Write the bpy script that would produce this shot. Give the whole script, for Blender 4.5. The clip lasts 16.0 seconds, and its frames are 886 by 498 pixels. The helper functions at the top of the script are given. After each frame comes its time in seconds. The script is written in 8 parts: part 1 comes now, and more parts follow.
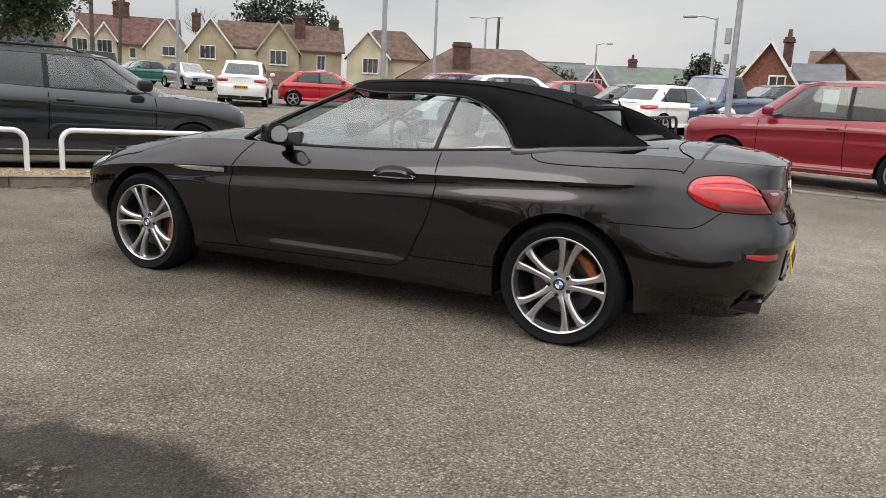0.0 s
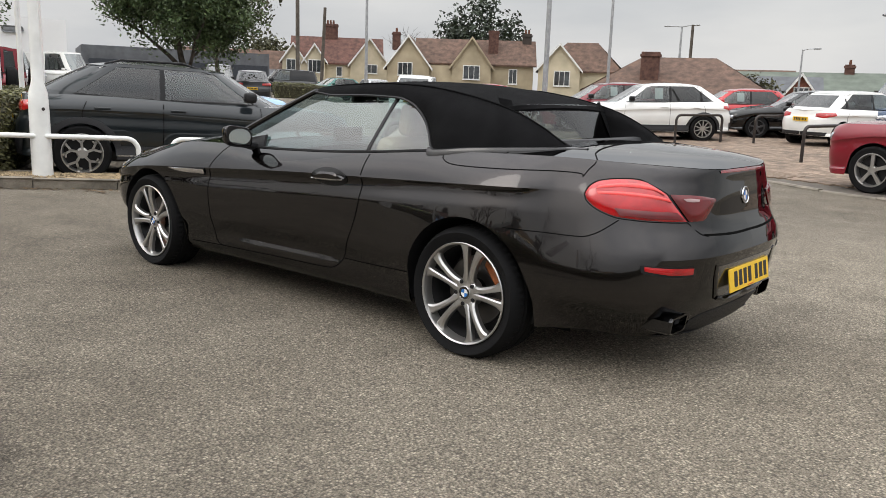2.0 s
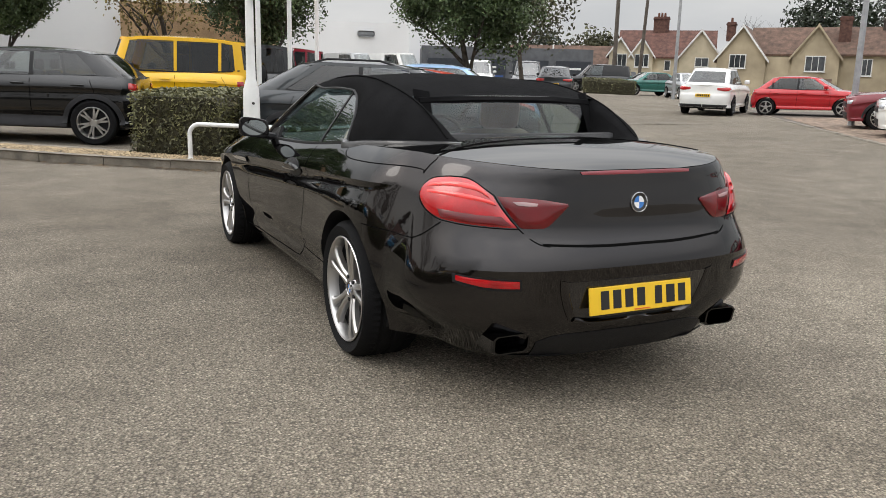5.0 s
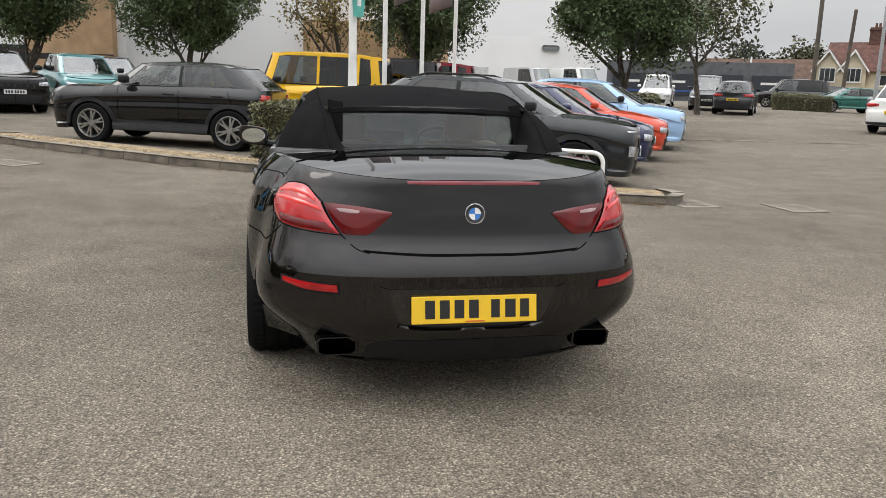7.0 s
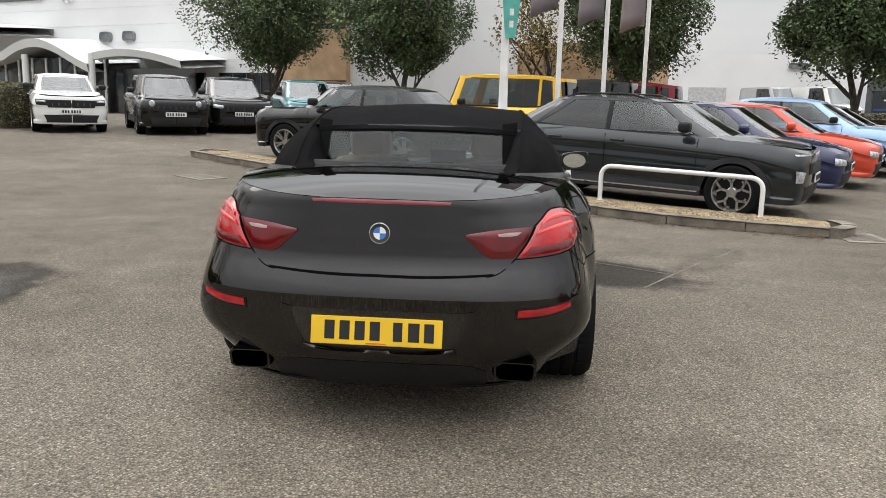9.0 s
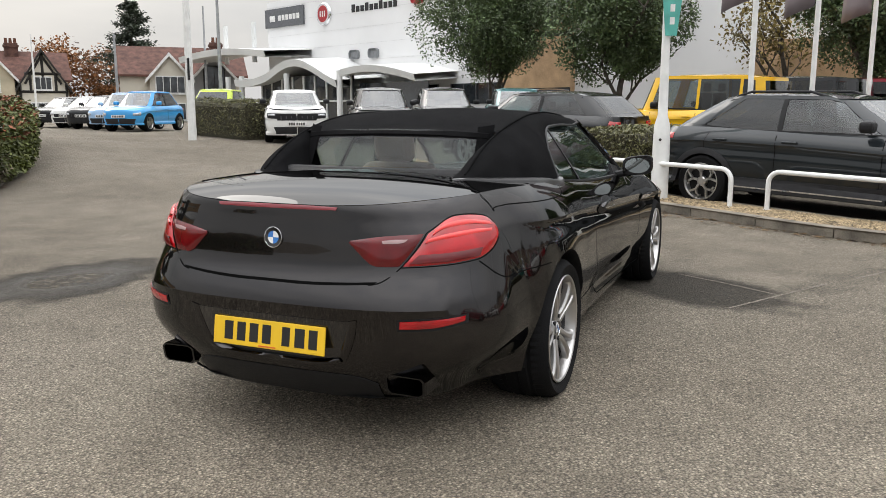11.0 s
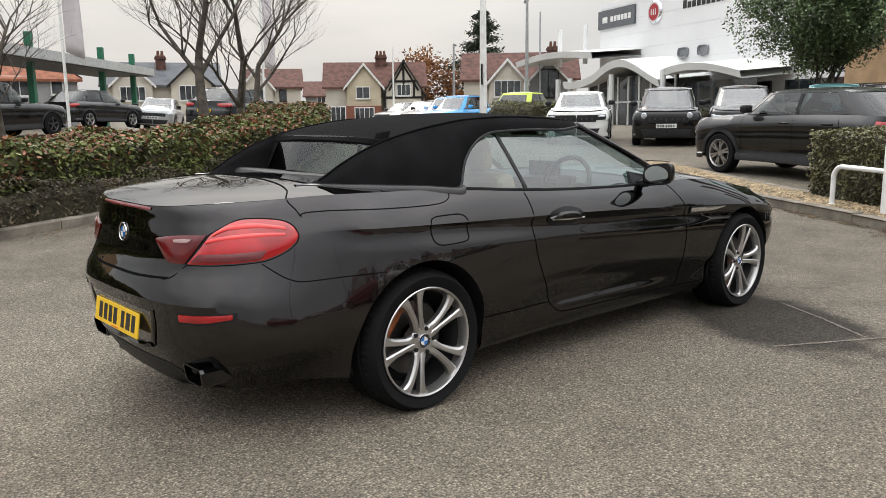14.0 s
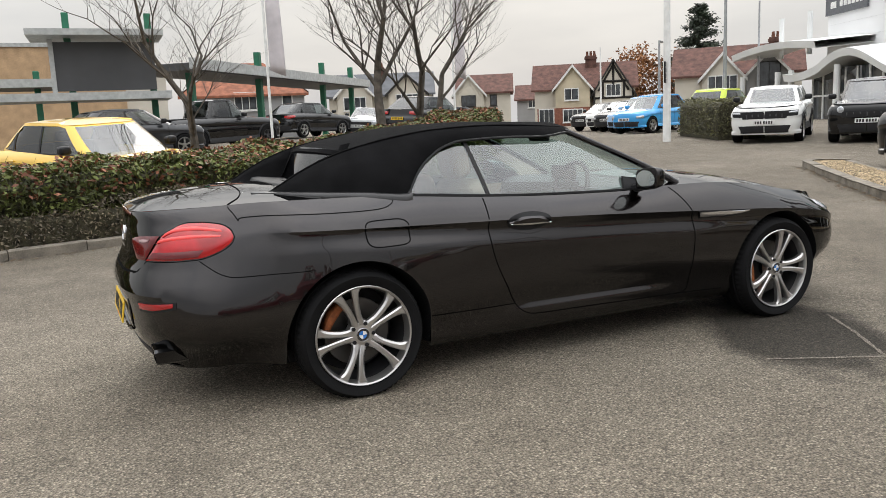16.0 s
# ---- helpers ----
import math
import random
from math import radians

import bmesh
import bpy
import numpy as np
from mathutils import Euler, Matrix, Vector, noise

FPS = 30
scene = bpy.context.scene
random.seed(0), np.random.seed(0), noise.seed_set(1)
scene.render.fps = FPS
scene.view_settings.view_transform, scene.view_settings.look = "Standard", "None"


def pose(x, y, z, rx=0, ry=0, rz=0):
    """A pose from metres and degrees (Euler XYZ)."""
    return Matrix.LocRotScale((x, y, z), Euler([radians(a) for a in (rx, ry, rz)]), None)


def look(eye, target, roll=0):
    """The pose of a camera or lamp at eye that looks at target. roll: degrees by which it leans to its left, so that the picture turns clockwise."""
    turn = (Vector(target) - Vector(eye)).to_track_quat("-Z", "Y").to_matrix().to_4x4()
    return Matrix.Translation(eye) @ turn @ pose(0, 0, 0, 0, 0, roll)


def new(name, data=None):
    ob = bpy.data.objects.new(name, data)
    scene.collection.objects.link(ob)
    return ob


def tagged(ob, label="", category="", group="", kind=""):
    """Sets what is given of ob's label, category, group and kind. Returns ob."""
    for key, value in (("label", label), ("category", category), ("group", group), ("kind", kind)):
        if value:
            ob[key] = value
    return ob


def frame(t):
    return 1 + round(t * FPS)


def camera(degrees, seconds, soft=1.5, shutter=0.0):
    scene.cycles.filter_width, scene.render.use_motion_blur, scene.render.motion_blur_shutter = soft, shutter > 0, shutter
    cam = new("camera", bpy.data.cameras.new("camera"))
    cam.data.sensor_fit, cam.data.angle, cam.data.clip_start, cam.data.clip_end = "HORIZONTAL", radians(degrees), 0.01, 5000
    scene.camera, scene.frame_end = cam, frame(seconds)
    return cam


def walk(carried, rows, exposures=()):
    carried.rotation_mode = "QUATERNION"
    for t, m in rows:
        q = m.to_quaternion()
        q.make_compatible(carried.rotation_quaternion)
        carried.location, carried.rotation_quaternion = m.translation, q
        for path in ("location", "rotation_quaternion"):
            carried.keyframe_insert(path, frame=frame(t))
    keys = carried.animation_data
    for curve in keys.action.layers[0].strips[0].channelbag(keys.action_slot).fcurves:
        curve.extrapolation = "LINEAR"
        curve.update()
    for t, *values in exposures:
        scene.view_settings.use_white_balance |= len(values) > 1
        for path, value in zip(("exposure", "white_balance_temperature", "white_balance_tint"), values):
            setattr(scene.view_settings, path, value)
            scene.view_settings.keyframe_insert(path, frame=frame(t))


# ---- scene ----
cam = camera(58.2, 16.0, 0.4)
PATH = [
    (0, (1.245, -4.768, 1.272), (0.381, -3.006, 0.883), 2.8),
    (0.5, (1.583, -4.557, 1.269), (0.603, -2.856, 0.885), 2.6),
    (1, (1.869, -4.298, 1.278), (0.781, -2.663, 0.899), 2.2),
    (1.5, (2.162, -4.075, 1.27), (0.974, -2.511, 0.894), 2.0),
    (2, (2.421, -3.844, 1.26), (1.138, -2.357, 0.884), 1.9),
    (2.5, (2.658, -3.572, 1.29), (1.282, -2.171, 0.908), 2.0),
    (3, (2.908, -3.304, 1.288), (1.442, -2.0, 0.901), 2.0),
    (3.5, (3.139, -3.032, 1.275), (1.583, -1.838, 0.884), 1.9),
    (4, (3.297, -2.752, 1.29), (1.659, -1.674, 0.895), 1.8),
    (4.2, (3.346, -2.631, 1.29), (1.678, -1.602, 0.893), 1.8),
    (6.3, (3.974, -1.186, 1.313), (2.091, -0.642, 0.912), 1.4),
    (6.5, (4.026, -1.081, 1.295), (2.131, -0.576, 0.901), 1.7),
    (7, (4.095, -0.735, 1.32), (2.171, -0.352, 0.932), 1.7),
    (7.5, (4.156, -0.39, 1.316), (2.208, -0.136, 0.938), 1.9),
    (8, (4.172, -0.031, 1.324), (2.21, 0.082, 0.953), 1.8),
    (8.5, (4.084, 0.285, 1.327), (2.117, 0.245, 0.965), 1.7),
    (9, (4.035, 0.566, 1.33), (2.076, 0.363, 0.98), 1.4),
    (9.5, (3.958, 0.861, 1.33), (2.022, 0.491, 0.992), 1.1),
    (10, (3.842, 1.167, 1.306), (1.942, 0.638, 0.973), 0.7),
    (10.2, (3.799, 1.303, 1.309), (1.918, 0.711, 0.978), 0.5),
    (12.3, (3.013, 2.744, 1.334), (1.372, 1.656, 0.982), -0.2),
    (12.5, (2.922, 2.869, 1.328), (1.314, 1.732, 0.98), -0.2),
    (13, (2.662, 3.113, 1.317), (1.144, 1.856, 0.974), -0.3),
    (13.5, (2.454, 3.346, 1.329), (1.046, 1.966, 0.992), -0.3),
    (14, (2.235, 3.605, 1.337), (0.947, 2.112, 1.005), -0.7),
    (14.5, (1.975, 3.837, 1.327), (0.808, 2.246, 1.003), -1.2),
    (15, (1.729, 4.058, 1.352), (0.679, 2.386, 1.035), -1.6),
    (15.5, (1.485, 4.35, 1.367), (0.548, 2.611, 1.055), -2.1),
    (16, (1.239, 4.57, 1.346), (0.413, 2.775, 1.034), -2.5),
]
walk(cam, [(t, look(eye, target, roll)) for t, eye, target, roll in PATH])

# ---- world and light ----
world = bpy.data.worlds.new("world")
scene.world = world
world.use_nodes = True
wn, wl = world.node_tree.nodes, world.node_tree.links
bg = wn["Background"]
sky = wn.new("ShaderNodeTexSky")
sky.sky_type, sky.sun_disc = 'NISHITA', False
sky.sun_elevation, sky.sun_rotation = radians(38), radians(205)
sky.dust_density, sky.air_density = 4.0, 1.5
SUN_ELEVATION, SUN_AZIMUTH = 38, 205


def wnode(kind, **inputs):
    n = wn.new(kind)
    for k, v in inputs.items():
        n.inputs[k].default_value = v
    return n


tc = wn.new("ShaderNodeTexCoord")
sep = wn.new("ShaderNodeSeparateXYZ")
wl.new(tc.outputs["Generated"], sep.inputs[0])
cloud_map = wn.new("ShaderNodeMapping")
cloud_map.inputs["Scale"].default_value = (1.2, 1.2, 4.5)
wl.new(tc.outputs["Generated"], cloud_map.inputs[0])
cloud = wnode("ShaderNodeTexNoise", Scale=2.2, Detail=6.0, Roughness=0.5)
wl.new(cloud_map.outputs[0], cloud.inputs["Vector"])
ramp = wn.new("ShaderNodeValToRGB")
ramp.color_ramp.elements[0].position, ramp.color_ramp.elements[0].color = 0.34, (0.60, 0.615, 0.64, 1)
ramp.color_ramp.elements[1].position, ramp.color_ramp.elements[1].color = 0.66, (0.80, 0.795, 0.79, 1)
wl.new(cloud.outputs[0], ramp.inputs[0])
lift = wn.new("ShaderNodeMapRange")
lift.inputs["From Min"].default_value, lift.inputs["From Max"].default_value = 0.22, 1.0
lift.inputs["To Min"].default_value, lift.inputs["To Max"].default_value = 0.90, 4.6
wl.new(sep.outputs[2], lift.inputs["Value"])
cover = wn.new("ShaderNodeVectorMath")
cover.operation = "SCALE"
wl.new(ramp.outputs[0], cover.inputs[0])
wl.new(lift.outputs[0], cover.inputs["Scale"])
thin = wn.new("ShaderNodeVectorMath")
thin.operation = "SCALE"
thin.inputs["Scale"].default_value = 0.012
wl.new(sky.outputs[0], thin.inputs[0])
both = wn.new("ShaderNodeVectorMath")
both.operation = "ADD"
wl.new(cover.outputs[0], both.inputs[0])
wl.new(thin.outputs[0], both.inputs[1])
wl.new(both.outputs[0], bg.inputs[0])
bg.inputs[1].default_value = 1.0

sun = new("sun", bpy.data.lights.new("sun", "SUN"))
sun.data.energy, sun.data.angle, sun.data.color = 0.5, radians(25), (1.0, 0.96, 0.9)
sun.rotation_euler = (radians(90 - SUN_ELEVATION), 0, radians(180 - SUN_AZIMUTH))


# ---- materials ----
MATS = {}


def material(name, color, rough=0.5, metal=0.0, coat=0.0, var=0.12, scale=6.0, bump=0.0, bscale=60.0, dark=None, fine=0.0,
             transmission=0.0, emission=0.0, island=0.0, spec=0.5, sheen=0.0, flakes=0.0):
    """A procedural surface: colour broken up at two scales, fine relief and gloss."""
    if name in MATS:
        return MATS[name]
    m = bpy.data.materials.new(name)
    m.use_nodes = True
    n, l = m.node_tree.nodes, m.node_tree.links
    b = n["Principled BSDF"]
    b.inputs["Roughness"].default_value, b.inputs["Metallic"].default_value = rough, metal
    b.inputs["Coat Weight"].default_value, b.inputs["Coat Roughness"].default_value = coat, 0.02
    b.inputs["Transmission Weight"].default_value = transmission
    b.inputs["Specular IOR Level"].default_value = spec
    b.inputs["Sheen Weight"].default_value = sheen
    c = (*color, 1)
    co = n.new("ShaderNodeTexCoord")
    big = n.new("ShaderNodeTexNoise")
    big.inputs["Scale"].default_value, big.inputs["Detail"].default_value = scale, 5
    l.new(co.outputs["Object"], big.inputs["Vector"])
    mix = n.new("ShaderNodeMix")
    mix.data_type = "RGBA"
    d = dark or tuple(v * (1 - 2 * var) for v in color)
    lite = tuple(min(1, v * (1 + var)) for v in color)
    mix.inputs[6].default_value, mix.inputs[7].default_value = (*d, 1), (*lite, 1)
    span = n.new("ShaderNodeMapRange")
    span.inputs["From Min"].default_value, span.inputs["From Max"].default_value = 0.3, 0.7
    l.new(big.outputs[0], span.inputs[0])
    l.new(span.outputs[0], mix.inputs[0])
    out = mix.outputs[2]
    small = n.new("ShaderNodeTexNoise")
    small.inputs["Scale"].default_value, small.inputs["Detail"].default_value = bscale, 3
    l.new(co.outputs["Object"], small.inputs["Vector"])
    if fine:
        grain = n.new("ShaderNodeMix")
        grain.data_type, grain.blend_type = "RGBA", "OVERLAY"
        grain.inputs[0].default_value = fine
        l.new(out, grain.inputs[6])
        l.new(small.outputs[0], grain.inputs[7])
        out = grain.outputs[2]
    if island:
        geo = n.new("ShaderNodeNewGeometry")
        hsv = n.new("ShaderNodeHueSaturation")
        r = n.new("ShaderNodeMapRange")
        r.inputs["To Min"].default_value, r.inputs["To Max"].default_value = 1 - island, 1 + island
        l.new(geo.outputs["Random Per Island"], r.inputs[0])
        l.new(r.outputs[0], hsv.inputs["Value"])
        l.new(out, hsv.inputs["Color"])
        out = hsv.outputs[0]
    l.new(out, b.inputs["Base Color"])
    if bump:
        bm_ = n.new("ShaderNodeBump")
        bm_.inputs["Strength"].default_value, bm_.inputs["Distance"].default_value = bump, 0.01
        l.new(small.outputs[0], bm_.inputs["Height"])
        l.new(bm_.outputs[0], b.inputs["Normal"])
    if emission:
        l.new(out, b.inputs["Emission Color"])
        b.inputs["Emission Strength"].default_value = emission
    MATS[name] = m
    return m


def paint(name, color, metal=0.35):
    return material("paint_" + name, color, rough=0.36, metal=metal, coat=1.0, var=0.04, scale=2.0, spec=0.12)


def clear_glass(name, tint, gloss=0.0):
    """Thin window glass: see-through with a mirror sheen that grows at grazing angles."""
    m = bpy.data.materials.new(name)
    m.use_nodes = True
    n, l = m.node_tree.nodes, m.node_tree.links
    t = n.new("ShaderNodeBsdfTransparent")
    t.inputs[0].default_value = (*tint, 1)
    g = n.new("ShaderNodeBsdfGlossy")
    g.inputs["Roughness"].default_value = 0.0
    f = n.new("ShaderNodeLayerWeight")
    f.inputs["Blend"].default_value = 0.5
    five = n.new("ShaderNodeMath")
    five.operation, five.inputs[1].default_value = "POWER", 4.0
    l.new(f.outputs["Facing"], five.inputs[0])
    add = n.new("ShaderNodeMath")
    add.operation, add.inputs[1].default_value, add.inputs[2].default_value = "MULTIPLY_ADD", 0.9, 0.05 + gloss
    add.use_clamp = True
    l.new(five.outputs[0], add.inputs[0])
    x = n.new("ShaderNodeMixShader")
    l.new(add.outputs[0], x.inputs[0])
    l.new(t.outputs[0], x.inputs[1])
    l.new(g.outputs[0], x.inputs[2])
    l.new(x.outputs[0], n["Material Output"].inputs[0])
    return m


BLACK_PLASTIC = material("black_plastic", (0.012, 0.012, 0.013), rough=0.45, bump=0.15, bscale=300, spec=0.25)
CLADDING = material("grey_cladding", (0.022, 0.022, 0.024), rough=0.6, bump=0.3, bscale=400, spec=0.3)
RUBBER = material("tyre_rubber", (0.009, 0.009, 0.0095), rough=0.8, bump=0.25, bscale=120, spec=0.12)
GAP = material("shut_line", (0.003, 0.003, 0.003), rough=0.9, spec=0.05)
CHROME = material("chrome", (0.75, 0.75, 0.77), rough=0.12, metal=1.0, var=0.02)
ALLOY = material("alloy", (0.52, 0.51, 0.50), rough=0.30, metal=0.92, var=0.05, bump=0.05, bscale=200)
DARK_ALLOY = material("dark_alloy", (0.10, 0.10, 0.105), rough=0.4, metal=0.8)
DISC = material("brake_disc", (0.10, 0.095, 0.09), rough=0.45, metal=0.9)
CALIPER = material("caliper_rust", (0.33, 0.10, 0.03), rough=0.7, var=0.3, scale=30)
SIDE_GLASS = clear_glass("side_window_glass", (0.42, 0.47, 0.46), 0.05)
REAR_SIDE_GLASS = clear_glass("privacy_glass", (0.13, 0.15, 0.15), 0.03)
SCREEN_GLASS = clear_glass("car_windscreen_glass", (0.50, 0.56, 0.55), 0.13)
SEAT_CLOTH = material("dark_seat_cloth", (0.035, 0.034, 0.033), rough=0.9, var=0.2, bump=0.2, bscale=200)
LENS_WHITE = material("headlamp", (0.55, 0.57, 0.6), rough=0.08, metal=0.4, coat=1.0, var=0.3, scale=20)
LENS_RED = material("tail_lamp_red", (0.42, 0.012, 0.012), rough=0.1, coat=1.0, var=0.2, scale=14)
PLATE_WHITE = material("plate_white", (0.72, 0.72, 0.7), rough=0.4)
PLATE_YELLOW = material("plate_yellow", (0.80, 0.50, 0.02), rough=0.4, var=0.05)
INK = material("plate_ink", (0.01, 0.01, 0.01), rough=0.5)


# ---- geometry helpers ----
def curve_fn(*pts):
    """A smooth curve through (x, value) pairs that never overshoots."""
    xs, ys = [float(p[0]) for p in pts], [float(p[1]) for p in pts]
    last = len(xs) - 1
    h = [xs[i + 1] - xs[i] for i in range(last)]
    d = [(ys[i + 1] - ys[i]) / h[i] for i in range(last)]
    m = [d[0]] + [0.0] * (last - 1) + [d[-1]]
    for i in range(1, last):
        if d[i - 1] * d[i] > 0:
            w1, w2 = 2 * h[i] + h[i - 1], h[i] + 2 * h[i - 1]
            m[i] = (w1 + w2) / (w1 / d[i - 1] + w2 / d[i])

    def f(x):
        if x <= xs[0]:
            return ys[0]
        if x >= xs[last]:
            return ys[last]
        i = 0
        while xs[i + 1] < x:
            i += 1
        t = (x - xs[i]) / h[i]
        u = t * t
        c = u * t
        return (2 * c - 3 * u + 1) * ys[i] + (c - 2 * u + t) * h[i] * m[i] + (3 * u - 2 * c) * ys[i + 1] + (c - u) * h[i] * m[i + 1]
    return f


def ease(a, b, x):
    """0 before a, 1 after b, smooth between."""
    t = min(max((x - a) / (b - a), 0.0), 1.0)
    return t * t * (3 - 2 * t)


def mesh_of(name, verts, faces, mat, smooth=True, sharp=35):
    me = bpy.data.meshes.new(name)
    me.from_pydata([tuple(v) for v in verts], [], faces)
    me.validate()
    me.materials.append(mat)
    if smooth:
        me.polygons.foreach_set("use_smooth", [True] * len(me.polygons))
        me.set_sharp_from_angle(angle=radians(sharp))
    return me


def part(name, data, mat=None, parent=None, label="", m=None):
    """Link a mesh, or a bmesh, as one mesh object under a thing or a part."""
    if isinstance(data, bmesh.types.BMesh):
        me = bpy.data.meshes.new(name)
        data.to_mesh(me)
        data.free()
        me.materials.append(mat)
        data = me
    ob = new(name, data)
    if parent is not None:
        ob.parent = parent
    if m is not None:
        ob.matrix_basis = m
    if label:
        ob["label"] = label
    return ob


def sheet(name, verts, faces, mat, parent=None, label="", smooth=True, m=None, sharp=35):
    return part(name, mesh_of(name, verts, faces, mat, smooth, sharp), None, parent, label, m)


def thing(name, m, label, category, group="", kind=""):
    ob = new(name)
    ob.matrix_basis = m
    ob.empty_display_size = 0.2
    return tagged(ob, label, category, group, kind)


def grid_faces(nu, nv, flip=False, closed=False):
    out = []
    for i in range(nu if closed else nu - 1):
        for j in range(nv - 1):
            a, b = i * nv + j, ((i + 1) % nu) * nv + j
            f = (a, b, b + 1, a + 1)
            out.append(f[::-1] if flip else f)
    return out


def box_bm(sx, sy, sz, x=0, y=0, z=0, bevel=0.0, seg=2):
    """A box standing on z, centred on x and y, with rounded edges."""
    bm = bmesh.new()
    bmesh.ops.create_cube(bm, size=1, matrix=Matrix.Translation((x, y, z + sz / 2)) @ Matrix.Diagonal((sx, sy, sz, 1)))
    if bevel:
        bmesh.ops.bevel(bm, geom=bm.edges[:], offset=bevel, segments=seg, profile=0.5, affect='EDGES')
    return bm


def lathe(profile, n=32, axis="y"):
    """Verts and faces of a profile of (radius, offset) turned about an axis."""
    v = []
    for i in range(n):
        a = 2 * math.pi * i / n
        for r, o in profile:
            v.append((r * math.cos(a), o, r * math.sin(a)) if axis == "y" else (r * math.cos(a), r * math.sin(a), o))
    return v, grid_faces(n, len(profile), axis != "y", True)


def tube(points, radius, sides=8, taper=None, cap=True):
    """Verts and faces of a tube along points."""
    v, f, pts = [], [], [Vector(p) for p in points]
    t0 = (pts[1] - pts[0]).normalized()
    a = t0.cross(Vector((0.13, 0.21, 0.97)) if abs(t0.z) < 0.9 else Vector((1, 0.1, 0))).normalized()
    for i, p in enumerate(pts):
        t = (pts[min(i + 1, len(pts) - 1)] - pts[max(i - 1, 0)]).normalized()
        a = (a - t * a.dot(t)).normalized()
        b = t.cross(a)
        r = radius if taper is None else radius + (taper - radius) * i / (len(pts) - 1)
        for k in range(sides):
            w = 2 * math.pi * k / sides
            v.append(p + r * (math.cos(w) * a + math.sin(w) * b))
    for i in range(len(pts) - 1):
        for k in range(sides):
            k2 = (k + 1) % sides
            f.append((i * sides + k, i * sides + k2, (i + 1) * sides + k2, (i + 1) * sides + k))
    if cap:
        f.append(tuple(range(sides))[::-1])
        f.append(tuple((len(pts) - 1) * sides + k for k in range(sides)))
    return v, f


def join(*pieces):
    v, f = [], []
    for pv, pf in pieces:
        o = len(v)
        v += [tuple(p) for p in pv]
        f += [tuple(i + o for i in q) for q in pf]
    return v, f


def rise(x, y):
    """Height of the ground: level at the car, climbing gently towards the buildings and the road."""
    d = -0.83 * x - 0.56 * y
    return 0.028 * min(max(d - 3, 0), 22) + 0.025 * min(max(y - 7, 0), 20) + 0.045 * min(max(-9 - y, 0), 8) * ease(-15, -9, x)


def ground_pose(x, y, turn=0, dz=0.0):
    """A pose on the ground that leans with its slope."""
    e = 1.2
    n = Vector((rise(x - e, y) - rise(x + e, y), rise(x, y - e) - rise(x, y + e), 2 * e)).normalized()
    q = Vector((0, 0, 1)).rotation_difference(n).to_matrix().to_4x4()
    return Matrix.Translation((x, y, rise(x, y) + dz)) @ q @ pose(0, 0, 0, 0, 0, turn)


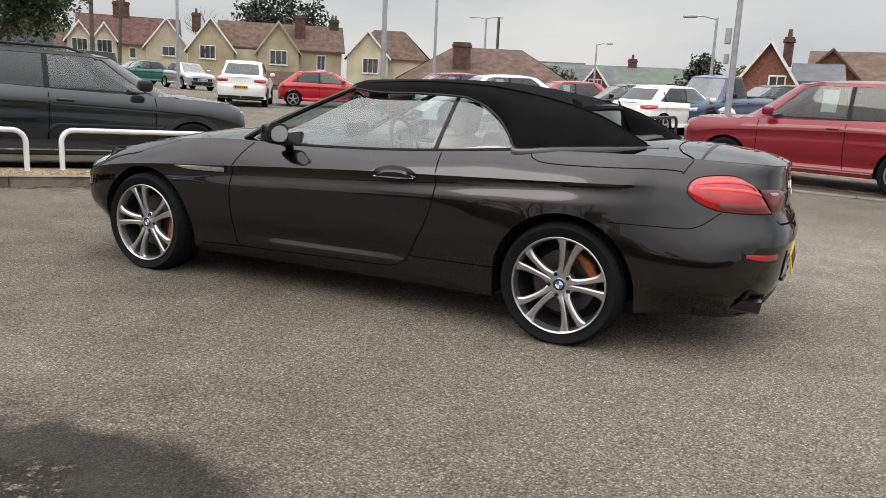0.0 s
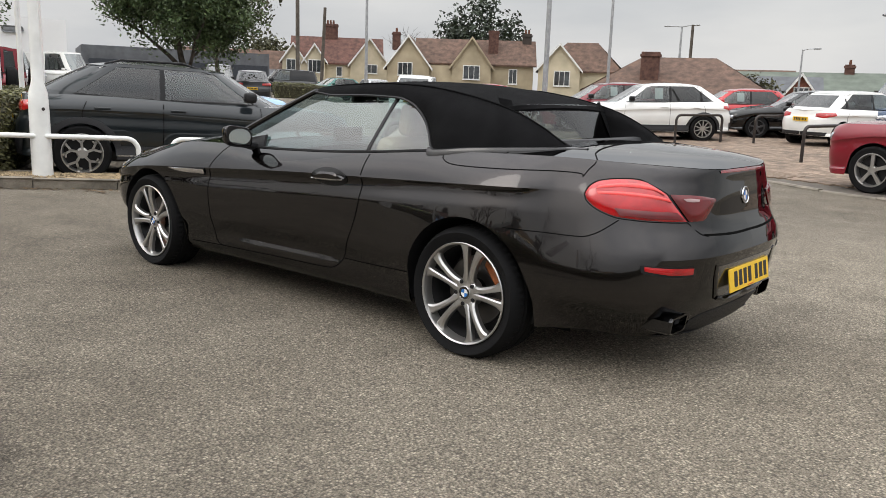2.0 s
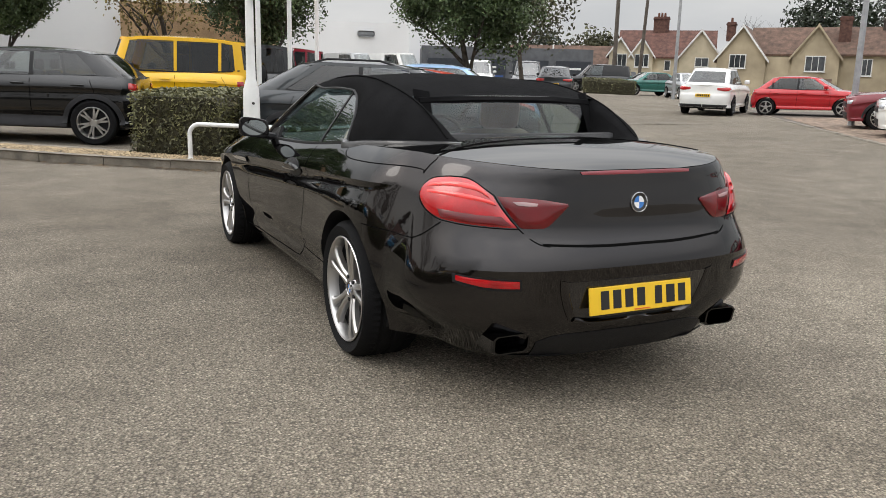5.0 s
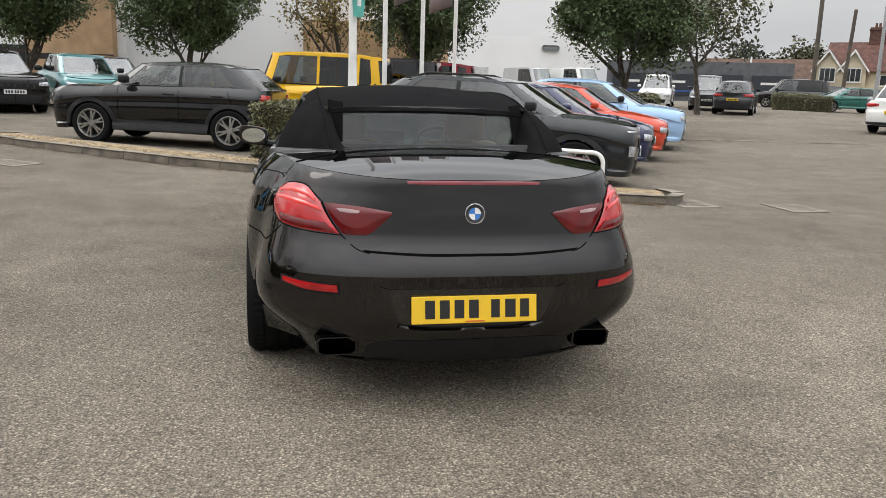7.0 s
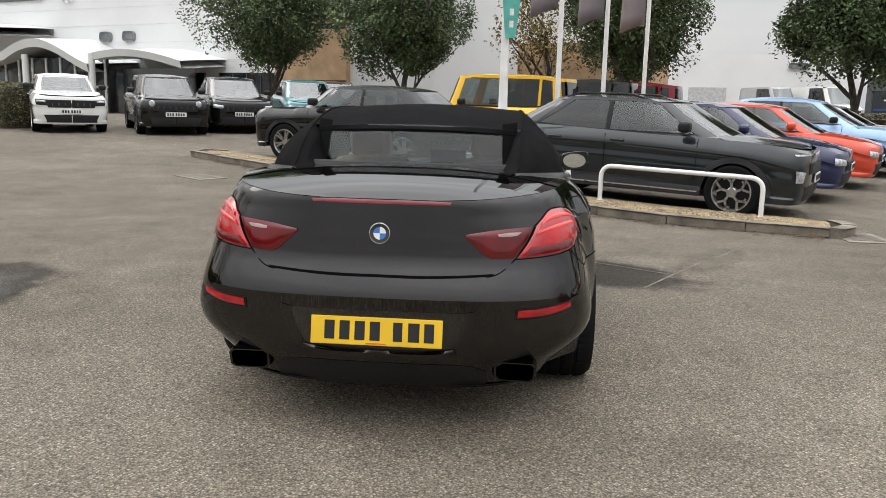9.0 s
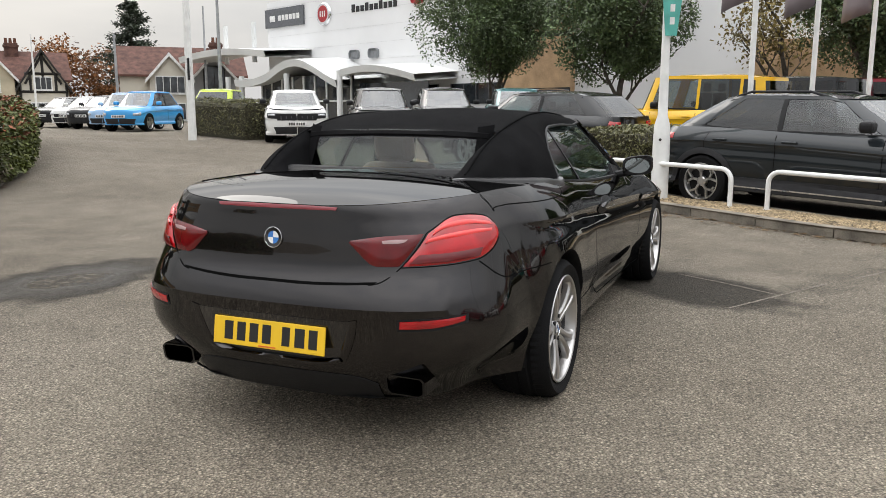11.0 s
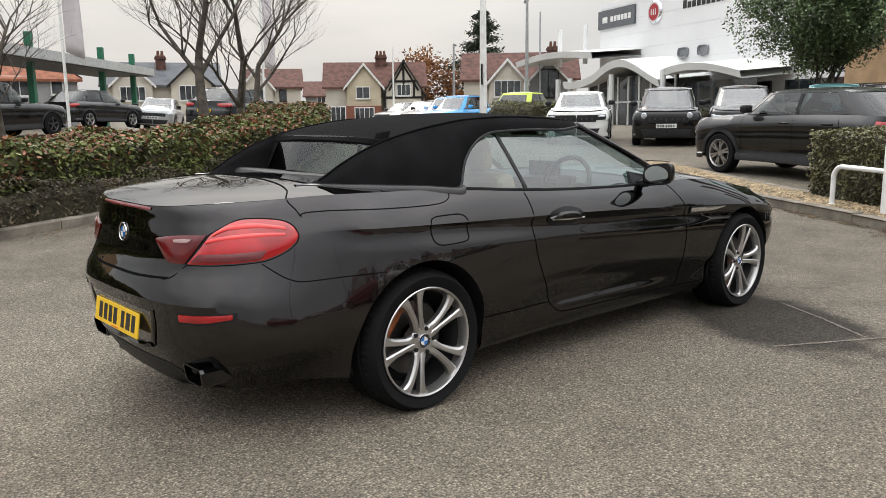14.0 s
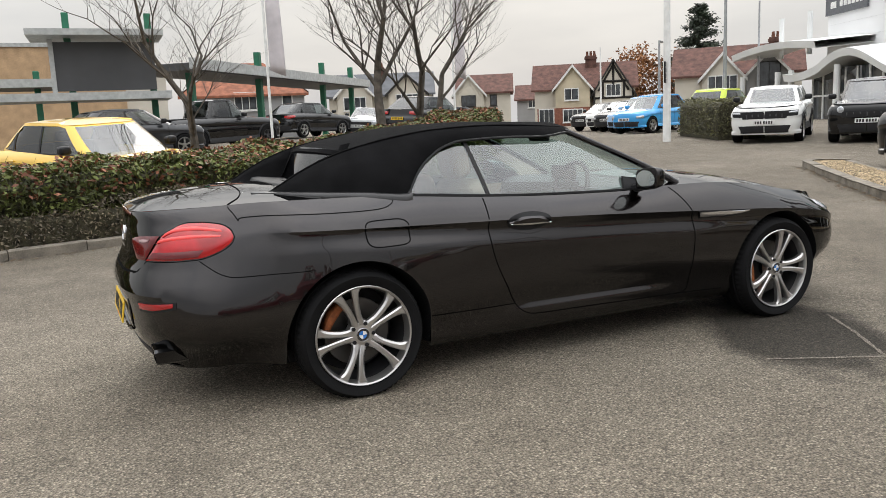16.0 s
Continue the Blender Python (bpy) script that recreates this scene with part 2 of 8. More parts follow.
# ---- car bodies ----
class Shell:
    """A car's lower body as one smooth skin: nose at -x, tail at +x, half-width as a function of length and height."""

    def __init__(self, back, front, tail, nose, widest, shoulder_y, shoulder_z, crease, bottom, section, wheels, arch, hub_z, sharp_tail=2.8, sharp_nose=2.5, lean=1.7, tuck=None):
        self.lean, self.tuck = lean, tuck
        self.back, self.front, self.tail, self.nose = back, front, tail, nose
        self.widest, self.shoulder_y, self.shoulder_z, self.crease, self.bottom, self.section = widest, shoulder_y, shoulder_z, crease, bottom, section
        self.wheels, self.arch, self.hub_z, self.sharp_tail, self.sharp_nose = wheels, arch, hub_z, sharp_tail, sharp_nose
        self.length = back - front
        self.end = 2 + self.length
        self.cache = {}

    def side(self, x, z):
        xc = min(max(x, self.front), self.back)
        top = self.shoulder_z(x)
        mid = min(self.crease(x), top - 0.05)
        wide, ys = self.widest(xc), self.shoulder_y(xc)
        t = self.tuck(x, z) if self.tuck else 0.0
        if z >= mid:
            return wide - t + (ys - wide) * min(1, (z - mid) / (top - mid)) ** self.lean
        return wide - t - self.section(min(1, (mid - z) / (mid - 0.19)))

    def at(self, s, z):
        """The skin at s: 0 is the middle of the tail, 1 the start of the flank, end the middle of the nose."""
        if s < 1:
            a, k = s * math.pi / 2, self.sharp_tail
            x = self.back + (self.tail(z) - self.back) * max(0, math.cos(a)) ** (2 / k)
            return Vector((x, self.side(x, z) * math.sin(a) ** (2 / k), z))
        if s > 1 + self.length:
            a, k = (self.end - s) * math.pi / 2, self.sharp_nose
            x = self.front + (self.nose(z) - self.front) * max(0, math.cos(a)) ** (2 / k)
            return Vector((x, self.side(x, z) * max(0, math.sin(a)) ** (2 / k), z))
        x = self.back - (s - 1)
        return Vector((x, self.side(x, z), z))

    def normal(self, s, z):
        e = 0.004
        a, b = self.at(max(s - e, 0.0), z), self.at(min(s + e, self.end), z)
        c, d = self.at(s, z - e), self.at(s, z + e)
        n = (b - a).cross(d - c)
        n = n.normalized() if n.length > 1e-9 else Vector((1, 0, 0))
        return n if n.dot(self.at(s, z) - Vector(((self.back + self.front) / 2, 0, z))) > 0 else -n

    def s_of(self, where, value, z):
        """s at which the skin at height z has that x (on flank or ends) or, with 'tail' or 'nose', that half-width."""
        if where == "x":
            if self.front <= value <= self.back:
                return 1 + self.back - value
            lo, hi = (0.0, 1.0) if value > self.back else (1 + self.length, self.end)
            for _ in range(30):
                m = (lo + hi) / 2
                lo, hi = (m, hi) if self.at(m, z).x > value else (lo, m)
            return (lo + hi) / 2
        lo, hi = (0.0, 1.0) if where == "tail" else (1 + self.length, self.end)
        for _ in range(30):
            m = (lo + hi) / 2
            wide = self.at(m, z).y > value
            lo, hi = ((lo, m) if wide else (m, hi)) if where == "tail" else ((m, hi) if wide else (lo, m))
        return (lo + hi) / 2

    def low(self, x):
        z = self.bottom(x)
        for w in self.wheels:
            if abs(x - w) < self.arch:
                z = max(z, self.hub_z + math.sqrt(self.arch ** 2 - (x - w) ** 2))
        return z

    def stations(self, step):
        s = [i / 16 for i in range(16)] + [self.end - i / 16 for i in range(16)]
        n = int(self.length / step)
        s += [1 + self.length * i / n for i in range(n + 1)]
        for w in self.wheels:
            for k in range(-12, 13):
                s.append(1 + self.back - (w + self.arch * math.sin(k * math.pi / 24)))
            s += [1 + self.back - (w + self.arch + 0.002), 1 + self.back - (w - self.arch - 0.002)]
        return sorted(set(round(min(max(v, 0), self.end), 5) for v in s))

    def skin(self, step=0.06, low_rows=16, high_rows=9):
        ss = self.stations(step)
        n = low_rows + high_rows + 1
        v = []
        for s in ss:
            x = self.at(s, 0.6).x
            top = self.shoulder_z(self.at(s, 0.9).x)
            low = min(self.low(x), top - 0.03)
            mid = max(min(self.crease(x), top - 0.05), low + 0.01)
            zs = [low + (mid - low) * i / low_rows for i in range(low_rows)] + [mid + (top - mid) * i / high_rows for i in range(high_rows + 1)]
            v += [self.at(s, z) for z in zs]
        f = grid_faces(len(ss), n)
        k = len(v)
        v = v + [Vector((p.x, -p.y, p.z)) for p in v]
        f = f + [tuple(i + k for i in q)[::-1] for q in f]
        return v, f

    def top(self, x0, x1, crown, n=40, rows=9):
        """Bonnet or boot: spans both shoulders from x0 to x1, arched by crown(x)."""
        v = []
        for i in range(n + 1):
            x = x0 + (x1 - x0) * i / n
            z = self.shoulder_z(x)
            s = self.s_of("x", x, z)
            y = self.at(s, z).y
            for j in range(-rows, rows + 1):
                t = j / rows
                v.append((x, y * t, z + crown(x) * (1 - abs(t) ** 2.2)))
        return v, grid_faces(n + 1, 2 * rows + 1)

    def smooth_path(self, pts, n):
        """The (where, value, z) points as skin coordinates, joined by a flowing line of n steps between two points."""
        q = [(self.s_of(w, a, z), z) for w, a, z in pts]
        out = []
        for i in range(len(q) - 1):
            a, b, c, d = q[max(i - 1, 0)], q[i], q[i + 1], q[min(i + 2, len(q) - 1)]
            for k in range(n):
                t = k / n
                out.append(tuple(0.5 * (2 * b[j] + (c[j] - a[j]) * t + (2 * a[j] - 5 * b[j] + 4 * c[j] - d[j]) * t * t + (3 * b[j] - a[j] - 3 * c[j] + d[j]) * t ** 3) for j in (0, 1)))
        out.append(q[-1])
        return [(min(max(s, 0.0), self.end), z) for s, z in out]

    def ribbon(self, pts, width=0.006, off=0.0015, side=1, n=12):
        """A narrow dark joint that lies on the skin through (where, value, z) points."""
        fine = self.smooth_path(pts, n)
        ps = [self.at(s, z) + self.normal(s, z) * off for s, z in fine]
        v = []
        for i, p in enumerate(ps):
            t = (ps[min(i + 1, len(ps) - 1)] - ps[max(i - 1, 0)]).normalized()
            c = t.cross(self.normal(*fine[i])).normalized() * width / 2
            v += [p - c, p + c]
        v = [Vector((p.x, p.y * side, p.z)) for p in v]
        return v, grid_faces(len(ps), 2, side < 0)

    def patch(self, upper, lower, off=0.004, side=1, nu=24, nv=8, puff=0.0, skirt=0.012):
        """A piece of the skin between an upper and a lower line of (where, value, z) points, raised by off, with a rim."""
        def line(pts):
            sz = self.smooth_path(pts, 6) if len(pts) > 2 else [(self.s_of(w, a, z), z) for w, a, z in pts]
            d = [0]
            for (s0, z0), (s1, z1) in zip(sz, sz[1:]):
                d.append(d[-1] + (self.at(s0, z0) - self.at(s1, z1)).length)
            out = []
            for k in range(nu + 1):
                q = d[-1] * k / nu
                i = max(j for j in range(len(d) - 1) if d[j] <= q + 1e-9)
                t = (q - d[i]) / (d[i + 1] - d[i])
                out.append((sz[i][0] + t * (sz[i + 1][0] - sz[i][0]), sz[i][1] + t * (sz[i + 1][1] - sz[i][1])))
            return out
        a, b = line(upper), line(lower)
        v = []
        for (s0, z0), (s1, z1) in zip(a, b):
            k = len(v) // (nv + 3)
            eu = 1 - abs(2 * k / nu - 1) ** 6
            for j in range(-1, nv + 2):
                t = min(max(j / nv, 0), 1)
                s, z = s0 + (s1 - s0) * t, z0 + (z1 - z0) * t
                o = off + puff * eu * (1 - abs(2 * t - 1) ** 4) if 0 <= j <= nv else -skirt
                v.append(self.at(s, z) + self.normal(s, z) * o)
        v = [Vector((p.x, p.y * side, p.z)) for p in v]
        return v, grid_faces(nu + 1, nv + 3, side < 0)


class CreasedShell(Shell):
    """A body with a sharp shoulder crease, an undercut below it and a flared sill."""

    def profile(self, x):
        key = round(x, 3)
        if key in self.cache:
            return self.cache[key]
        top = self.shoulder_z(x)
        zc = min(self.crease(x), top - 0.05)
        tall = zc - 0.19
        bite = ease(0.62, -0.35, x) * (0.45 + 0.55 * ease(-2.45, -2.05, x))
        flare = ease(-2.15, -1.75, x) * ease(-0.70, -1.0, x)
        band = 0.050 - 0.036 * ease(-1.4, 0.25, x)
        haunch = ease(-1.25, 0.10, x)
        zs = [zc, zc - band, zc - band - 0.15 * tall, 0.19 + 0.45 * tall, 0.19 + 0.235 * tall, 0.19 + 0.180 * tall, 0.19 + 0.05 * tall, 0.15]
        ins = [0.046 * haunch, 0.004 + 0.018 * bite + 0.038 * haunch, 0.006 + 0.020 * haunch, 0.016 - 0.014 * haunch, 0.052 + 0.006 * flare - 0.024 * haunch, 0.058 - 0.009 * flare - 0.020 * haunch, 0.068 - 0.006 * flare - 0.02 * haunch, 0.115]
        hit = (zs, ins, curve_fn(*sorted(zip(zs, ins))))
        self.cache[key] = hit
        return hit

    def side(self, x, z):
        xc = min(max(x, self.front), self.back)
        top = self.shoulder_z(x)
        zs, ins, f = self.profile(x)
        wide, ys = self.widest(xc), self.shoulder_y(xc)
        t = self.tuck(x, z)
        if z >= zs[0]:
            u = min(1, (z - zs[0]) / (top - zs[0]))
            edge = wide - ins[0]
            return edge - t + (ys - edge) * (0.62 * u + 0.38 * u ** 2.4)
        return wide - t - f(max(z, 0.15))

    def skin(self, step=0.04, low_rows=0, high_rows=10):
        ss = self.stations(step)
        v = []
        for s in ss:
            x = self.at(s, 0.6).x
            top = self.shoulder_z(self.at(s, 0.9).x)
            low = min(self.low(x), top - 0.03)
            z = [self.bottom(x)] + self.profile(x)[0][-2::-1] + [top]
            rows = []
            for (a, b), n in zip(zip(z, z[1:]), (3, 4, 3, 5, 5, 6, 5, high_rows)):
                rows += [a + (b - a) * i / n for i in range(n)]
            rows.append(top)
            v += [self.at(s, max(q, low)) for q in rows]
        n = len(v) // len(ss)
        f = grid_faces(len(ss), n)
        k = len(v)
        v = v + [Vector((p.x, -p.y, p.z)) for p in v]
        f = f + [tuple(i + k for i in q)[::-1] for q in f]
        return v, f


def wheel_mesh_tyre(radius, rim, width):
    w = width / 2
    prof = [(rim - 0.01, -w * 0.8), (rim + 0.004, -w * 0.95), (rim + 0.03, -w * 1.04), ((rim + radius) / 2 + 0.01, -w * 1.08), (radius - 0.022, -w * 1.0), (radius - 0.006, -w * 0.86)]
    for g in (-0.45, 0.0, 0.45):
        prof += [(radius, w * (g - 0.09)), (radius - 0.008, w * (g - 0.05)), (radius - 0.008, w * (g + 0.05)), (radius, w * (g + 0.09))]
    prof += [(radius - 0.006, w * 0.86), (radius - 0.022, w * 1.0), ((rim + radius) / 2 + 0.01, w * 1.08), (rim + 0.03, w * 1.04), (rim + 0.004, w * 0.95), (rim - 0.01, w * 0.8)]
    n, v = 120, []
    for i in range(n):
        a = 2 * math.pi * i / n
        for k, (r, o) in enumerate(prof):
            if i % 2 and k in (5, 6, len(prof) - 6, len(prof) - 7):
                r -= 0.007
            v.append((r * math.cos(a), o, max(r * math.sin(a), 0.0155 - radius)))
    return v, grid_faces(n, len(prof), False, True)


def spoke_pair(rim, dish, mirror):
    """One of the two bars of a split spoke, pointing along +z, outer face towards -y."""
    rows = [(0.050, 34, 0.0), (0.068, 31, 0.3), (0.082, 23, 1.4), (0.105, 17.8, 2.4), (0.140, 15.6, 3.8), (0.175, 15.2, 5.0), (0.198, 15.8, 5.7), (0.215, 17.2, 6.1), (0.226, 19.2, 6.3), (0.234, 23.0, 6.4)]
    k = rim / 0.240
    v = []
    for r, outer, inner in rows:
        a0, a1 = radians(inner), radians(outer)
        face = dish(r * k)
        low = 0.012 + 0.022 * (r > 0.06)
        edge = min(0.006, 0.25 * r * (a1 - a0))
        for a, y in ((a0, face + low), (a0, face + 0.006), (a0 + edge / r, face), (a1 - 1.8 * edge / r, face + 0.001), (a1 - 0.2 * edge / r, face + 0.010), (a1, face + low)):
            v.append((mirror * r * k * math.sin(a), y, r * k * math.cos(a)))
    f = grid_faces(len(rows), 6, mirror < 0)
    return v, f


def hero_wheel(parent, side, x, y, z, radius, width, turn, cal_up):
    """A split five-spoke alloy with tyre, disc and rusty caliper; the face looks towards side."""
    rim = 0.2525
    w = part("wheel", bpy.data.meshes.new("wheel_hub"), None, parent)
    w.matrix_basis = pose(x, y, z, 0, 0, 0 if side < 0 else 180)
    sheet("tyre", *wheel_mesh_tyre(radius, rim, width), RUBBER, w, "low-profile black tyre", sharp=30)
    h = width / 2
    lip = [(rim - 0.002, -h * 0.93), (rim + 0.003, -h * 1.0), (rim - 0.001, -h * 1.03), (rim - 0.008, -h * 1.0), (rim - 0.014, -h * 0.86), (rim - 0.018, -h * 0.62)]
    barrel = [(rim - 0.018, -h * 0.62), (rim - 0.022, -h * 0.4), (rim - 0.026, 0), (rim - 0.02, h * 0.9)]
    dish = curve_fn((0.0, -h * 0.76), (0.05, -h * 0.78), (0.1, -h * 0.86), (0.17, -h * 0.93), (0.22, -h * 0.95), (0.26, -h * 0.93))
    sheet("rim", *lathe(lip, 64), ALLOY, w, "polished alloy rim")
    sheet("barrel", *lathe(barrel, 64), DARK_ALLOY, w, "dark inner barrel")
    for i in range(5):
        a = radians(72 * i + turn)
        for mir in (1, -1):
            v, f = spoke_pair(rim, dish, mir)
            v = [(p[0] * math.cos(a) + p[2] * math.sin(a), p[1], -p[0] * math.sin(a) + p[2] * math.cos(a)) for p in v]
            sheet("spoke", v, f, ALLOY, w)
        c = 0.057
        b = a + radians(36)
        bolt = lathe([(0.0, -h * 0.73), (0.009, -h * 0.73), (0.0105, -h * 0.70), (0.0105, -h * 0.4)], 10)
        sheet("bolt_hole", [(p[0] + c * math.sin(b), p[1] - 0.012, p[2] + c * math.cos(b)) for p in bolt[0]], bolt[1], BLACK_PLASTIC, w)
    sheet("hub", *lathe([(0.0, -h * 0.78), (0.04, -h * 0.78), (0.062, -h * 0.77), (0.072, -h * 0.70), (0.076, -h * 0.4)], 40), ALLOY, w)
    roundel(w, 0.034, pose(0, -h * 0.79, 0, 90))
    sheet("brake_disc", *lathe([(0.06, -h * 0.05), (0.075, -h * 0.12), (0.172, -h * 0.12), (0.174, 0.0), (0.172, h * 0.1), (0.06, h * 0.1)], 48), DISC, w)
    sheet("dark_backing", *lathe([(0.02, h * 0.5), (rim - 0.03, h * 0.5)], 32), BLACK_PLASTIC, w)
    cal = bmesh.new()
    rows = []
    for k in range(9):
        a, grow = radians(-26 + 6.5 * k), 0.72 + 0.28 * math.sin(math.pi * k / 8)
        rows.append([cal.verts.new(((0.166 + r * grow) * math.cos(a), -h * 0.12 + y * grow, (0.166 + r * grow) * math.sin(a))) for r, y in ((-0.026, -0.03), (-0.012, -0.038), (0.018, -0.038), (0.026, -0.026), (0.026, 0.035), (-0.026, 0.035))])
    for a, b in zip(rows, rows[1:]):
        for k in range(6):
            cal.faces.new((a[k], a[(k + 1) % 6], b[(k + 1) % 6], b[k]))
    cal.faces.new(rows[0])
    cal.faces.new(rows[-1][::-1])
    bmesh.ops.recalc_face_normals(cal, faces=cal.faces[:])
    part("brake_caliper", cal, CALIPER, w, "rusty orange brake caliper", pose(0, 0, 0, 0, (cal_up if side < 0 else 180 - cal_up), 0))
    return w


BLUE_ENAMEL = material("blue_enamel", (0.02, 0.16, 0.5), rough=0.15, coat=1.0)
WHITE_ENAMEL = material("white_enamel", (0.8, 0.8, 0.8), rough=0.15, coat=1.0)
BLACK_ENAMEL = material("black_enamel", (0.01, 0.01, 0.012), rough=0.15, coat=1.0)


def roundel(parent, r, m):
    """A round emblem: chrome ring, black band and four quarters."""
    e = sheet("emblem", *lathe([(r * 0.60, 0.002), (r * 0.92, 0.003), (r * 0.93, 0.0045), (r, 0.004), (r * 1.02, 0.0)], 36, "z"), BLACK_ENAMEL, parent, "round enamel emblem in a chrome ring", m=m)
    sheet("ring", *lathe([(r * 0.92, 0.0035), (r * 0.95, 0.006), (r, 0.0055), (r * 1.03, 0.0)], 36, "z"), CHROME, e)
    for q in range(4):
        v = [(0, 0, 0.003)] + [(0.61 * r * math.cos(math.pi / 2 * (q + k / 8)), 0.61 * r * math.sin(math.pi / 2 * (q + k / 8)), 0.003) for k in range(9)]
        sheet("quarter", v, [(0, k, k + 1) for k in range(1, 9)], (WHITE_ENAMEL, BLUE_ENAMEL)[q % 2], e, smooth=False)
    return e


# the convertible in the middle of the yard
BODY = material("dark_brown_metallic", (0.0265, 0.0238, 0.0242), rough=0.22, metal=1.0, coat=1.0, spec=0.0, var=0.05, scale=3.0)
BODY.node_tree.nodes["Principled BSDF"].inputs["Coat IOR"].default_value = 1.47
BODY.node_tree.nodes["Principled BSDF"].inputs["Specular Tint"].default_value = (0.05, 0.05, 0.05, 1)
FABRIC = material("black_hood_fabric", (0.008, 0.008, 0.0085), rough=0.95, bump=0.35, bscale=900, var=0.15, scale=9.0, sheen=0.0, spec=0.04)
SCREEN = clear_glass("windscreen_glass", (0.64, 0.78, 0.77), 0.11)
REAR_GLASS = clear_glass("rear_window_glass", (0.42, 0.46, 0.45), 0.0)
LEATHER = material("tan_leather", (0.42, 0.30, 0.20), rough=0.5, bump=0.2, bscale=150, var=0.1)
DASH = material("dark_trim", (0.02, 0.02, 0.02), rough=0.6, bump=0.2, bscale=200)
LEDGE = material("satin_ledge", (0.030, 0.029, 0.030), rough=0.35, coat=0.6, spec=0.4)
LAMP_RED = material("lamp_red", (0.46, 0.004, 0.008), rough=0.15, coat=0.7, var=0.2, scale=10)
LAMP_DEEP = material("lamp_deep_red", (0.12, 0.002, 0.004), rough=0.15, coat=0.35, var=0.15, scale=10)
LAMP_CLEAR = material("lamp_bright_bar", (0.75, 0.035, 0.03), rough=0.15, coat=0.8, var=0.05)

hero = thing("convertible_car", pose(0, -0.01, 0, 0, 0, 0.8), "dark brown metallic two-door convertible with a closed black fabric roof", "car")
sh = CreasedShell(
    back=0.45, front=-3.05,
    tail=curve_fn((0.18, 0.93), (0.28, 1.0), (0.40, 1.045), (0.52, 1.062), (0.585, 1.078), (0.615, 1.084), (0.630, 1.081), (0.66, 1.060), (0.70, 1.040), (0.74, 1.024), (0.85, 1.012), (0.92, 1.003), (0.962, 0.999), (0.985, 0.99), (1.0, 0.95)),
    nose=curve_fn((0.15, -3.62), (0.22, -3.72), (0.35, -3.79), (0.5, -3.80), (0.6, -3.78), (0.68, -3.72), (0.76, -3.62), (0.9, -3.4)),
    widest=curve_fn((-3.2, 0.885), (-2.85, 0.918), (-2.4, 0.905), (-1.8, 0.895), (-1.0, 0.895), (-0.5, 0.912), (0.0, 0.945), (0.25, 0.925), (0.45, 0.878), (0.6, 0.86)),
    shoulder_y=curve_fn((-3.2, 0.74), (-2.8, 0.775), (-2.3, 0.79), (-1.8, 0.80), (-1.0, 0.805), (-0.5, 0.80), (0.0, 0.785), (0.45, 0.765)),
    shoulder_z=curve_fn((-3.82, 0.60), (-3.65, 0.655), (-3.45, 0.715), (-3.19, 0.785), (-2.82, 0.858), (-2.57, 0.893), (-2.3, 0.912), (-2.0, 0.915), (-1.8, 0.905), (-1.2, 0.92), (-0.76, 0.945), (-0.3, 0.982), (0.0, 1.0), (0.4, 1.008), (0.7, 1.0), (0.88, 0.99), (0.96, 0.980), (1.0, 0.972)),
    crease=curve_fn((-3.8, 0.50), (-3.3, 0.66), (-2.85, 0.715), (-2.13, 0.757), (-1.58, 0.788), (-1.07, 0.812), (-0.69, 0.824), (-0.26, 0.841), (0.126, 0.857), (0.52, 0.866), (1.1, 0.868)),
    bottom=curve_fn((-3.8, 0.19), (-3.3, 0.19), (-2.4, 0.175), (-0.4, 0.185), (0.4, 0.215), (1.1, 0.20)),
    section=curve_fn((0, 0.0), (0.03, 0.010), (0.12, 0.0165), (0.3, 0.0145), (0.5, 0.016), (0.65, 0.024), (0.76, 0.027), (0.84, 0.017), (0.91, 0.017), (0.96, 0.030), (1.0, 0.065)),
    wheels=(-2.865, 0.012), arch=0.378, hub_z=0.318, lean=1.3, sharp_tail=3.1,
    tuck=lambda x, z: (0.075 * ease(0.25, 0.95, x) + 0.028 * ease(0.15, 0.55, x)) * max(0, min(1, (z - 0.50) / 0.42)) + 0.15 * ease(0.34, 0.62, x) * ease(0.44, 0.20, z) + 0.10 * ease(-3.2, -3.5, x) * ease(0.45, 0.2, z))
skin_v, skin_f = sh.skin()
body = sheet("body", skin_v, skin_f, BODY, hero, "dark brown metallic bodywork", sharp=17)

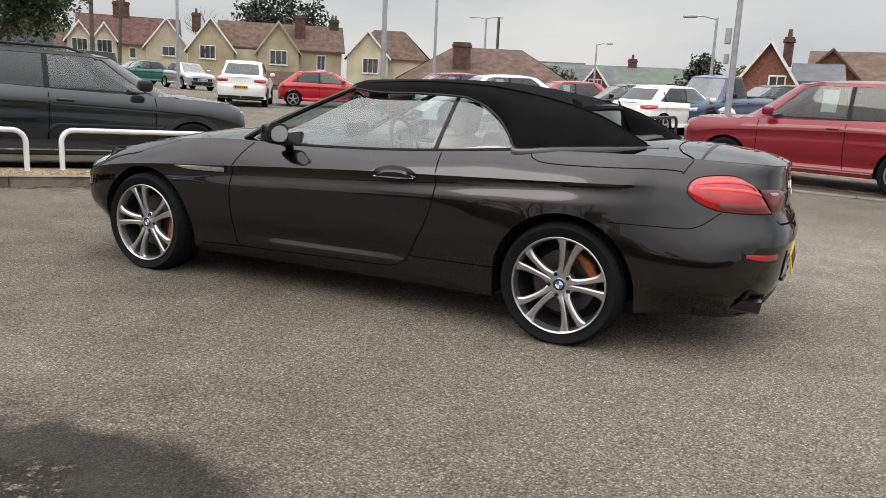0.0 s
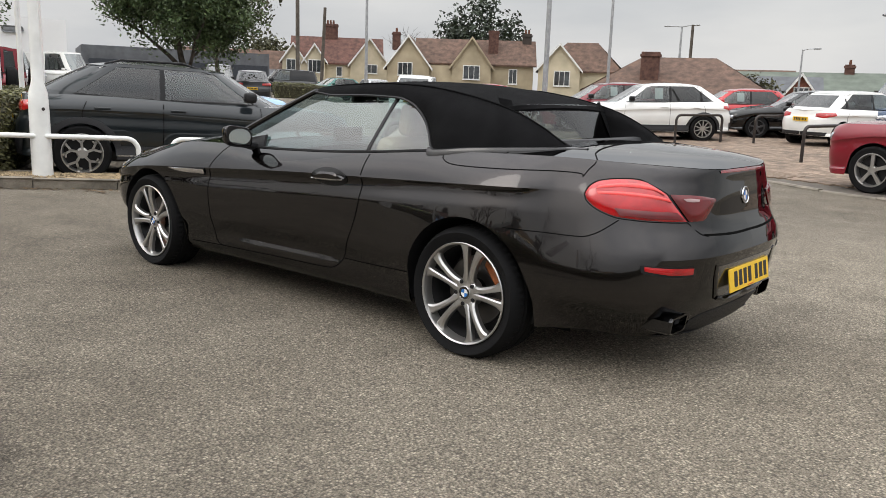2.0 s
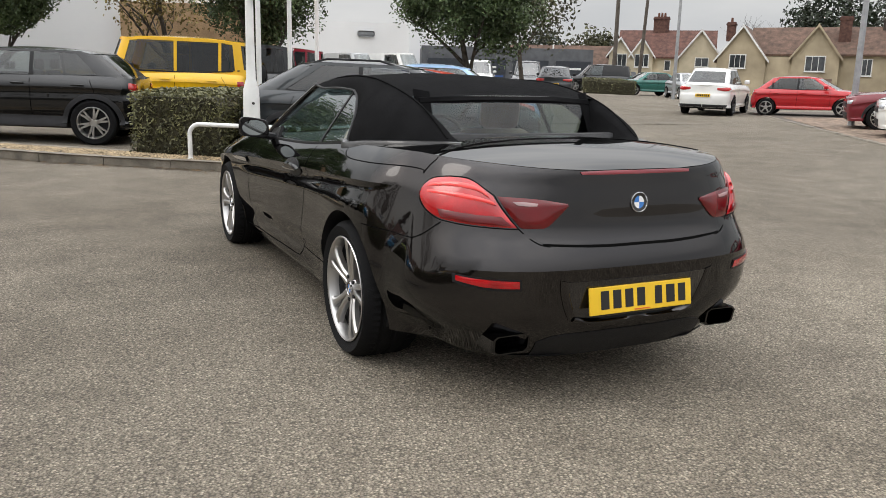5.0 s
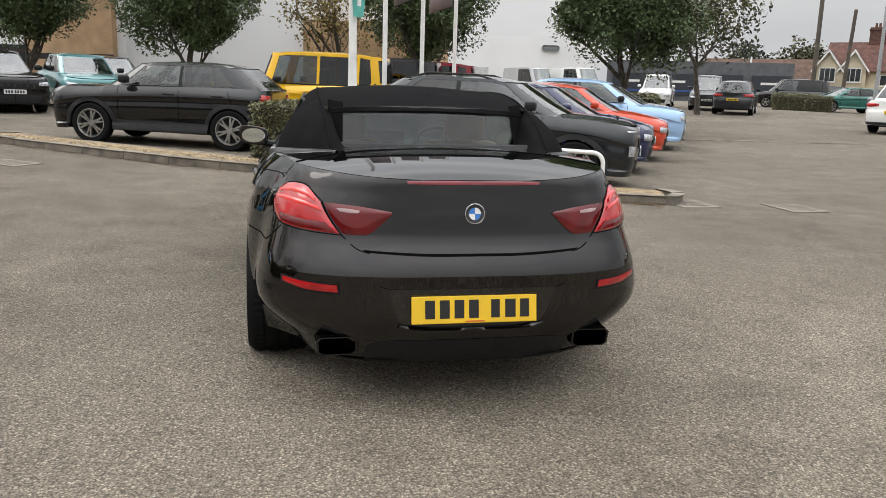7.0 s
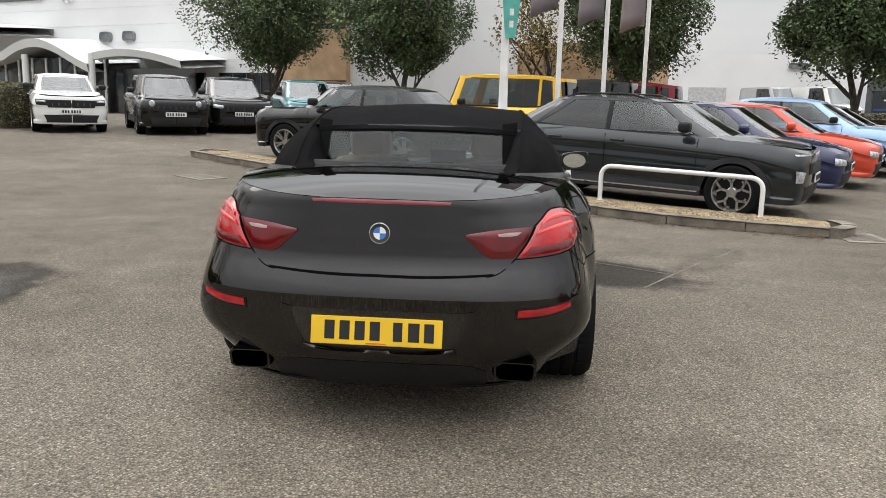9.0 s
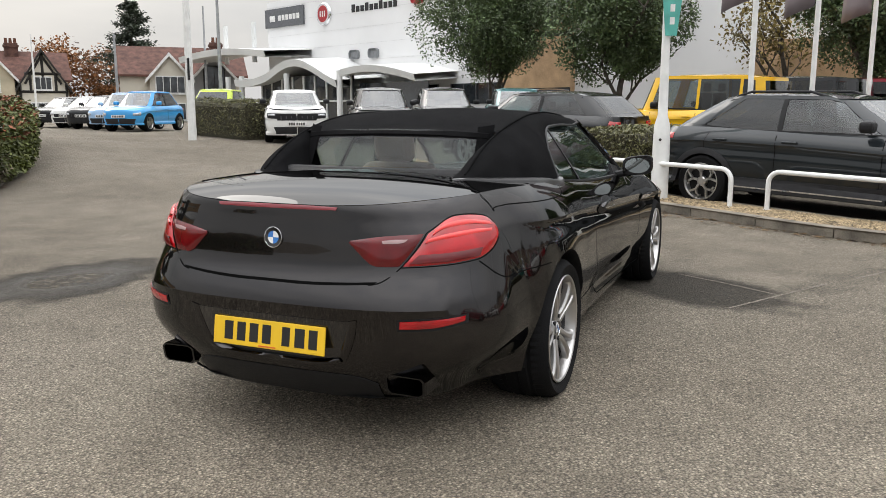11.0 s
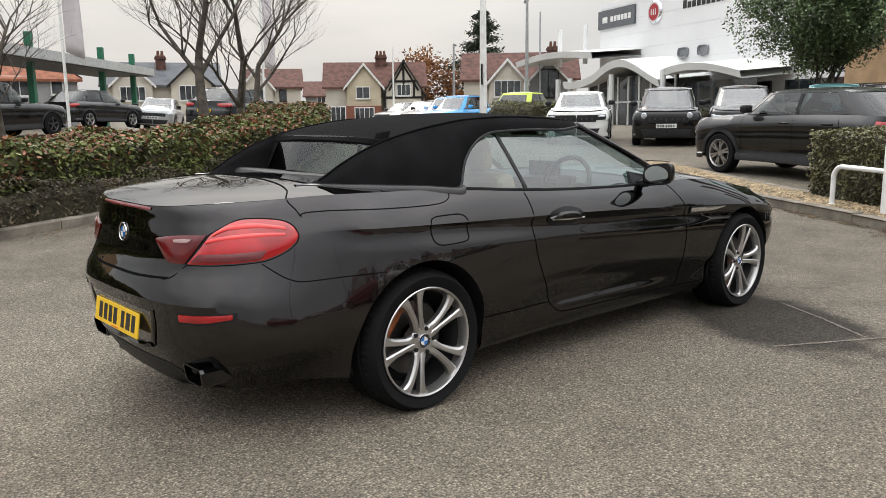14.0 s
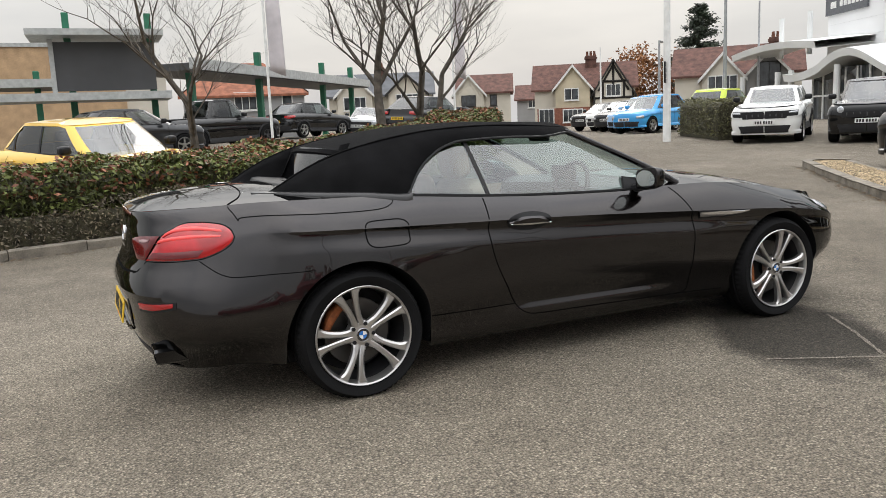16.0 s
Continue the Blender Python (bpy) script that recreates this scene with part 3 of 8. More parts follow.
# bonnet, boot lid and the belt ledges
bonnet_crown = curve_fn((-3.8, 0.0), (-3.6, 0.03), (-3.2, 0.055), (-2.6, 0.062), (-2.0, 0.045))
sheet("bonnet", *sh.top(-3.795, -1.98, bonnet_crown, 44), BODY, hero, sharp=28)
boot_crown = curve_fn((0.1, 0.055), (0.5, 0.05), (0.8, 0.036), (0.93, 0.016), (0.99, 0.0))
sheet("boot_lid", *sh.top(0.12, 0.990, boot_crown, 40), BODY, hero, sharp=28)
for sd in (-1, 1):
    v = []
    for i in range(41):
        x = -2.0 + 2.14 * i / 40
        z, y = sh.shoulder_z(x), sh.side(x, sh.shoulder_z(x))
        v += [(x, sd * y, z), (x, sd * (y - 0.02), z + 0.006), (x, sd * (y - 0.075), z + 0.004), (x, sd * (y - 0.085), z - 0.25)]
    sheet("belt_ledge", v, grid_faces(41, 4, sd > 0), BODY, hero)
    v = []
    for i in range(41):
        x = -1.92 + 1.60 * i / 40
        z, y = sh.shoulder_z(x), sh.side(x, sh.shoulder_z(x))
        v += [(x, sd * (y - 0.004), z + 0.003), (x, sd * (y - 0.006), z + 0.014), (x, sd * (y - 0.026), z + 0.014), (x, sd * (y - 0.028), z + 0.004)]
    sheet("belt_moulding", v, grid_faces(41, 4, sd > 0), BLACK_PLASTIC, hero)

# wheel housings, floor and wheels
for wx in sh.wheels:
    for sd in (-1, 1):
        v = []
        for k in range(33):
            a = math.pi * (k / 32 * 1.16 - 0.08)
            x, z = wx + sh.arch * math.cos(a), max(sh.hub_z + sh.arch * math.sin(a), sh.bottom(wx) - 0.02)
            y = sh.side(x, max(z, 0.22))
            v += [(x, sd * (y - 0.0005), z), (x, sd * (y - 0.02), z - 0.006 * math.sin(a)), (x, sd * 0.5, z), (x, sd * 0.495, 0.12)]
        sheet("wheel_housing", v, grid_faces(33, 4, sd < 0), BLACK_PLASTIC, hero)
v = []
for i in range(61):
    x = -3.6 + 4.55 * i / 60
    z = sh.bottom(x) + 0.01
    y = sh.at(sh.s_of("x", x, 0.25), 0.25).y - 0.03
    if any(abs(x - w) < sh.arch + 0.01 for w in sh.wheels):
        y = min(y, 0.62)
    v += [(x, -y, z), (x, y, z)]
sheet("underbody", v, grid_faces(61, 2), BLACK_PLASTIC, hero, smooth=False)
for wx, yy, width, turn in ((sh.wheels[0], 0.782, 0.245, (-14, 18)), (sh.wheels[1], 0.774, 0.275, (12, -19))):
    for sd in (-1, 1):
        hero_wheel(hero, sd, wx, sd * yy, 0.317, 0.332, width, turn[sd > 0], 8 if wx < -1 else -38)

# joints between panels
for sd in (-1, 1):
    def seam(*pts, width=0.0055):
        sheet("shut_line", *sh.ribbon(pts, width, side=sd), GAP, hero)
    seam(("x", -2.02, 0.905), ("x", -2.07, 0.85), ("x", -2.13, 0.75), ("x", -2.155, 0.6), ("x", -2.145, 0.4), ("x", -2.135, 0.27), ("x", -2.05, 0.245))
    seam(("x", -0.735, 0.94), ("x", -0.735, 0.75), ("x", -0.76, 0.62), ("x", -0.82, 0.48), ("x", -0.90, 0.345), ("x", -0.97, 0.285), ("x", -1.08, 0.268), ("x", -1.4, 0.262), ("x", -2.05, 0.246), ("x", -2.42, 0.235))
    seam(("x", -0.90, 0.345), ("x", -0.6, 0.352), ("x", -0.37, 0.36), width=0.005)
    seam(("x", 0.24, 0.675), ("x", 0.55, 0.672), ("x", 0.66, 0.69), ("x", 0.75, 0.758), width=0.0045)
    seam(("x", -0.22, 0.985), ("x", -0.2, 0.955), ("x", -0.12, 0.935), ("x", 0.1, 0.935), ("x", 0.45, 0.945), ("x", 0.555, 0.930), width=0.0045)
    seam(("x", 0.588, 0.998), ("x", 0.572, 0.965), ("x", 0.555, 0.930), width=0.0045)
    # gill with its chrome blade
    gill = sheet("side_gill", *sh.patch([("x", -2.56, 0.734), ("x", -2.35, 0.745), ("x", -2.18, 0.752)], [("x", -2.56, 0.729), ("x", -2.46, 0.700), ("x", -2.19, 0.704)], 0.003, sd, 14, 4), BLACK_PLASTIC, hero)
    sheet("blade", *sh.patch([("x", -2.58, 0.730), ("x", -2.35, 0.740), ("x", -2.185, 0.746)], [("x", -2.58, 0.725), ("x", -2.45, 0.709), ("x", -2.195, 0.714)], 0.010, sd, 14, 4, 0.004), CHROME, gill, "chrome blade")
    # door handle over a black patch that stands in for its shaded cup
    cup_u = [("x", -0.98 - 0.135 * math.cos(math.pi * k / 12), 0.802 + 0.046 * math.sin(math.pi * k / 12) + 0.002) for k in range(13)]
    cup_l = [("x", -0.98 - 0.135 * math.cos(math.pi * k / 12), 0.802 - 0.050 * math.sin(math.pi * k / 12) - 0.002) for k in range(13)]
    cup = sheet("handle_cup_shade", *sh.patch(cup_u, cup_l, 0.005, sd, 24, 6), BLACK_PLASTIC, hero)
    cap = [("x", -1.11, 0.803), ("x", -1.04, 0.817), ("x", -0.92, 0.821), ("x", -0.85, 0.811)]
    cal = [("x", -1.11, 0.799), ("x", -1.04, 0.793), ("x", -0.92, 0.797), ("x", -0.85, 0.807)]
    grip = sheet("door_handle", *sh.patch(cap, cal, 0.022, sd, 20, 6, 0.008, 0.0), BODY, cup)
    sheet("trim_strip", *sh.patch([("x", -1.105, 0.8025), ("x", -0.98, 0.808), ("x", -0.855, 0.8105)], [("x", -1.105, 0.8005), ("x", -0.98, 0.799), ("x", -0.855, 0.8085)], 0.031, sd, 16, 2, 0.001, 0.0), CHROME, cup, "chrome strip")
    # tail lamps: outer lens, inner lens on the boot lid, bright bars
    up = [("x", 0.588, 0.866), ("x", 0.600, 0.893), ("x", 0.635, 0.916), ("x", 0.70, 0.928), ("x", 0.765, 0.930), ("tail", 0.655, 0.924), ("tail", 0.636, 0.906), ("tail", 0.605, 0.872)]
    lo = [("x", 0.588, 0.856), ("x", 0.605, 0.832), ("x", 0.655, 0.800), ("x", 0.73, 0.774), ("x", 0.80, 0.766), ("tail", 0.68, 0.761), ("tail", 0.60, 0.757), ("tail", 0.535, 0.755)]
    lamp = sheet("tail_lamp", *sh.patch(up, lo, 0.004, sd, 40, 10, 0.012), LAMP_RED, hero, "red tail lamp cluster")
    sheet("light_bar", *sh.patch([("x", 0.64, 0.893), ("x", 0.74, 0.910), ("tail", 0.65, 0.903), ("tail", 0.622, 0.882)], [("x", 0.63, 0.880), ("x", 0.74, 0.893), ("tail", 0.65, 0.886), ("tail", 0.617, 0.866)], 0.0165, sd, 24, 3, 0.002), LAMP_CLEAR, lamp, "brighter red light bar")
    sheet("light_bar", *sh.patch([("x", 0.64, 0.868), ("x", 0.74, 0.873), ("tail", 0.66, 0.866), ("tail", 0.608, 0.852)], [("x", 0.645, 0.858), ("x", 0.74, 0.858), ("tail", 0.66, 0.850), ("tail", 0.598, 0.838)], 0.0165, sd, 24, 3, 0.002), LAMP_CLEAR, lamp)
    sheet("lower_band", *sh.patch([("x", 0.72, 0.808), ("x", 0.82, 0.802), ("tail", 0.66, 0.80), ("tail", 0.585, 0.795)], [("x", 0.75, 0.776), ("x", 0.84, 0.770), ("tail", 0.66, 0.767), ("tail", 0.555, 0.763)], 0.0145, sd, 24, 3, 0.002), LAMP_DEEP, lamp)
    up = [("tail", 0.592, 0.872), ("tail", 0.5, 0.868), ("tail", 0.42, 0.860), ("tail", 0.335, 0.846)]
    lo = [("tail", 0.522, 0.755), ("tail", 0.47, 0.753), ("tail", 0.415, 0.762), ("tail", 0.33, 0.838)]
    inner = sheet("inner_tail_lamp", *sh.patch(up, lo, 0.004, sd, 24, 8, 0.006), LAMP_DEEP, hero, "dark red lamp on the boot lid")
    sheet("chrome_clip", *sh.patch([("tail", 0.545, 0.853), ("tail", 0.50, 0.853), ("tail", 0.455, 0.848)], [("tail", 0.53, 0.841), ("tail", 0.50, 0.838), ("tail", 0.46, 0.838)], 0.0115, sd, 10, 2, 0.001), material("lamp_window", (0.45, 0.30, 0.30), rough=0.1, coat=1.0), inner)
    seam(("tail", 0.600, 0.874), ("tail", 0.53, 0.752), ("tail", 0.47, 0.70), ("tail", 0.42, 0.685), width=0.0045)
    seam(("x", 0.583, 0.861), ("x", 0.596, 0.896), ("x", 0.633, 0.920), ("x", 0.70, 0.932), ("x", 0.765, 0.934), ("tail", 0.655, 0.928), ("tail", 0.636, 0.910), ("tail", 0.60, 0.875), width=0.004)
    seam(("x", 0.583, 0.861), ("x", 0.600, 0.829), ("x", 0.652, 0.796), ("x", 0.73, 0.769), ("x", 0.80, 0.761), ("tail", 0.68, 0.756), ("tail", 0.53, 0.750), width=0.004)
    # bumper reflector and tail pipe
    refl = sheet("reflector_housing", *sh.patch([("tail", 0.765, 0.578), ("tail", 0.66, 0.569), ("tail", 0.540, 0.564)], [("tail", 0.765, 0.545), ("tail", 0.66, 0.522), ("tail", 0.535, 0.518)], 0.002, sd, 16, 3), BLACK_PLASTIC, hero)
    sheet("reflector", *sh.patch([("tail", 0.755, 0.572), ("tail", 0.66, 0.563), ("tail", 0.548, 0.558)], [("tail", 0.755, 0.553), ("tail", 0.66, 0.533), ("tail", 0.545, 0.529)], 0.005, sd, 16, 3, 0.002), LAMP_RED, refl, "red reflector")
    pipe = bmesh.new()
    ring = [(0.088, 0.026), (0.074, 0.040), (-0.066, 0.042), (-0.086, 0.030), (-0.086, -0.024), (-0.068, -0.040), (0.064, -0.040), (0.084, -0.028)]
    rows = []
    tip_x = sh.at(sh.s_of("tail", 0.545, 0.29), 0.29).x - 0.945
    for x, k in ((0.70, 1.0), (0.985 + tip_x, 1.0), (1.0 + tip_x, 0.97), (1.0 + tip_x, 0.86), (0.97 + tip_x, 0.84), (0.75, 0.8)):
        rows.append([pipe.verts.new((x - 0.008 * (z < 0), 0.545 * sd + y * k * sd, 0.292 + z * k)) for y, z in ring])
    for a, b in zip(rows, rows[1:]):
        for k in range(8):
            q = (a[k], a[(k + 1) % 8], b[(k + 1) % 8], b[k])
            pipe.faces.new(q if sd < 0 else q[::-1])
    bmesh.ops.recalc_face_normals(pipe, faces=pipe.faces[:])
    part("tail_pipe", pipe, material("black_chrome", (0.06, 0.06, 0.062), rough=0.10, metal=1.0), hero, "black chrome tail pipe")

flap = []
for k in range(33):
    a = 2 * math.pi * k / 32
    c, d = math.cos(a), math.sin(a)
    flap.append(("x", -0.150 + 0.118 * math.copysign(abs(c) ** 0.45, c) + 0.012 * d, 0.817 + 0.066 * math.copysign(abs(d) ** 0.45, d)))
sheet("fuel_flap_line", *sh.ribbon(flap, 0.0055, side=1, n=2), GAP, hero, "rounded fuel filler flap joint")

# the gap under the boot lid, number plate recess, plate, third brake light, emblem
dark = [sh.patch([("tail", 0.45, 0.698), ("tail", 0.2, 0.686), ("tail", 0.0, 0.685)], [("tail", 0.44, 0.689), ("tail", 0.2, 0.675), ("tail", 0.0, 0.674)], 0.002, sd, 16, 2) for sd in (1, -1)]
sheet("boot_gap", *join(*dark), GAP, hero)
# not hollowed: a darker patch on the skin carries the recess's shade
rec = [sh.patch([("tail", 0.37, 0.546), ("tail", 0.2, 0.546), ("tail", 0.0, 0.546)], [("tail", 0.30, 0.392), ("tail", 0.2, 0.376), ("tail", 0.0, 0.376)], 0.0015, sd, 14, 4) for sd in (1, -1)]
sheet("plate_recess_shade", *join(*rec), material("recess_shade", (0.016, 0.0145, 0.0135), rough=0.25, metal=0.4, coat=1.0), hero)
for sd in (-1, 1):
    sheet("recess_edge", *sh.patch([("tail", 0.385, 0.556), ("tail", 0.350, 0.548)], [("tail", 0.325, 0.385), ("tail", 0.285, 0.385)], 0.003, sd, 6, 8, 0.004), BODY, hero)
sheet("recess_lip", *join(*[sh.patch([("tail", 0.30, 0.396), ("tail", 0.2, 0.382), ("tail", 0.0, 0.380)], [("tail", 0.31, 0.380), ("tail", 0.2, 0.358), ("tail", 0.0, 0.356)], 0.010, sd, 12, 4, 0.010) for sd in (1, -1)]), BODY, hero)
sheet("diffuser", *join(*[sh.patch([("tail", 0.43, 0.285), ("tail", 0.38, 0.308), ("tail", 0.3, 0.318), ("tail", 0.0, 0.318)], [("tail", 0.43, 0.214), ("tail", 0.38, 0.208), ("tail", 0.3, 0.205), ("tail", 0.0, 0.205)], 0.003, sd, 24, 4) for sd in (1, -1)]), BLACK_PLASTIC, hero)
plate_m = pose(1.074, 0, 0.462, 0, -9, 0)
plate = part("number_plate", box_bm(0.008, 0.52, 0.111, z=-0.0555, bevel=0.003), PLATE_YELLOW, hero, "yellow rear number plate", plate_m)
for y, w in ((-0.185, 0.05), (-0.125, 0.05), (-0.065, 0.05), (-0.005, 0.05), (0.085, 0.045), (0.148, 0.055), (0.208, 0.048)):
    part("dark_bar", box_bm(0.0015, w * 0.8, 0.074, 0.0047, y, -0.035), INK, plate)
part("maker_strip", box_bm(0.0015, 0.08, 0.005, 0.0047, 0, -0.050), material("strip_orange", (0.6, 0.12, 0.02)), plate)
brake = join(*[sh.patch([("tail", 0.275, 0.968), ("tail", 0.16, 0.971), ("tail", 0.0, 0.971)], [("tail", 0.27, 0.957), ("tail", 0.16, 0.956), ("tail", 0.0, 0.956)], 0.003, sd, 14, 2, 0.002) for sd in (1, -1)])
sheet("third_brake_light", *brake, material("dim_red", (0.24, 0.03, 0.04), rough=0.15, coat=1.0), hero, "dark red third brake light")
roundel(hero, 0.041, pose(1.014, 0, 0.842, 0, 84, 0) @ pose(0, 0, 0, 0, 0, 90))

# windscreen, pillars, side glass
scr = []
for i in range(15):
    q = i / 14
    x, y, z = -2.10 + q * 0.66, 0.705 - 0.13 * q, 0.925 + 0.345 * q ** 0.9
    for k in range(21):
        t = 2 * k / 20 - 1
        scr.append((x - (0.24 - 0.05 * q) * (1 - t * t), y * t, z + (0.035 + 0.01 * q) * (1 - t * t)))
wind = sheet("windscreen", scr, grid_faces(15, 21), SCREEN, hero)
wind.visible_shadow = False
for sd in (-1, 1):
    pts = [Vector((-2.16 + 0.73 * q, sd * (0.725 - 0.14 * q), 0.915 + 0.355 * q ** 0.9)) for q in [k / 10 for k in range(11)]]
    sheet("windscreen_pillar", *tube(pts, 0.020, 8, 0.016), BODY, hero)
    tri = [(-1.93, sd * 0.785, 0.915), (-1.70, sd * 0.79, 0.915), (-1.72, sd * 0.755, 0.99), (-1.86, sd * 0.77, 0.965)]
    sheet("mirror_foot", tri + [(x, y - sd * 0.02, z) for x, y, z in tri], [(0, 1, 2, 3), (7, 6, 5, 4), (0, 4, 5, 1), (1, 5, 6, 2), (2, 6, 7, 3), (3, 7, 4, 0)], BLACK_PLASTIC, hero, smooth=False)
glass_top = curve_fn((-1.93, 0.945), (-1.75, 1.03), (-1.58, 1.125), (-1.42, 1.205), (-1.25, 1.240), (-1.0, 1.250), (-0.72, 1.243), (-0.60, 1.215), (-0.50, 1.165), (-0.42, 1.105), (-0.36, 1.04), (-0.315, 0.985))
lean = lambda x, z: sh.side(x, sh.shoulder_z(x)) - 0.022 - 0.62 * max(0, z - sh.shoulder_z(x)) - 0.12 * max(0, z - sh.shoulder_z(x)) ** 2
for sd in (-1, 1):
    for name, x0, x1, slant in (("door_glass", -1.9, -0.80, (0, 1)), ("quarter_glass", -0.79, -0.315, (1, 0))):
        v = []
        for i in range(25):
            for j in range(7):
                q = i / 24
                xb = x0 + (x1 - x0) * q
                zt = glass_top(xb)
                r = j / 6
                dx = 0.045 * r * (q if slant[1] else 1 - q)
                x = xb + dx
                z0 = sh.shoulder_z(x) - 0.01
                zt = glass_top(x)
                z = z0 + (max(zt, z0 + 0.01) - z0) * r
                v.append((x, sd * lean(x, z), z))
        g = sheet(name, v, grid_faces(25, 7, sd < 0), SCREEN, hero)
        g.visible_shadow = False
    v = []
    for j in range(9):
        r = j / 8
        x = -0.795 + 0.045 * r
        z = sh.shoulder_z(x) - 0.01 + (glass_top(x) - sh.shoulder_z(x) + 0.01) * r
        y = lean(x, z)
        v += [(x - 0.011, sd * (y + 0.004), z), (x + 0.011, sd * (y + 0.004), z), (x + 0.011, sd * (y - 0.012), z), (x - 0.011, sd * (y - 0.012), z)]
    sheet("glass_divider", v, grid_faces(9, 4, sd < 0) , BLACK_PLASTIC, hero, smooth=False)

# the closed fabric roof with its two fins and the upright rear window
edge_z = curve_fn((-1.46, 1.268), (-1.25, 1.248), (-1.0, 1.254), (-0.72, 1.247), (-0.60, 1.219), (-0.50, 1.169), (-0.42, 1.109), (-0.36, 1.044), (-0.315, 0.992), (-0.1, 1.012), (0.2, 1.030), (0.345, 1.036))
edge_y = curve_fn((-1.46, 0.590), (-1.25, 0.600), (-1.0, 0.602), (-0.72, 0.605), (-0.60, 0.625), (-0.50, 0.660), (-0.42, 0.700), (-0.36, 0.745), (-0.315, 0.778), (-0.1, 0.755), (0.15, 0.675), (0.345, 0.530))
ridge_z = curve_fn((-1.46, 1.290), (-1.2, 1.312), (-0.9, 1.322), (-0.6, 1.313), (-0.35, 1.283), (-0.1, 1.232), (0.05, 1.186), (0.2, 1.118), (0.30, 1.060), (0.345, 1.038))
ridge_y = curve_fn((-1.46, 0.50), (-1.0, 0.52), (-0.35, 0.545), (0.05, 0.535), (0.2, 0.530), (0.345, 0.524))
mid_z = curve_fn((-1.68, 1.300), (-1.4, 1.330), (-1.0, 1.350), (-0.7, 1.345), (-0.4, 1.318), (-0.2, 1.280), (-0.07, 1.245))


def roof_row(x, inner):
    """Half a cross-section of the roof, from the lower edge over the ridge to the middle or down the fin's inner wall."""
    e, r = Vector((x, edge_y(x), edge_z(x))), Vector((x, ridge_y(x), ridge_z(x)))
    row = []
    h = r.z - e.z
    for k in range(9):
        t = k / 8
        bulge = 0.22 * min(h, 0.24) * math.sin(math.pi * t) ** 0.9
        p = e.lerp(r, t)
        row.append(Vector((x, p.y + bulge * 0.62, p.z + bulge * 0.5)))
    if inner:
        floor = 1.03
        for k in range(1, 10):
            t = k / 9
            row.append(Vector((x, r.y - 0.03 - 0.055 * t, r.z + (min(floor, r.z - 0.005) - r.z) * t ** 0.8)))
    else:
        for k in range(1, 10):
            t = k / 9
            row.append(Vector((x, r.y * (1 - t), r.z + (mid_z(x) - r.z) * math.sin(t * math.pi / 2) ** 1.15)))
    return row


xs = [-1.46 + 1.38 * k / 44 for k in range(45)]
half = [roof_row(x, False) for x in xs]
for i, row in enumerate(half):
    w = max(0, 1 - i / 8)
    for p in row:
        t = 1 - (p.y / row[0].y) ** 2
        p.x -= 0.20 * t * w
    if i == 0:
        for p in row:
            p.z -= 0.012
v = []
for row in half:
    v += row + [Vector((p.x, -p.y, p.z)) for p in row[-2::-1]]
n = len(half[0]) * 2 - 1
roof = sheet("fabric_roof", v, grid_faces(len(half), n, True), FABRIC, hero, "taut black fabric convertible roof", sharp=60)
for sd in (-1, 1):
    fx = [-0.09 + 0.435 * k / 22 for k in range(23)]
    v = [Vector((p.x, sd * p.y, p.z)) for x in fx for p in roof_row(x, True)]
    sheet("roof_fin", v, grid_faces(23, 18, sd > 0), FABRIC, hero, "black fabric fin beside the rear window", sharp=60)
    seam_v = [Vector((x, sd * (ridge_y(x) + 0.004), ridge_z(x) + 0.002)) for x in [-1.45 + 1.77 * k / 50 for k in range(51)]]
    sheet("roof_seam", *tube(seam_v, 0.0045, 6), FABRIC, hero)
    v = []
    for k in range(31):
        x = -0.33 + 0.76 * k / 30
        q = min(x, 0.345)
        y, z, g = edge_y(q) - 0.25 * max(0, x - 0.345), edge_z(q) + 0.02 * max(0, x - 0.345), 1 - 0.75 * ease(0.28, 0.43, x)
        v += [(x, sd * (y - 0.02), z - 0.002), (x, sd * (y + 0.008 * g), z + 0.005), (x, sd * (y + 0.030 * g), z + 0.001), (x, sd * (y + 0.038 * g), z - 0.012), (x, sd * (y + 0.038 * g), z - 0.036)]
    sheet("roof_base_trim", v, grid_faces(31, 5, sd > 0), LEDGE, hero, "satin dark grey ledge under the fabric")
    rim = [Vector((x, sd * (edge_y(x) + 0.006), edge_z(x) - 0.002)) for x in [-1.45 + 1.135 * k / 40 for k in range(41)]]
    sheet("roof_side_seal", *tube(rim, 0.007, 6), BLACK_PLASTIC, hero)
win = []
for i in range(9):
    q = i / 8
    x, z, y = -0.075 + 0.085 * q, 1.238 - 0.185 * q, 0.46 + 0.01 * q
    for k in range(13):
        t = 2 * k / 12 - 1
        win.append((x + 0.055 * (1 - t * t), y * t, z + 0.004 * (1 - t * t) - (0.012 if i == 0 else 0) * t * t))
rear_glass = sheet("rear_window", win, grid_faces(9, 13), REAR_GLASS, hero)
rear_glass.visible_shadow = False
for sd in (-1, 1):
    v = []
    for i in range(9):
        q = i / 8
        x, z, y = -0.09 + 0.11 * q, 1.255 - 0.215 * q, 0.44 + 0.01 * q
        v += [(x + 0.012, sd * y, z - 0.002), (x + 0.004, sd * (y + 0.05), z + 0.004), (x - 0.02, sd * (y + 0.075), z + 0.01)]
    sheet("window_surround", v, grid_faces(9, 3, sd < 0), FABRIC, hero)
v = []
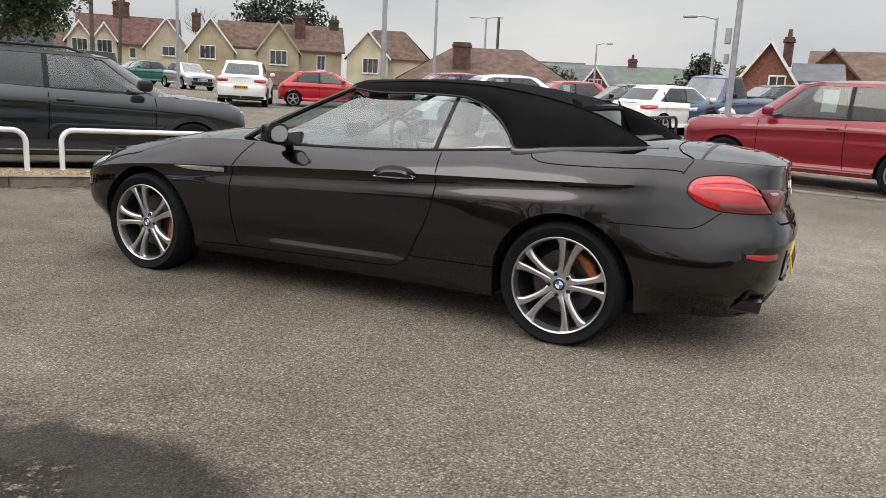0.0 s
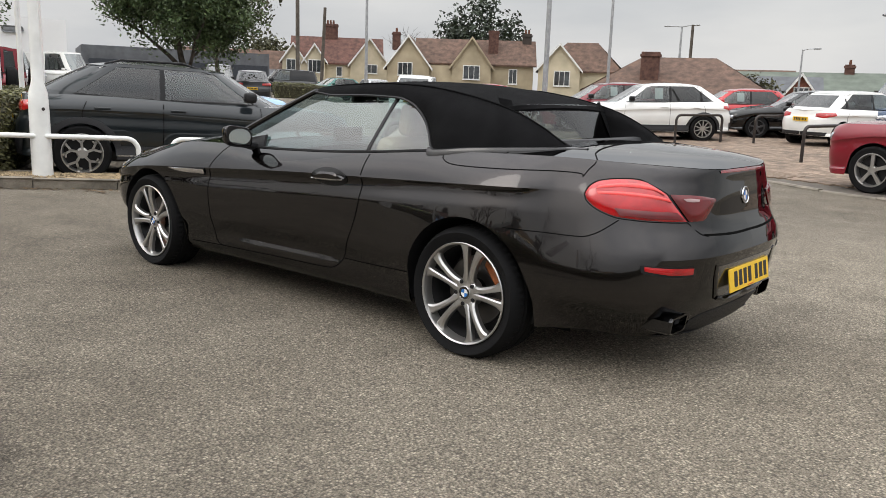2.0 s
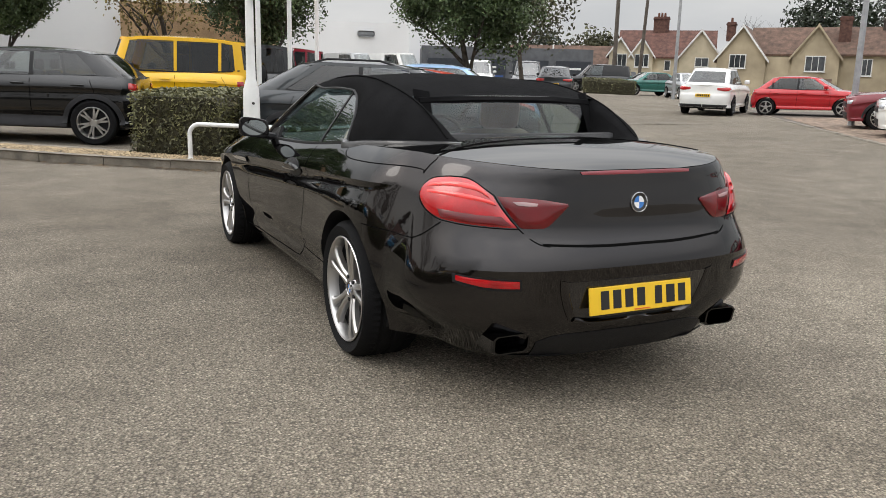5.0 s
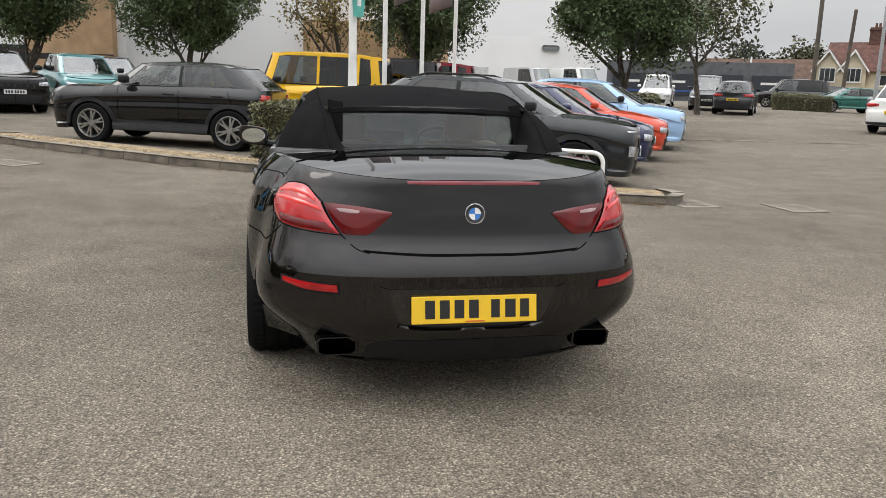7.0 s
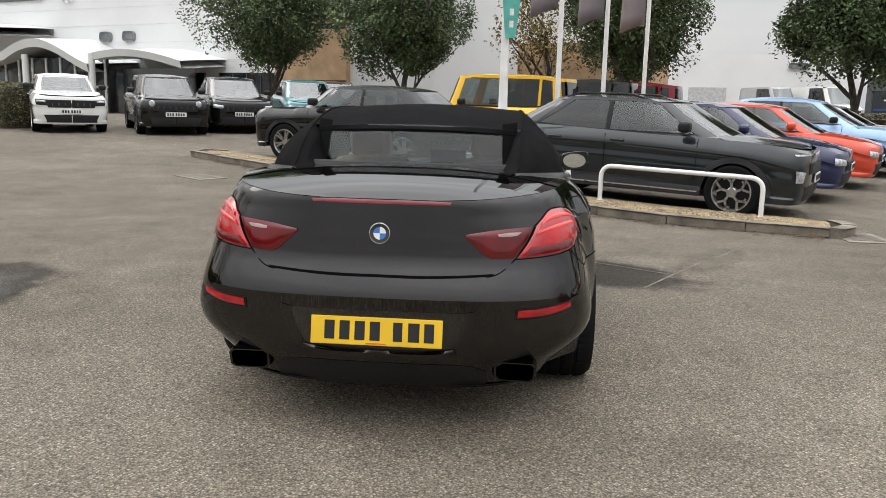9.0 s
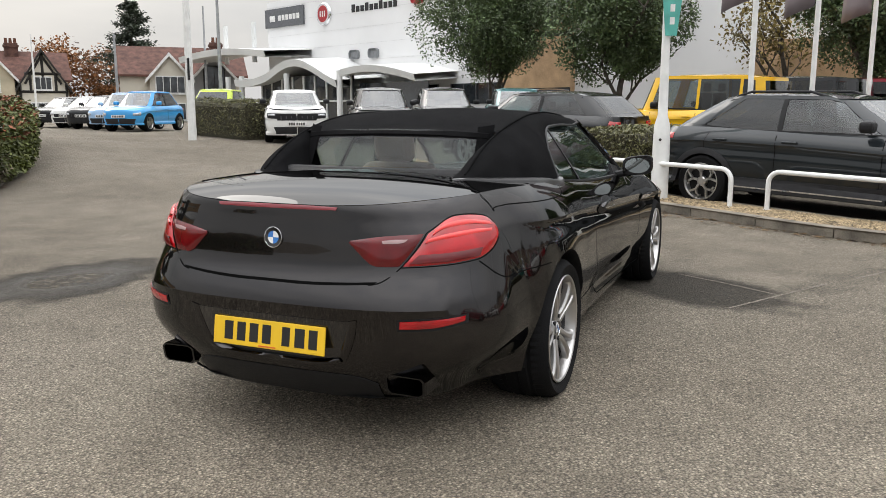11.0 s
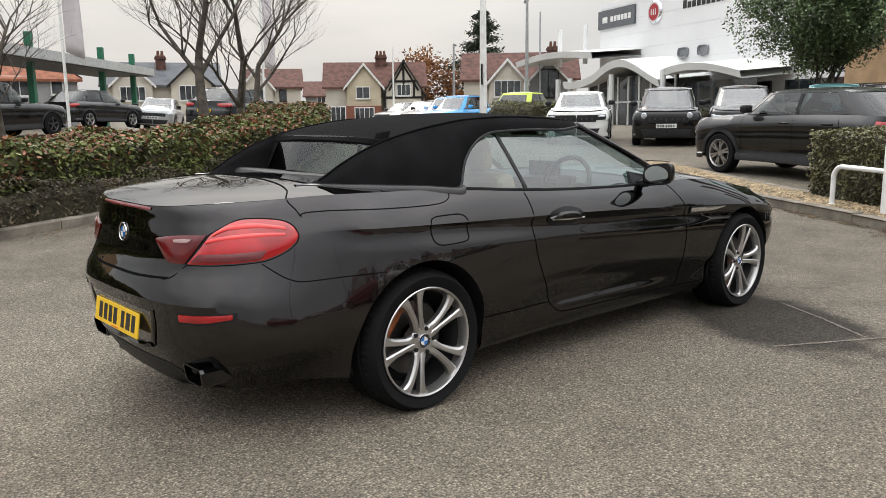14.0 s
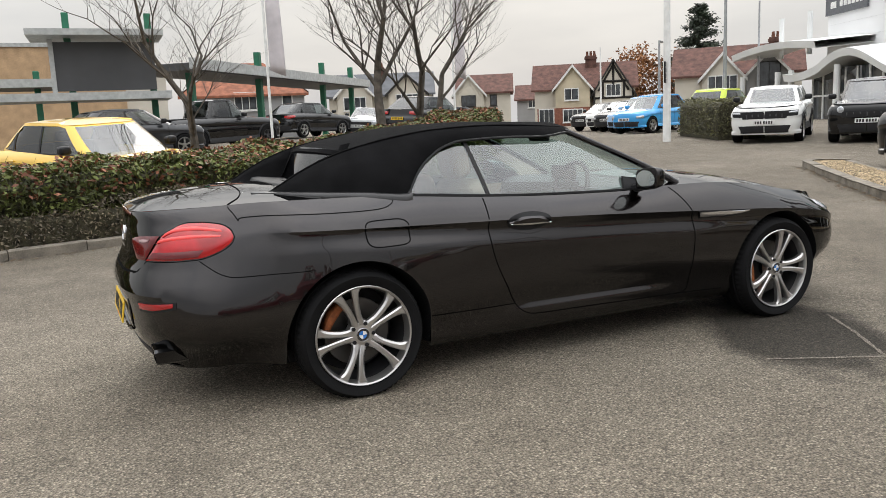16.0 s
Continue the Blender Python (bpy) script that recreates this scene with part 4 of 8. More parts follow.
for k in range(25):
    t = 2 * k / 24 - 1
    y = 0.50 * t
    b = 0.055 * (1 - min(1, (y / 0.46) ** 2))
    z0 = mid_z(-0.08) + (ridge_z(-0.08) - mid_z(-0.08)) * abs(t) ** 2
    v += [(-0.085, y, z0 + 0.001), (-0.06 + b * 0.6, y, z0 - 0.006), (-0.052 + b, y, z0 - 0.028), (-0.06 + b, y, z0 - 0.045)]
sheet("roof_rear_hem", v, grid_faces(25, 4, True), FABRIC, hero)
v = []
for k in range(25):
    y = 0.52 * (2 * k / 24 - 1)
    b = 0.05 * (1 - (y / 0.52) ** 2)
    v += [(0.0 + b, y, 1.050), (0.06 + b, y, 1.056), (0.165 + b, y, 1.066), (0.20 + b, y, 1.062), (0.215 + b, y, 1.045), (0.215 + b, y, 1.02)]
sheet("tonneau_edge", v, grid_faces(25, 6, True), BLACK_PLASTIC, hero)

def on_boot(x, y):
    edge = sh.at(sh.s_of("x", x, sh.shoulder_z(x)), sh.shoulder_z(x)).y
    return Vector((x, y, sh.shoulder_z(x) + boot_crown(x) * (1 - min(1, abs(y) / edge) ** 2.2) + 0.0005))


for sd in (-1, 1):
    rim_y = lambda x: sh.at(sh.s_of("x", x, sh.shoulder_z(x)), sh.shoulder_z(x)).y
    pts = [on_boot(x, sd * k * rim_y(x)) for x, k in ((0.588, 0.995), (0.578, 0.97), (0.562, 0.93), (0.540, 0.88), (0.516, 0.82), (0.496, 0.74), (0.480, 0.66), (0.468, 0.56), (0.458, 0.42), (0.452, 0.22), (0.45, 0.0))]
    sheet("boot_shut_line", *tube(pts, 0.0035, 5), GAP, hero)

# door mirrors
for sd in (-1, 1):
    bm = bmesh.new()
    bmesh.ops.create_uvsphere(bm, u_segments=20, v_segments=12, radius=1)
    for q in bm.verts:
        c = Vector([math.copysign(abs(k) ** 0.5, k) for k in q.co])
        taper = 1 - 0.18 * max(0, -c.x)
        q.co = Vector((c.x * 0.075 + 0.018 * c.y * sd, c.y * 0.100 * taper, c.z * 0.064 * taper + 0.012 * c.y * sd))
        q.co.x = min(q.co.x, 0.030)
    mir = part("door_mirror", bm, BODY, hero, "brown door mirror", pose(-1.775, sd * 0.930, 0.978))
    for p in mir.data.polygons:
        p.use_smooth = True
    bm = bmesh.new()
    bmesh.ops.create_circle(bm, cap_ends=True, segments=24, radius=1, matrix=Matrix.Translation((0.0325, 0, 0)) @ pose(0, 0, 0, 0, 90, 0) @ Matrix.Diagonal((0.050, 0.080, 1, 1)))
    part("mirror_glass", bm, material("mirror", (0.72, 0.76, 0.75), rough=0.02, metal=1.0, var=0.0), mir)
    sheet("mirror_arm", *tube([Vector((0.0, -sd * 0.06, -0.045)), Vector((0.0, -sd * 0.11, -0.058)), Vector((-0.01, -sd * 0.165, -0.068))], 0.026, 8), BLACK_PLASTIC, mir)

# cabin: floor, seats, fascia, steering wheel
part("cabin_floor", box_bm(2.0, 1.36, 0.05, -1.0, 0, 0.25), DASH, hero)
for sd in (-1, 1):
    part("door_card", box_bm(1.3, 0.04, 0.55, -1.26, sd * 0.74, 0.33, 0.01), LEATHER, hero)


def seat(x, y, w, back, head, parent):
    s = part("seat", box_bm(0.5, w, 0.18, x, y, 0.40, 0.06, 3), LEATHER, parent, "tan leather seat")
    b = box_bm(0.15, w * 0.94, back, 0, 0, 0, 0.06, 3)
    part("backrest", b, LEATHER, s, m=pose(x + 0.24, y, 0.46, 0, 16, 0))
    if head:
        part("headrest", box_bm(0.11, 0.25, 0.19, 0, 0, 0, 0.045, 3), LEATHER, s, m=pose(x + 0.415, y, 0.46 + back * 0.96 + 0.01, 0, 10, 0))
    for p in s.data.polygons:
        p.use_smooth = True


for sd in (-1, 1):
    seat(-1.22, sd * 0.37, 0.52, 0.58, True, hero)
    seat(-0.62, sd * 0.27, 0.40, 0.46, False, hero)
v = []
for k in range(21):
    t = 2 * k / 20 - 1
    for x, z in ((-2.2, 0.93), (-2.0, 0.945), (-1.82, 0.935), (-1.74, 0.90), (-1.72, 0.82), (-1.78, 0.6)):
        v.append((x - 0.1 * (1 - t * t) * (x < -1.9), 0.72 * t, z + 0.015 * math.cos(3 * t)))
sheet("fascia", v, grid_faces(21, 6), DASH, hero, "dark fascia")
part("fascia_screen", box_bm(0.03, 0.26, 0.10, -1.80, 0.02, 0.93, 0.008), DASH, hero)
ring_v, ring_f = [], []
for i in range(32):
    a = 2 * math.pi * i / 32
    for k in range(8):
        b = 2 * math.pi * k / 8
        r = 0.178 + 0.016 * math.cos(b)
        ring_v.append((0.016 * math.sin(b), r * math.cos(a), r * math.sin(a)))
for i in range(32):
    for k in range(8):
        ring_f.append((i * 8 + k, ((i + 1) % 32) * 8 + k, ((i + 1) % 32) * 8 + (k + 1) % 8, i * 8 + (k + 1) % 8))
steer = sheet("steering_wheel", ring_v, ring_f, DASH, hero, m=pose(-1.60, 0.37, 0.90, 0, -22, 0))
part("steering_hub", box_bm(0.05, 0.13, 0.12, 0, 0, -0.06, 0.02), DASH, steer)
for a in (0, 180, 270):
    sheet("steering_spoke", *tube([Vector((0, 0.05 * math.cos(radians(a)), 0.05 * math.sin(radians(a)))), Vector((0, 0.17 * math.cos(radians(a)), 0.17 * math.sin(radians(a))))], 0.014, 6), DASH, steer)
part("interior_mirror", box_bm(0.03, 0.23, 0.06, -1.62, 0, 1.20, 0.012), DASH, hero)
part("rear_shelf", box_bm(0.35, 1.3, 0.04, -0.02, 0, 0.93, 0.01), DASH, hero)
# headlamps and kidney grille
for sd in (-1, 1):
    sheet("headlamp", *sh.patch([("x", -3.26, 0.735), ("x", -3.42, 0.70), ("nose", 0.62, 0.665), ("nose", 0.42, 0.63)], [("x", -3.27, 0.70), ("x", -3.42, 0.65), ("nose", 0.62, 0.60), ("nose", 0.42, 0.58)], 0.003, sd, 20, 5, 0.01), LENS_WHITE, hero, "clear headlamp")
    sheet("kidney_grille", *sh.patch([("nose", 0.30, 0.60), ("nose", 0.04, 0.61)], [("nose", 0.28, 0.44), ("nose", 0.06, 0.43)], 0.004, sd, 8, 5, 0.006), BLACK_PLASTIC, hero)
    seam(("nose", 0.3, 0.62), ("nose", 0.7, 0.69), width=0.004)


# ---- the other cars ----
KINDS = {
    # length, width, height, wheelbase, belt, bonnet, nose height, screen base, screen top, roof end, tail base, wheel radius, clad, sharp nose
    "suv": (4.36, 1.83, 1.58, 2.65, 1.04, 1.01, 0.92, -1.14, -0.30, 1.30, 2.06, 0.350, True, 4.2),
    "tall_suv": (4.53, 1.84, 1.68, 2.66, 1.07, 1.05, 0.97, -1.20, -0.40, 1.35, 2.10, 0.350, False, 3.6),
    "crossover": (4.32, 1.83, 1.51, 2.68, 1.025, 1.01, 0.92, -1.12, -0.34, 1.30, 2.06, 0.345, True, 4.2),
    "square": (4.24, 1.81, 1.57, 2.57, 1.02, 1.00, 0.94, -0.98, -0.50, 1.72, 2.02, 0.350, True, 6.0),
    "boxy": (4.10, 1.79, 1.50, 2.56, 1.05, 1.02, 0.95, -0.98, -0.40, 1.45, 1.95, 0.355, True, 4.5),
    "hatch": (4.05, 1.75, 1.45, 2.58, 0.95, 0.94, 0.80, -1.02, -0.22, 1.30, 1.88, 0.32, False, 3.6),
    "saloon": (4.55, 1.82, 1.43, 2.70, 0.94, 0.93, 0.78, -1.05, -0.18, 1.05, 2.02, 0.325, False, 3.4),
    "jeep": (4.30, 1.87, 1.86, 2.46, 1.12, 1.10, 1.02, -0.62, -0.38, 2.00, 2.10, 0.39, True, 7.0),
    "pickup": (5.30, 1.86, 1.80, 3.22, 1.10, 1.08, 0.95, -1.10, -0.45, 0.55, 0.85, 0.38, True, 4.0),
    "van": (5.30, 2.02, 2.35, 3.30, 1.15, 1.12, 0.95, -1.75, -1.10, 2.45, 2.60, 0.35, False, 3.6),
    "small_van": (4.40, 1.81, 1.82, 2.75, 1.05, 1.00, 0.85, -1.25, -0.60, 1.95, 2.15, 0.33, False, 3.2),
    "city": (3.63, 1.68, 1.53, 2.32, 0.94, 0.92, 0.80, -0.90, -0.25, 1.20, 1.72, 0.315, False, 2.4),
}
WHEEL_MESHES = {}


def simple_wheel(parent, m, r, width, style, bright):
    key = (round(r, 3), style, bright)
    if key not in WHEEL_MESHES:
        rim = r * (0.70 if r < 0.37 else 0.60)
        h = width / 2
        tyre = mesh_of("tyre", *lathe([(rim - 0.01, -h * 0.8), (rim + 0.01, -h), (r - 0.03, -h * 1.04), (r - 0.004, -h * 0.85), (r, 0), (r - 0.004, h * 0.85), (r - 0.03, h), (rim, h * 0.9)], 36), RUBBER)
        ring = lathe([(rim + 0.004, -h * 0.99), (rim - 0.008, -h * 1.0), (rim - 0.022, -h * 0.8), (rim - 0.03, 0)], 36)
        pieces = [ring, lathe([(0, -h * 0.84), (0.05, -h * 0.84), (0.065, -h * 0.72), (0.07, -h * 0.3)], 18)]
        n = {"five": 5, "ten": 10, "twist": 5, "six": 6}[style]
        if style == "twist":
            n = 0
            for i in range(5):
                a = 2 * math.pi * i / 5 + 0.3
                for r0, r1, d0, d1, w in ((0.05, rim * 0.55, 0, 0.08, 0.030), (rim * 0.53, rim - 0.012, 0.08, 0.46, 0.026), (rim * 0.53, rim - 0.012, 0.08, -0.22, 0.026), (rim * 0.80, rim * 0.80, 0.30, 0.62, 0.022)):
                    p0, p1 = (Vector((q * math.cos(a + d), 0, q * math.sin(a + d))) for q, d in ((r0, d0), (r1, d1)))
                    c = (p1 - p0).normalized().cross(Vector((0, 1, 0))) * w / 2
                    q = [p + c * t + Vector((0, y, 0)) for p in (p0, p1) for t in (-1, 1) for y in (-h * 0.9, -h * 0.6)]
                    pieces.append((q, [(0, 2, 6, 4), (1, 5, 7, 3), (0, 4, 5, 1), (2, 3, 7, 6)]))
        for i in range(n):
            a = 2 * math.pi * i / n + 0.3
            for off in ((-0.10, 0.10) if style == "six" else (0.0,)):
                w0, w1 = (0.030, 0.022) if style == "ten" else (0.045, 0.060 if style != "six" else 0.022)
                sw = 0.35 if style == "twist" else 0.0
                q = []
                for rr, w, da in ((0.05, w0, 0), (rim - 0.015, w1, sw + off * 1.6)):
                    c, d = Vector((math.cos(a + da), 0, math.sin(a + da))), Vector((-math.sin(a + da), 0, math.cos(a + da)))
                    for t in (-0.5, 0.5):
                        for y in (-h * 0.9, -h * 0.6):
                            q.append(c * rr + d * w * t + Vector((0, y, 0)))
                pieces.append((q, [(0, 2, 6, 4), (1, 5, 7, 3), (0, 4, 5, 1), (2, 3, 7, 6)]))
        rim_me = mesh_of("rim", *join(*pieces), ALLOY if bright else DARK_ALLOY, sharp=30)
        # flat black disc added as the shade behind the spokes
        back = mesh_of("dark_backing", *lathe([(0.01, -h * 0.2), (rim - 0.02, -h * 0.2)], 24), BLACK_PLASTIC)
        WHEEL_MESHES[key] = (tyre, rim_me, back)
    tyre, rim_me, back = WHEEL_MESHES[key]
    w = part("wheel", tyre, None, parent, m=m)
    part("rim", rim_me, None, w)
    part("brake_shadow", back, None, w)


def parked_car(kind, color, x, y, heading, label, rims="five", bright=True, group="parked cars", roof_color=None, trim=None, yellow_rear=True, rack=False, lift=0.0, spare=False, price=False):
    """A parked car, nose towards heading (degrees from +x)."""
    L, W, H, wb, belt, hood, nose_z, xa, xb, xc, xd, R, clad, sharp = KINDS[kind]
    root = thing(kind if kind in ("pickup", "van", "small_van") else {"suv": "sport_utility_car", "crossover": "sport_utility_car", "tall_suv": "sport_utility_car", "square": "sport_utility_car", "boxy": "compact_suv", "hatch": "hatchback", "saloon": "fastback_car", "jeep": "off_road_car", "city": "city_car"}[kind], ground_pose(x, y, heading + 180, lift), label, "van" if "van" in kind else ("pickup truck" if kind == "pickup" else "car"), group)
    F, B = -L / 2, L / 2
    fx = F + (0.86 if L > 3.8 else 0.72)
    rx = fx + wb
    hw = W / 2
    skin = Shell(
        back=B - 0.45, front=F + 0.55,
        tail=curve_fn((0.2, B - 0.10), (0.35, B - 0.02), (0.55, B), (0.72, B - 0.02), (0.80, B - 0.06), (belt + 0.02, B - 0.10)),
        nose=curve_fn((0.2, F + 0.08), (0.4, F + 0.01), (0.6, F), (0.8 * nose_z + 0.15, F + 0.03), (nose_z, F + 0.10), (hood, F + 0.3)),
        widest=curve_fn((F, hw - 0.03), (fx, hw), ((fx + rx) / 2, hw - 0.03), (rx, hw), (B, hw - 0.03)),
        shoulder_y=curve_fn((F, hw - 0.16), (fx, hw - 0.10), (xa, hw - 0.10), (rx, hw - 0.11), (B, hw - 0.14)),
        shoulder_z=curve_fn((F, nose_z - 0.03), (F + 0.22, nose_z + 0.025), (fx + 0.2, hood - 0.02), (xa, hood), (xa + 0.5, belt - 0.02), (rx, belt + 0.03), (B - 0.1, belt + 0.01), (B, belt - 0.03)),
        crease=curve_fn((F, nose_z * 0.72), (fx, hood * 0.80), (rx, belt * 0.86), (B, belt * 0.84)),
        bottom=curve_fn((F, 0.24), (fx + 0.5, 0.26), (rx - 0.5, 0.27), (B, 0.30)),
        section=curve_fn((0, 0), (0.04, 0.016), (0.12, 0.024), (0.28, 0.016), (0.48, 0.024), (0.64, 0.046), (0.70, 0.050), (0.78, 0.016), (0.92, 0.018), (1, 0.06)),
        wheels=(fx, rx), arch=R + 0.045, hub_z=R, sharp_tail=4.0, sharp_nose=sharp)
    sheet("body", *skin.skin(0.14, 20, 6), color, root, sharp=30)
    crown = curve_fn((F, 0.0), (F + 0.3, 0.03), (xa, 0.05))
    sheet("bonnet", *skin.top(F + 0.01, xa + 0.25, crown, 18, 5), color, root)
    deck = curve_fn((xd - 0.5, 0.01), (B, 0.0))
    sheet("tail_top", *skin.top(min(xd - 0.4, B - 0.3), B - 0.055, deck, 10, 4), color, root)
    # cabin: a painted shell with dark glazing let into it
    cols = 104
    zb, zr = belt - 0.03, H - 0.075
    yb, yr = hw - 0.115, hw - (0.27 if kind not in ("jeep", "van") else 0.19)
    e = 6.0
    ring = []
    for k in range(cols):
        a = 2 * math.pi * (k + 0.5) / cols
        ring.append((abs(math.cos(a)) ** (2 / e) * (1 if math.cos(a) > 0 else -1), abs(math.sin(a)) ** (2 / e) * (1 if math.sin(a) > 0 else -1)))

    def ends(t):
        t = max(t, 0.0)
        return xa + (xb - xa) * t ** 0.85, xd + (xc - xd) * t ** 1.1

    def cab(k, t):
        t = max(t, 0.0)
        cx, cy = ring[k % cols]
        x0, x1 = ends(t)
        w = yb + (yr - yb) * t ** 1.25
        px = (x0 + x1) / 2 + cx * (x1 - x0) / 2
        if cx < -0.5:
            px -= 0.16 * (1 - cy * cy) * (1 - 0.35 * t)
        return Vector((px, cy * w, zb + (zr - zb) * t + (0.03 * t if abs(cx) < 0.7 else 0)))

    def band(cs, t0, t1, out, name, mat, lab=""):
        v = []
        for k in cs:
            for j in range(5):
                p = cab(k, t0 + (t1 - t0) * j / 4)
                c = Vector(((xa + xd) / 2, 0, p.z))
                v.append(p + (p - c).normalized() * out)
        sheet(name, v, grid_faces(len(cs), 5), mat, root, lab)

    low_f, top_f = {"jeep": (0.05, 0.05), "boxy": (0.15, 0.20), "hatch": (0.10, 0.20), "saloon": (0.15, 0.24), "suv": (0.10, 0.17), "crossover": (0.15, 0.23), "tall_suv": (0.10, 0.17), "square": (0.05, 0.07), "city": (0.09, 0.17)}.get(kind, (0.05, 0.08))
    front_edge = lambda t: ends(t)[0] + 0.07 * (ends(t)[1] - ends(t)[0])
    rear_edge = lambda t: ends(t)[1] - (low_f + (top_f - low_f) * t) * (ends(t)[1] - ends(t)[0])
    mid_x = (xa + xd) / 2 - 0.05
    front = [k for k in range(cols) if ring[k][0] < -0.9][2:-2]
    rear = [k for k in range(-cols // 2, cols // 2) if ring[k % cols][0] > 0.9][2:-2]
    blind = kind in ("van", "small_van")
    levels = [0, 0.04, 0.10, 0.22, 0.40, 0.65, 0.90, 0.93, 1.0]
    screen_cols, back_cols = set(front[:-1]), set(k % cols for k in rear[:-1])
    faces = []
    for k in range(cols):
        for j in range(8):
            c = max(abs(ring[k][0]), abs(ring[(k + 1) % cols][0]))
            if (k in screen_cols and 1 <= j <= 6) or (k in back_cols and 3 <= j <= 5 and not blind) or min(abs(ring[k][0]), abs(ring[(k + 1) % cols][0])) < 0.80:
                continue
            q = (k * 9 + j, ((k + 1) % cols) * 9 + j)
            faces.append((q[0], q[1], q[1] + 1, q[0] + 1))
    rows = [cab(k, t) for k in range(cols) for t in levels]
    for name, ahead in (("front_frame", True), ("rear_frame", False)):
        mine = [f for f in faces if (rows[f[0]].x < (xa + xd) / 2) == ahead]
        used = sorted(set(i for f in mine for i in f))
        at = {i: j for j, i in enumerate(used)}
        if used:
            sheet(name, [rows[i] for i in used], [tuple(at[i] for i in f) for f in mine], color, root)

    def sill_line(x):
        b1 = ends(0.5)[1]
        return 0.10 + 0.13 * max(0, (x - mid_x) / (b1 - mid_x)) ** 2

    def pane(name, mat, left, right, low, high, off, sd, lab="", n=15):
        """A piece of the cabin's side between two pillars' lines and two heights."""
        v = []
        for i in range(n):
            for j in range(5):
                t = j / 4
                for _ in range(3):
                    x = left(t) + (max(right(t), left(t) + 0.01) - left(t)) * i / (n - 1)
                    t = low(x) + (high(x) - low(x)) * j / 4
                x0, x1 = ends(t)
                c = min(0.985, abs(x - (x0 + x1) / 2) / ((x1 - x0) / 2))
                y = (yb + (yr - yb) * t ** 1.25) * (1 - c ** e) ** (1 / e)
                v.append((x, sd * (y + off), zb + (zr - zb) * t + 0.03 * t * (c < 0.7) + 0.25 * off))
        return sheet(name, v, grid_faces(n, 5, sd < 0), mat, root, lab)

    tr = trim or (color if kind == "jeep" else BLACK_PLASTIC)
    third = mid_x + 0.86
    zero, one_, high_line = (lambda x: 0.0), (lambda x: 1.0), (lambda x: 0.91)
    tip = lambda t: (ends(t)[0] + ends(t)[1]) / 2 - 0.47 * (ends(t)[1] - ends(t)[0])
    stern = lambda t: (ends(t)[0] + ends(t)[1]) / 2 + 0.47 * (ends(t)[1] - ends(t)[0])
    for sd in (-1, 1):
        pane("waist", color, tip, stern, zero, sill_line, 0.002, sd)
        pane("roof_rail", color, tip, stern, high_line, one_, 0.002, sd)
        edges = [(tip, lambda t: front_edge(t) + 0.03, color)]
        glazed = [(edges[0][1], lambda t: mid_x - 0.03, SIDE_GLASS)]
        if blind:
            edges.append((lambda t: mid_x - 0.03, stern, color))
        else:
            edges.append((lambda t: mid_x - 0.03, lambda t: mid_x + 0.03, tr))
            if rear_edge(0.3) - third > 0.16 and kind != "boxy":
                edges.append((lambda t: third - 0.03, lambda t: third + 0.03, tr))
                glazed += [(lambda t: mid_x + 0.03, lambda t: third - 0.03, REAR_SIDE_GLASS), (lambda t: third + 0.03, lambda t: rear_edge(t) - 0.03, REAR_SIDE_GLASS)]
            else:
                glazed += [(lambda t: mid_x + 0.03, lambda t: rear_edge(t) - 0.03, REAR_SIDE_GLASS)]
            edges.append((lambda t: rear_edge(t) - 0.03, stern, color))
        for a_, b_, mt in edges:
            pane("pillar", mt, a_, b_, sill_line, high_line, 0.003, sd, n=7)
        for a_, b_, mt in glazed:
            pane("side_window", mt, a_, b_, sill_line, high_line, -0.004, sd).visible_shadow = False
        seal = lambda x: sill_line(x) - 0.035
        pane("waist_seal", tr if kind != "jeep" else BLACK_PLASTIC, lambda t: front_edge(t) + 0.02, (lambda t: mid_x) if blind else (lambda t: rear_edge(t) - 0.02), seal, sill_line, 0.006, sd)
        if price:
            pane("price_sheet", PAPER, lambda t: mid_x - 0.42, lambda t: mid_x - 0.20, lambda x: 0.26, lambda x: 0.82, -0.012, sd, "white paper price sheet in the window")
    band(front, 0.04, 0.93, 0.002, "windscreen", SCREEN_GLASS)
    if not blind:
        band(rear, 0.22, 0.90, 0.002, "rear_window", REAR_SIDE_GLASS)
    # dark cabin: floor, fascia and seats
    part("cabin_floor", box_bm(xd - xa - 0.3, W - 0.36, 0.06, (xa + xd) / 2, 0, belt - 0.45), DASH, root)
    part("fascia", box_bm(0.42, W - 0.40, 0.30, xa + 0.30, 0, belt - 0.34, 0.08, 2), DASH, root)
    for yy in (-0.36, 0.36):
        chair = part("seat", box_bm(0.14, 0.46, H - belt - 0.02, mid_x - 0.05, yy, belt - 0.36, 0.05, 2), SEAT_CLOTH, root)
        part("headrest", box_bm(0.10, 0.24, 0.17, mid_x - 0.01, yy, H - 0.36, 0.04, 2), SEAT_CLOTH, chair)
    if not blind and kind != "pickup":
        part("rear_seat", box_bm(0.16, W - 0.55, H - belt - 0.06, mid_x + 0.80, 0, belt - 0.36, 0.06, 2), SEAT_CLOTH, root)
    rc = roof_color or color
    v, rr = [], 7
    for k in range(cols):
        p = cab(k, 0.97)
        for j in range(rr):
            t = j / (rr - 1)
            c = Vector(((xb + xc) / 2, 0, 0))
            d = Vector((p.x + (c.x - p.x) * t, p.y * (1 - t), 0))
            v.append(Vector((d.x, d.y, p.z + 0.012 + (H - p.z - 0.012) * (1 - (1 - t) ** 2.2))))
    sheet("roof", v, grid_faces(cols, rr, False, True), rc, root)
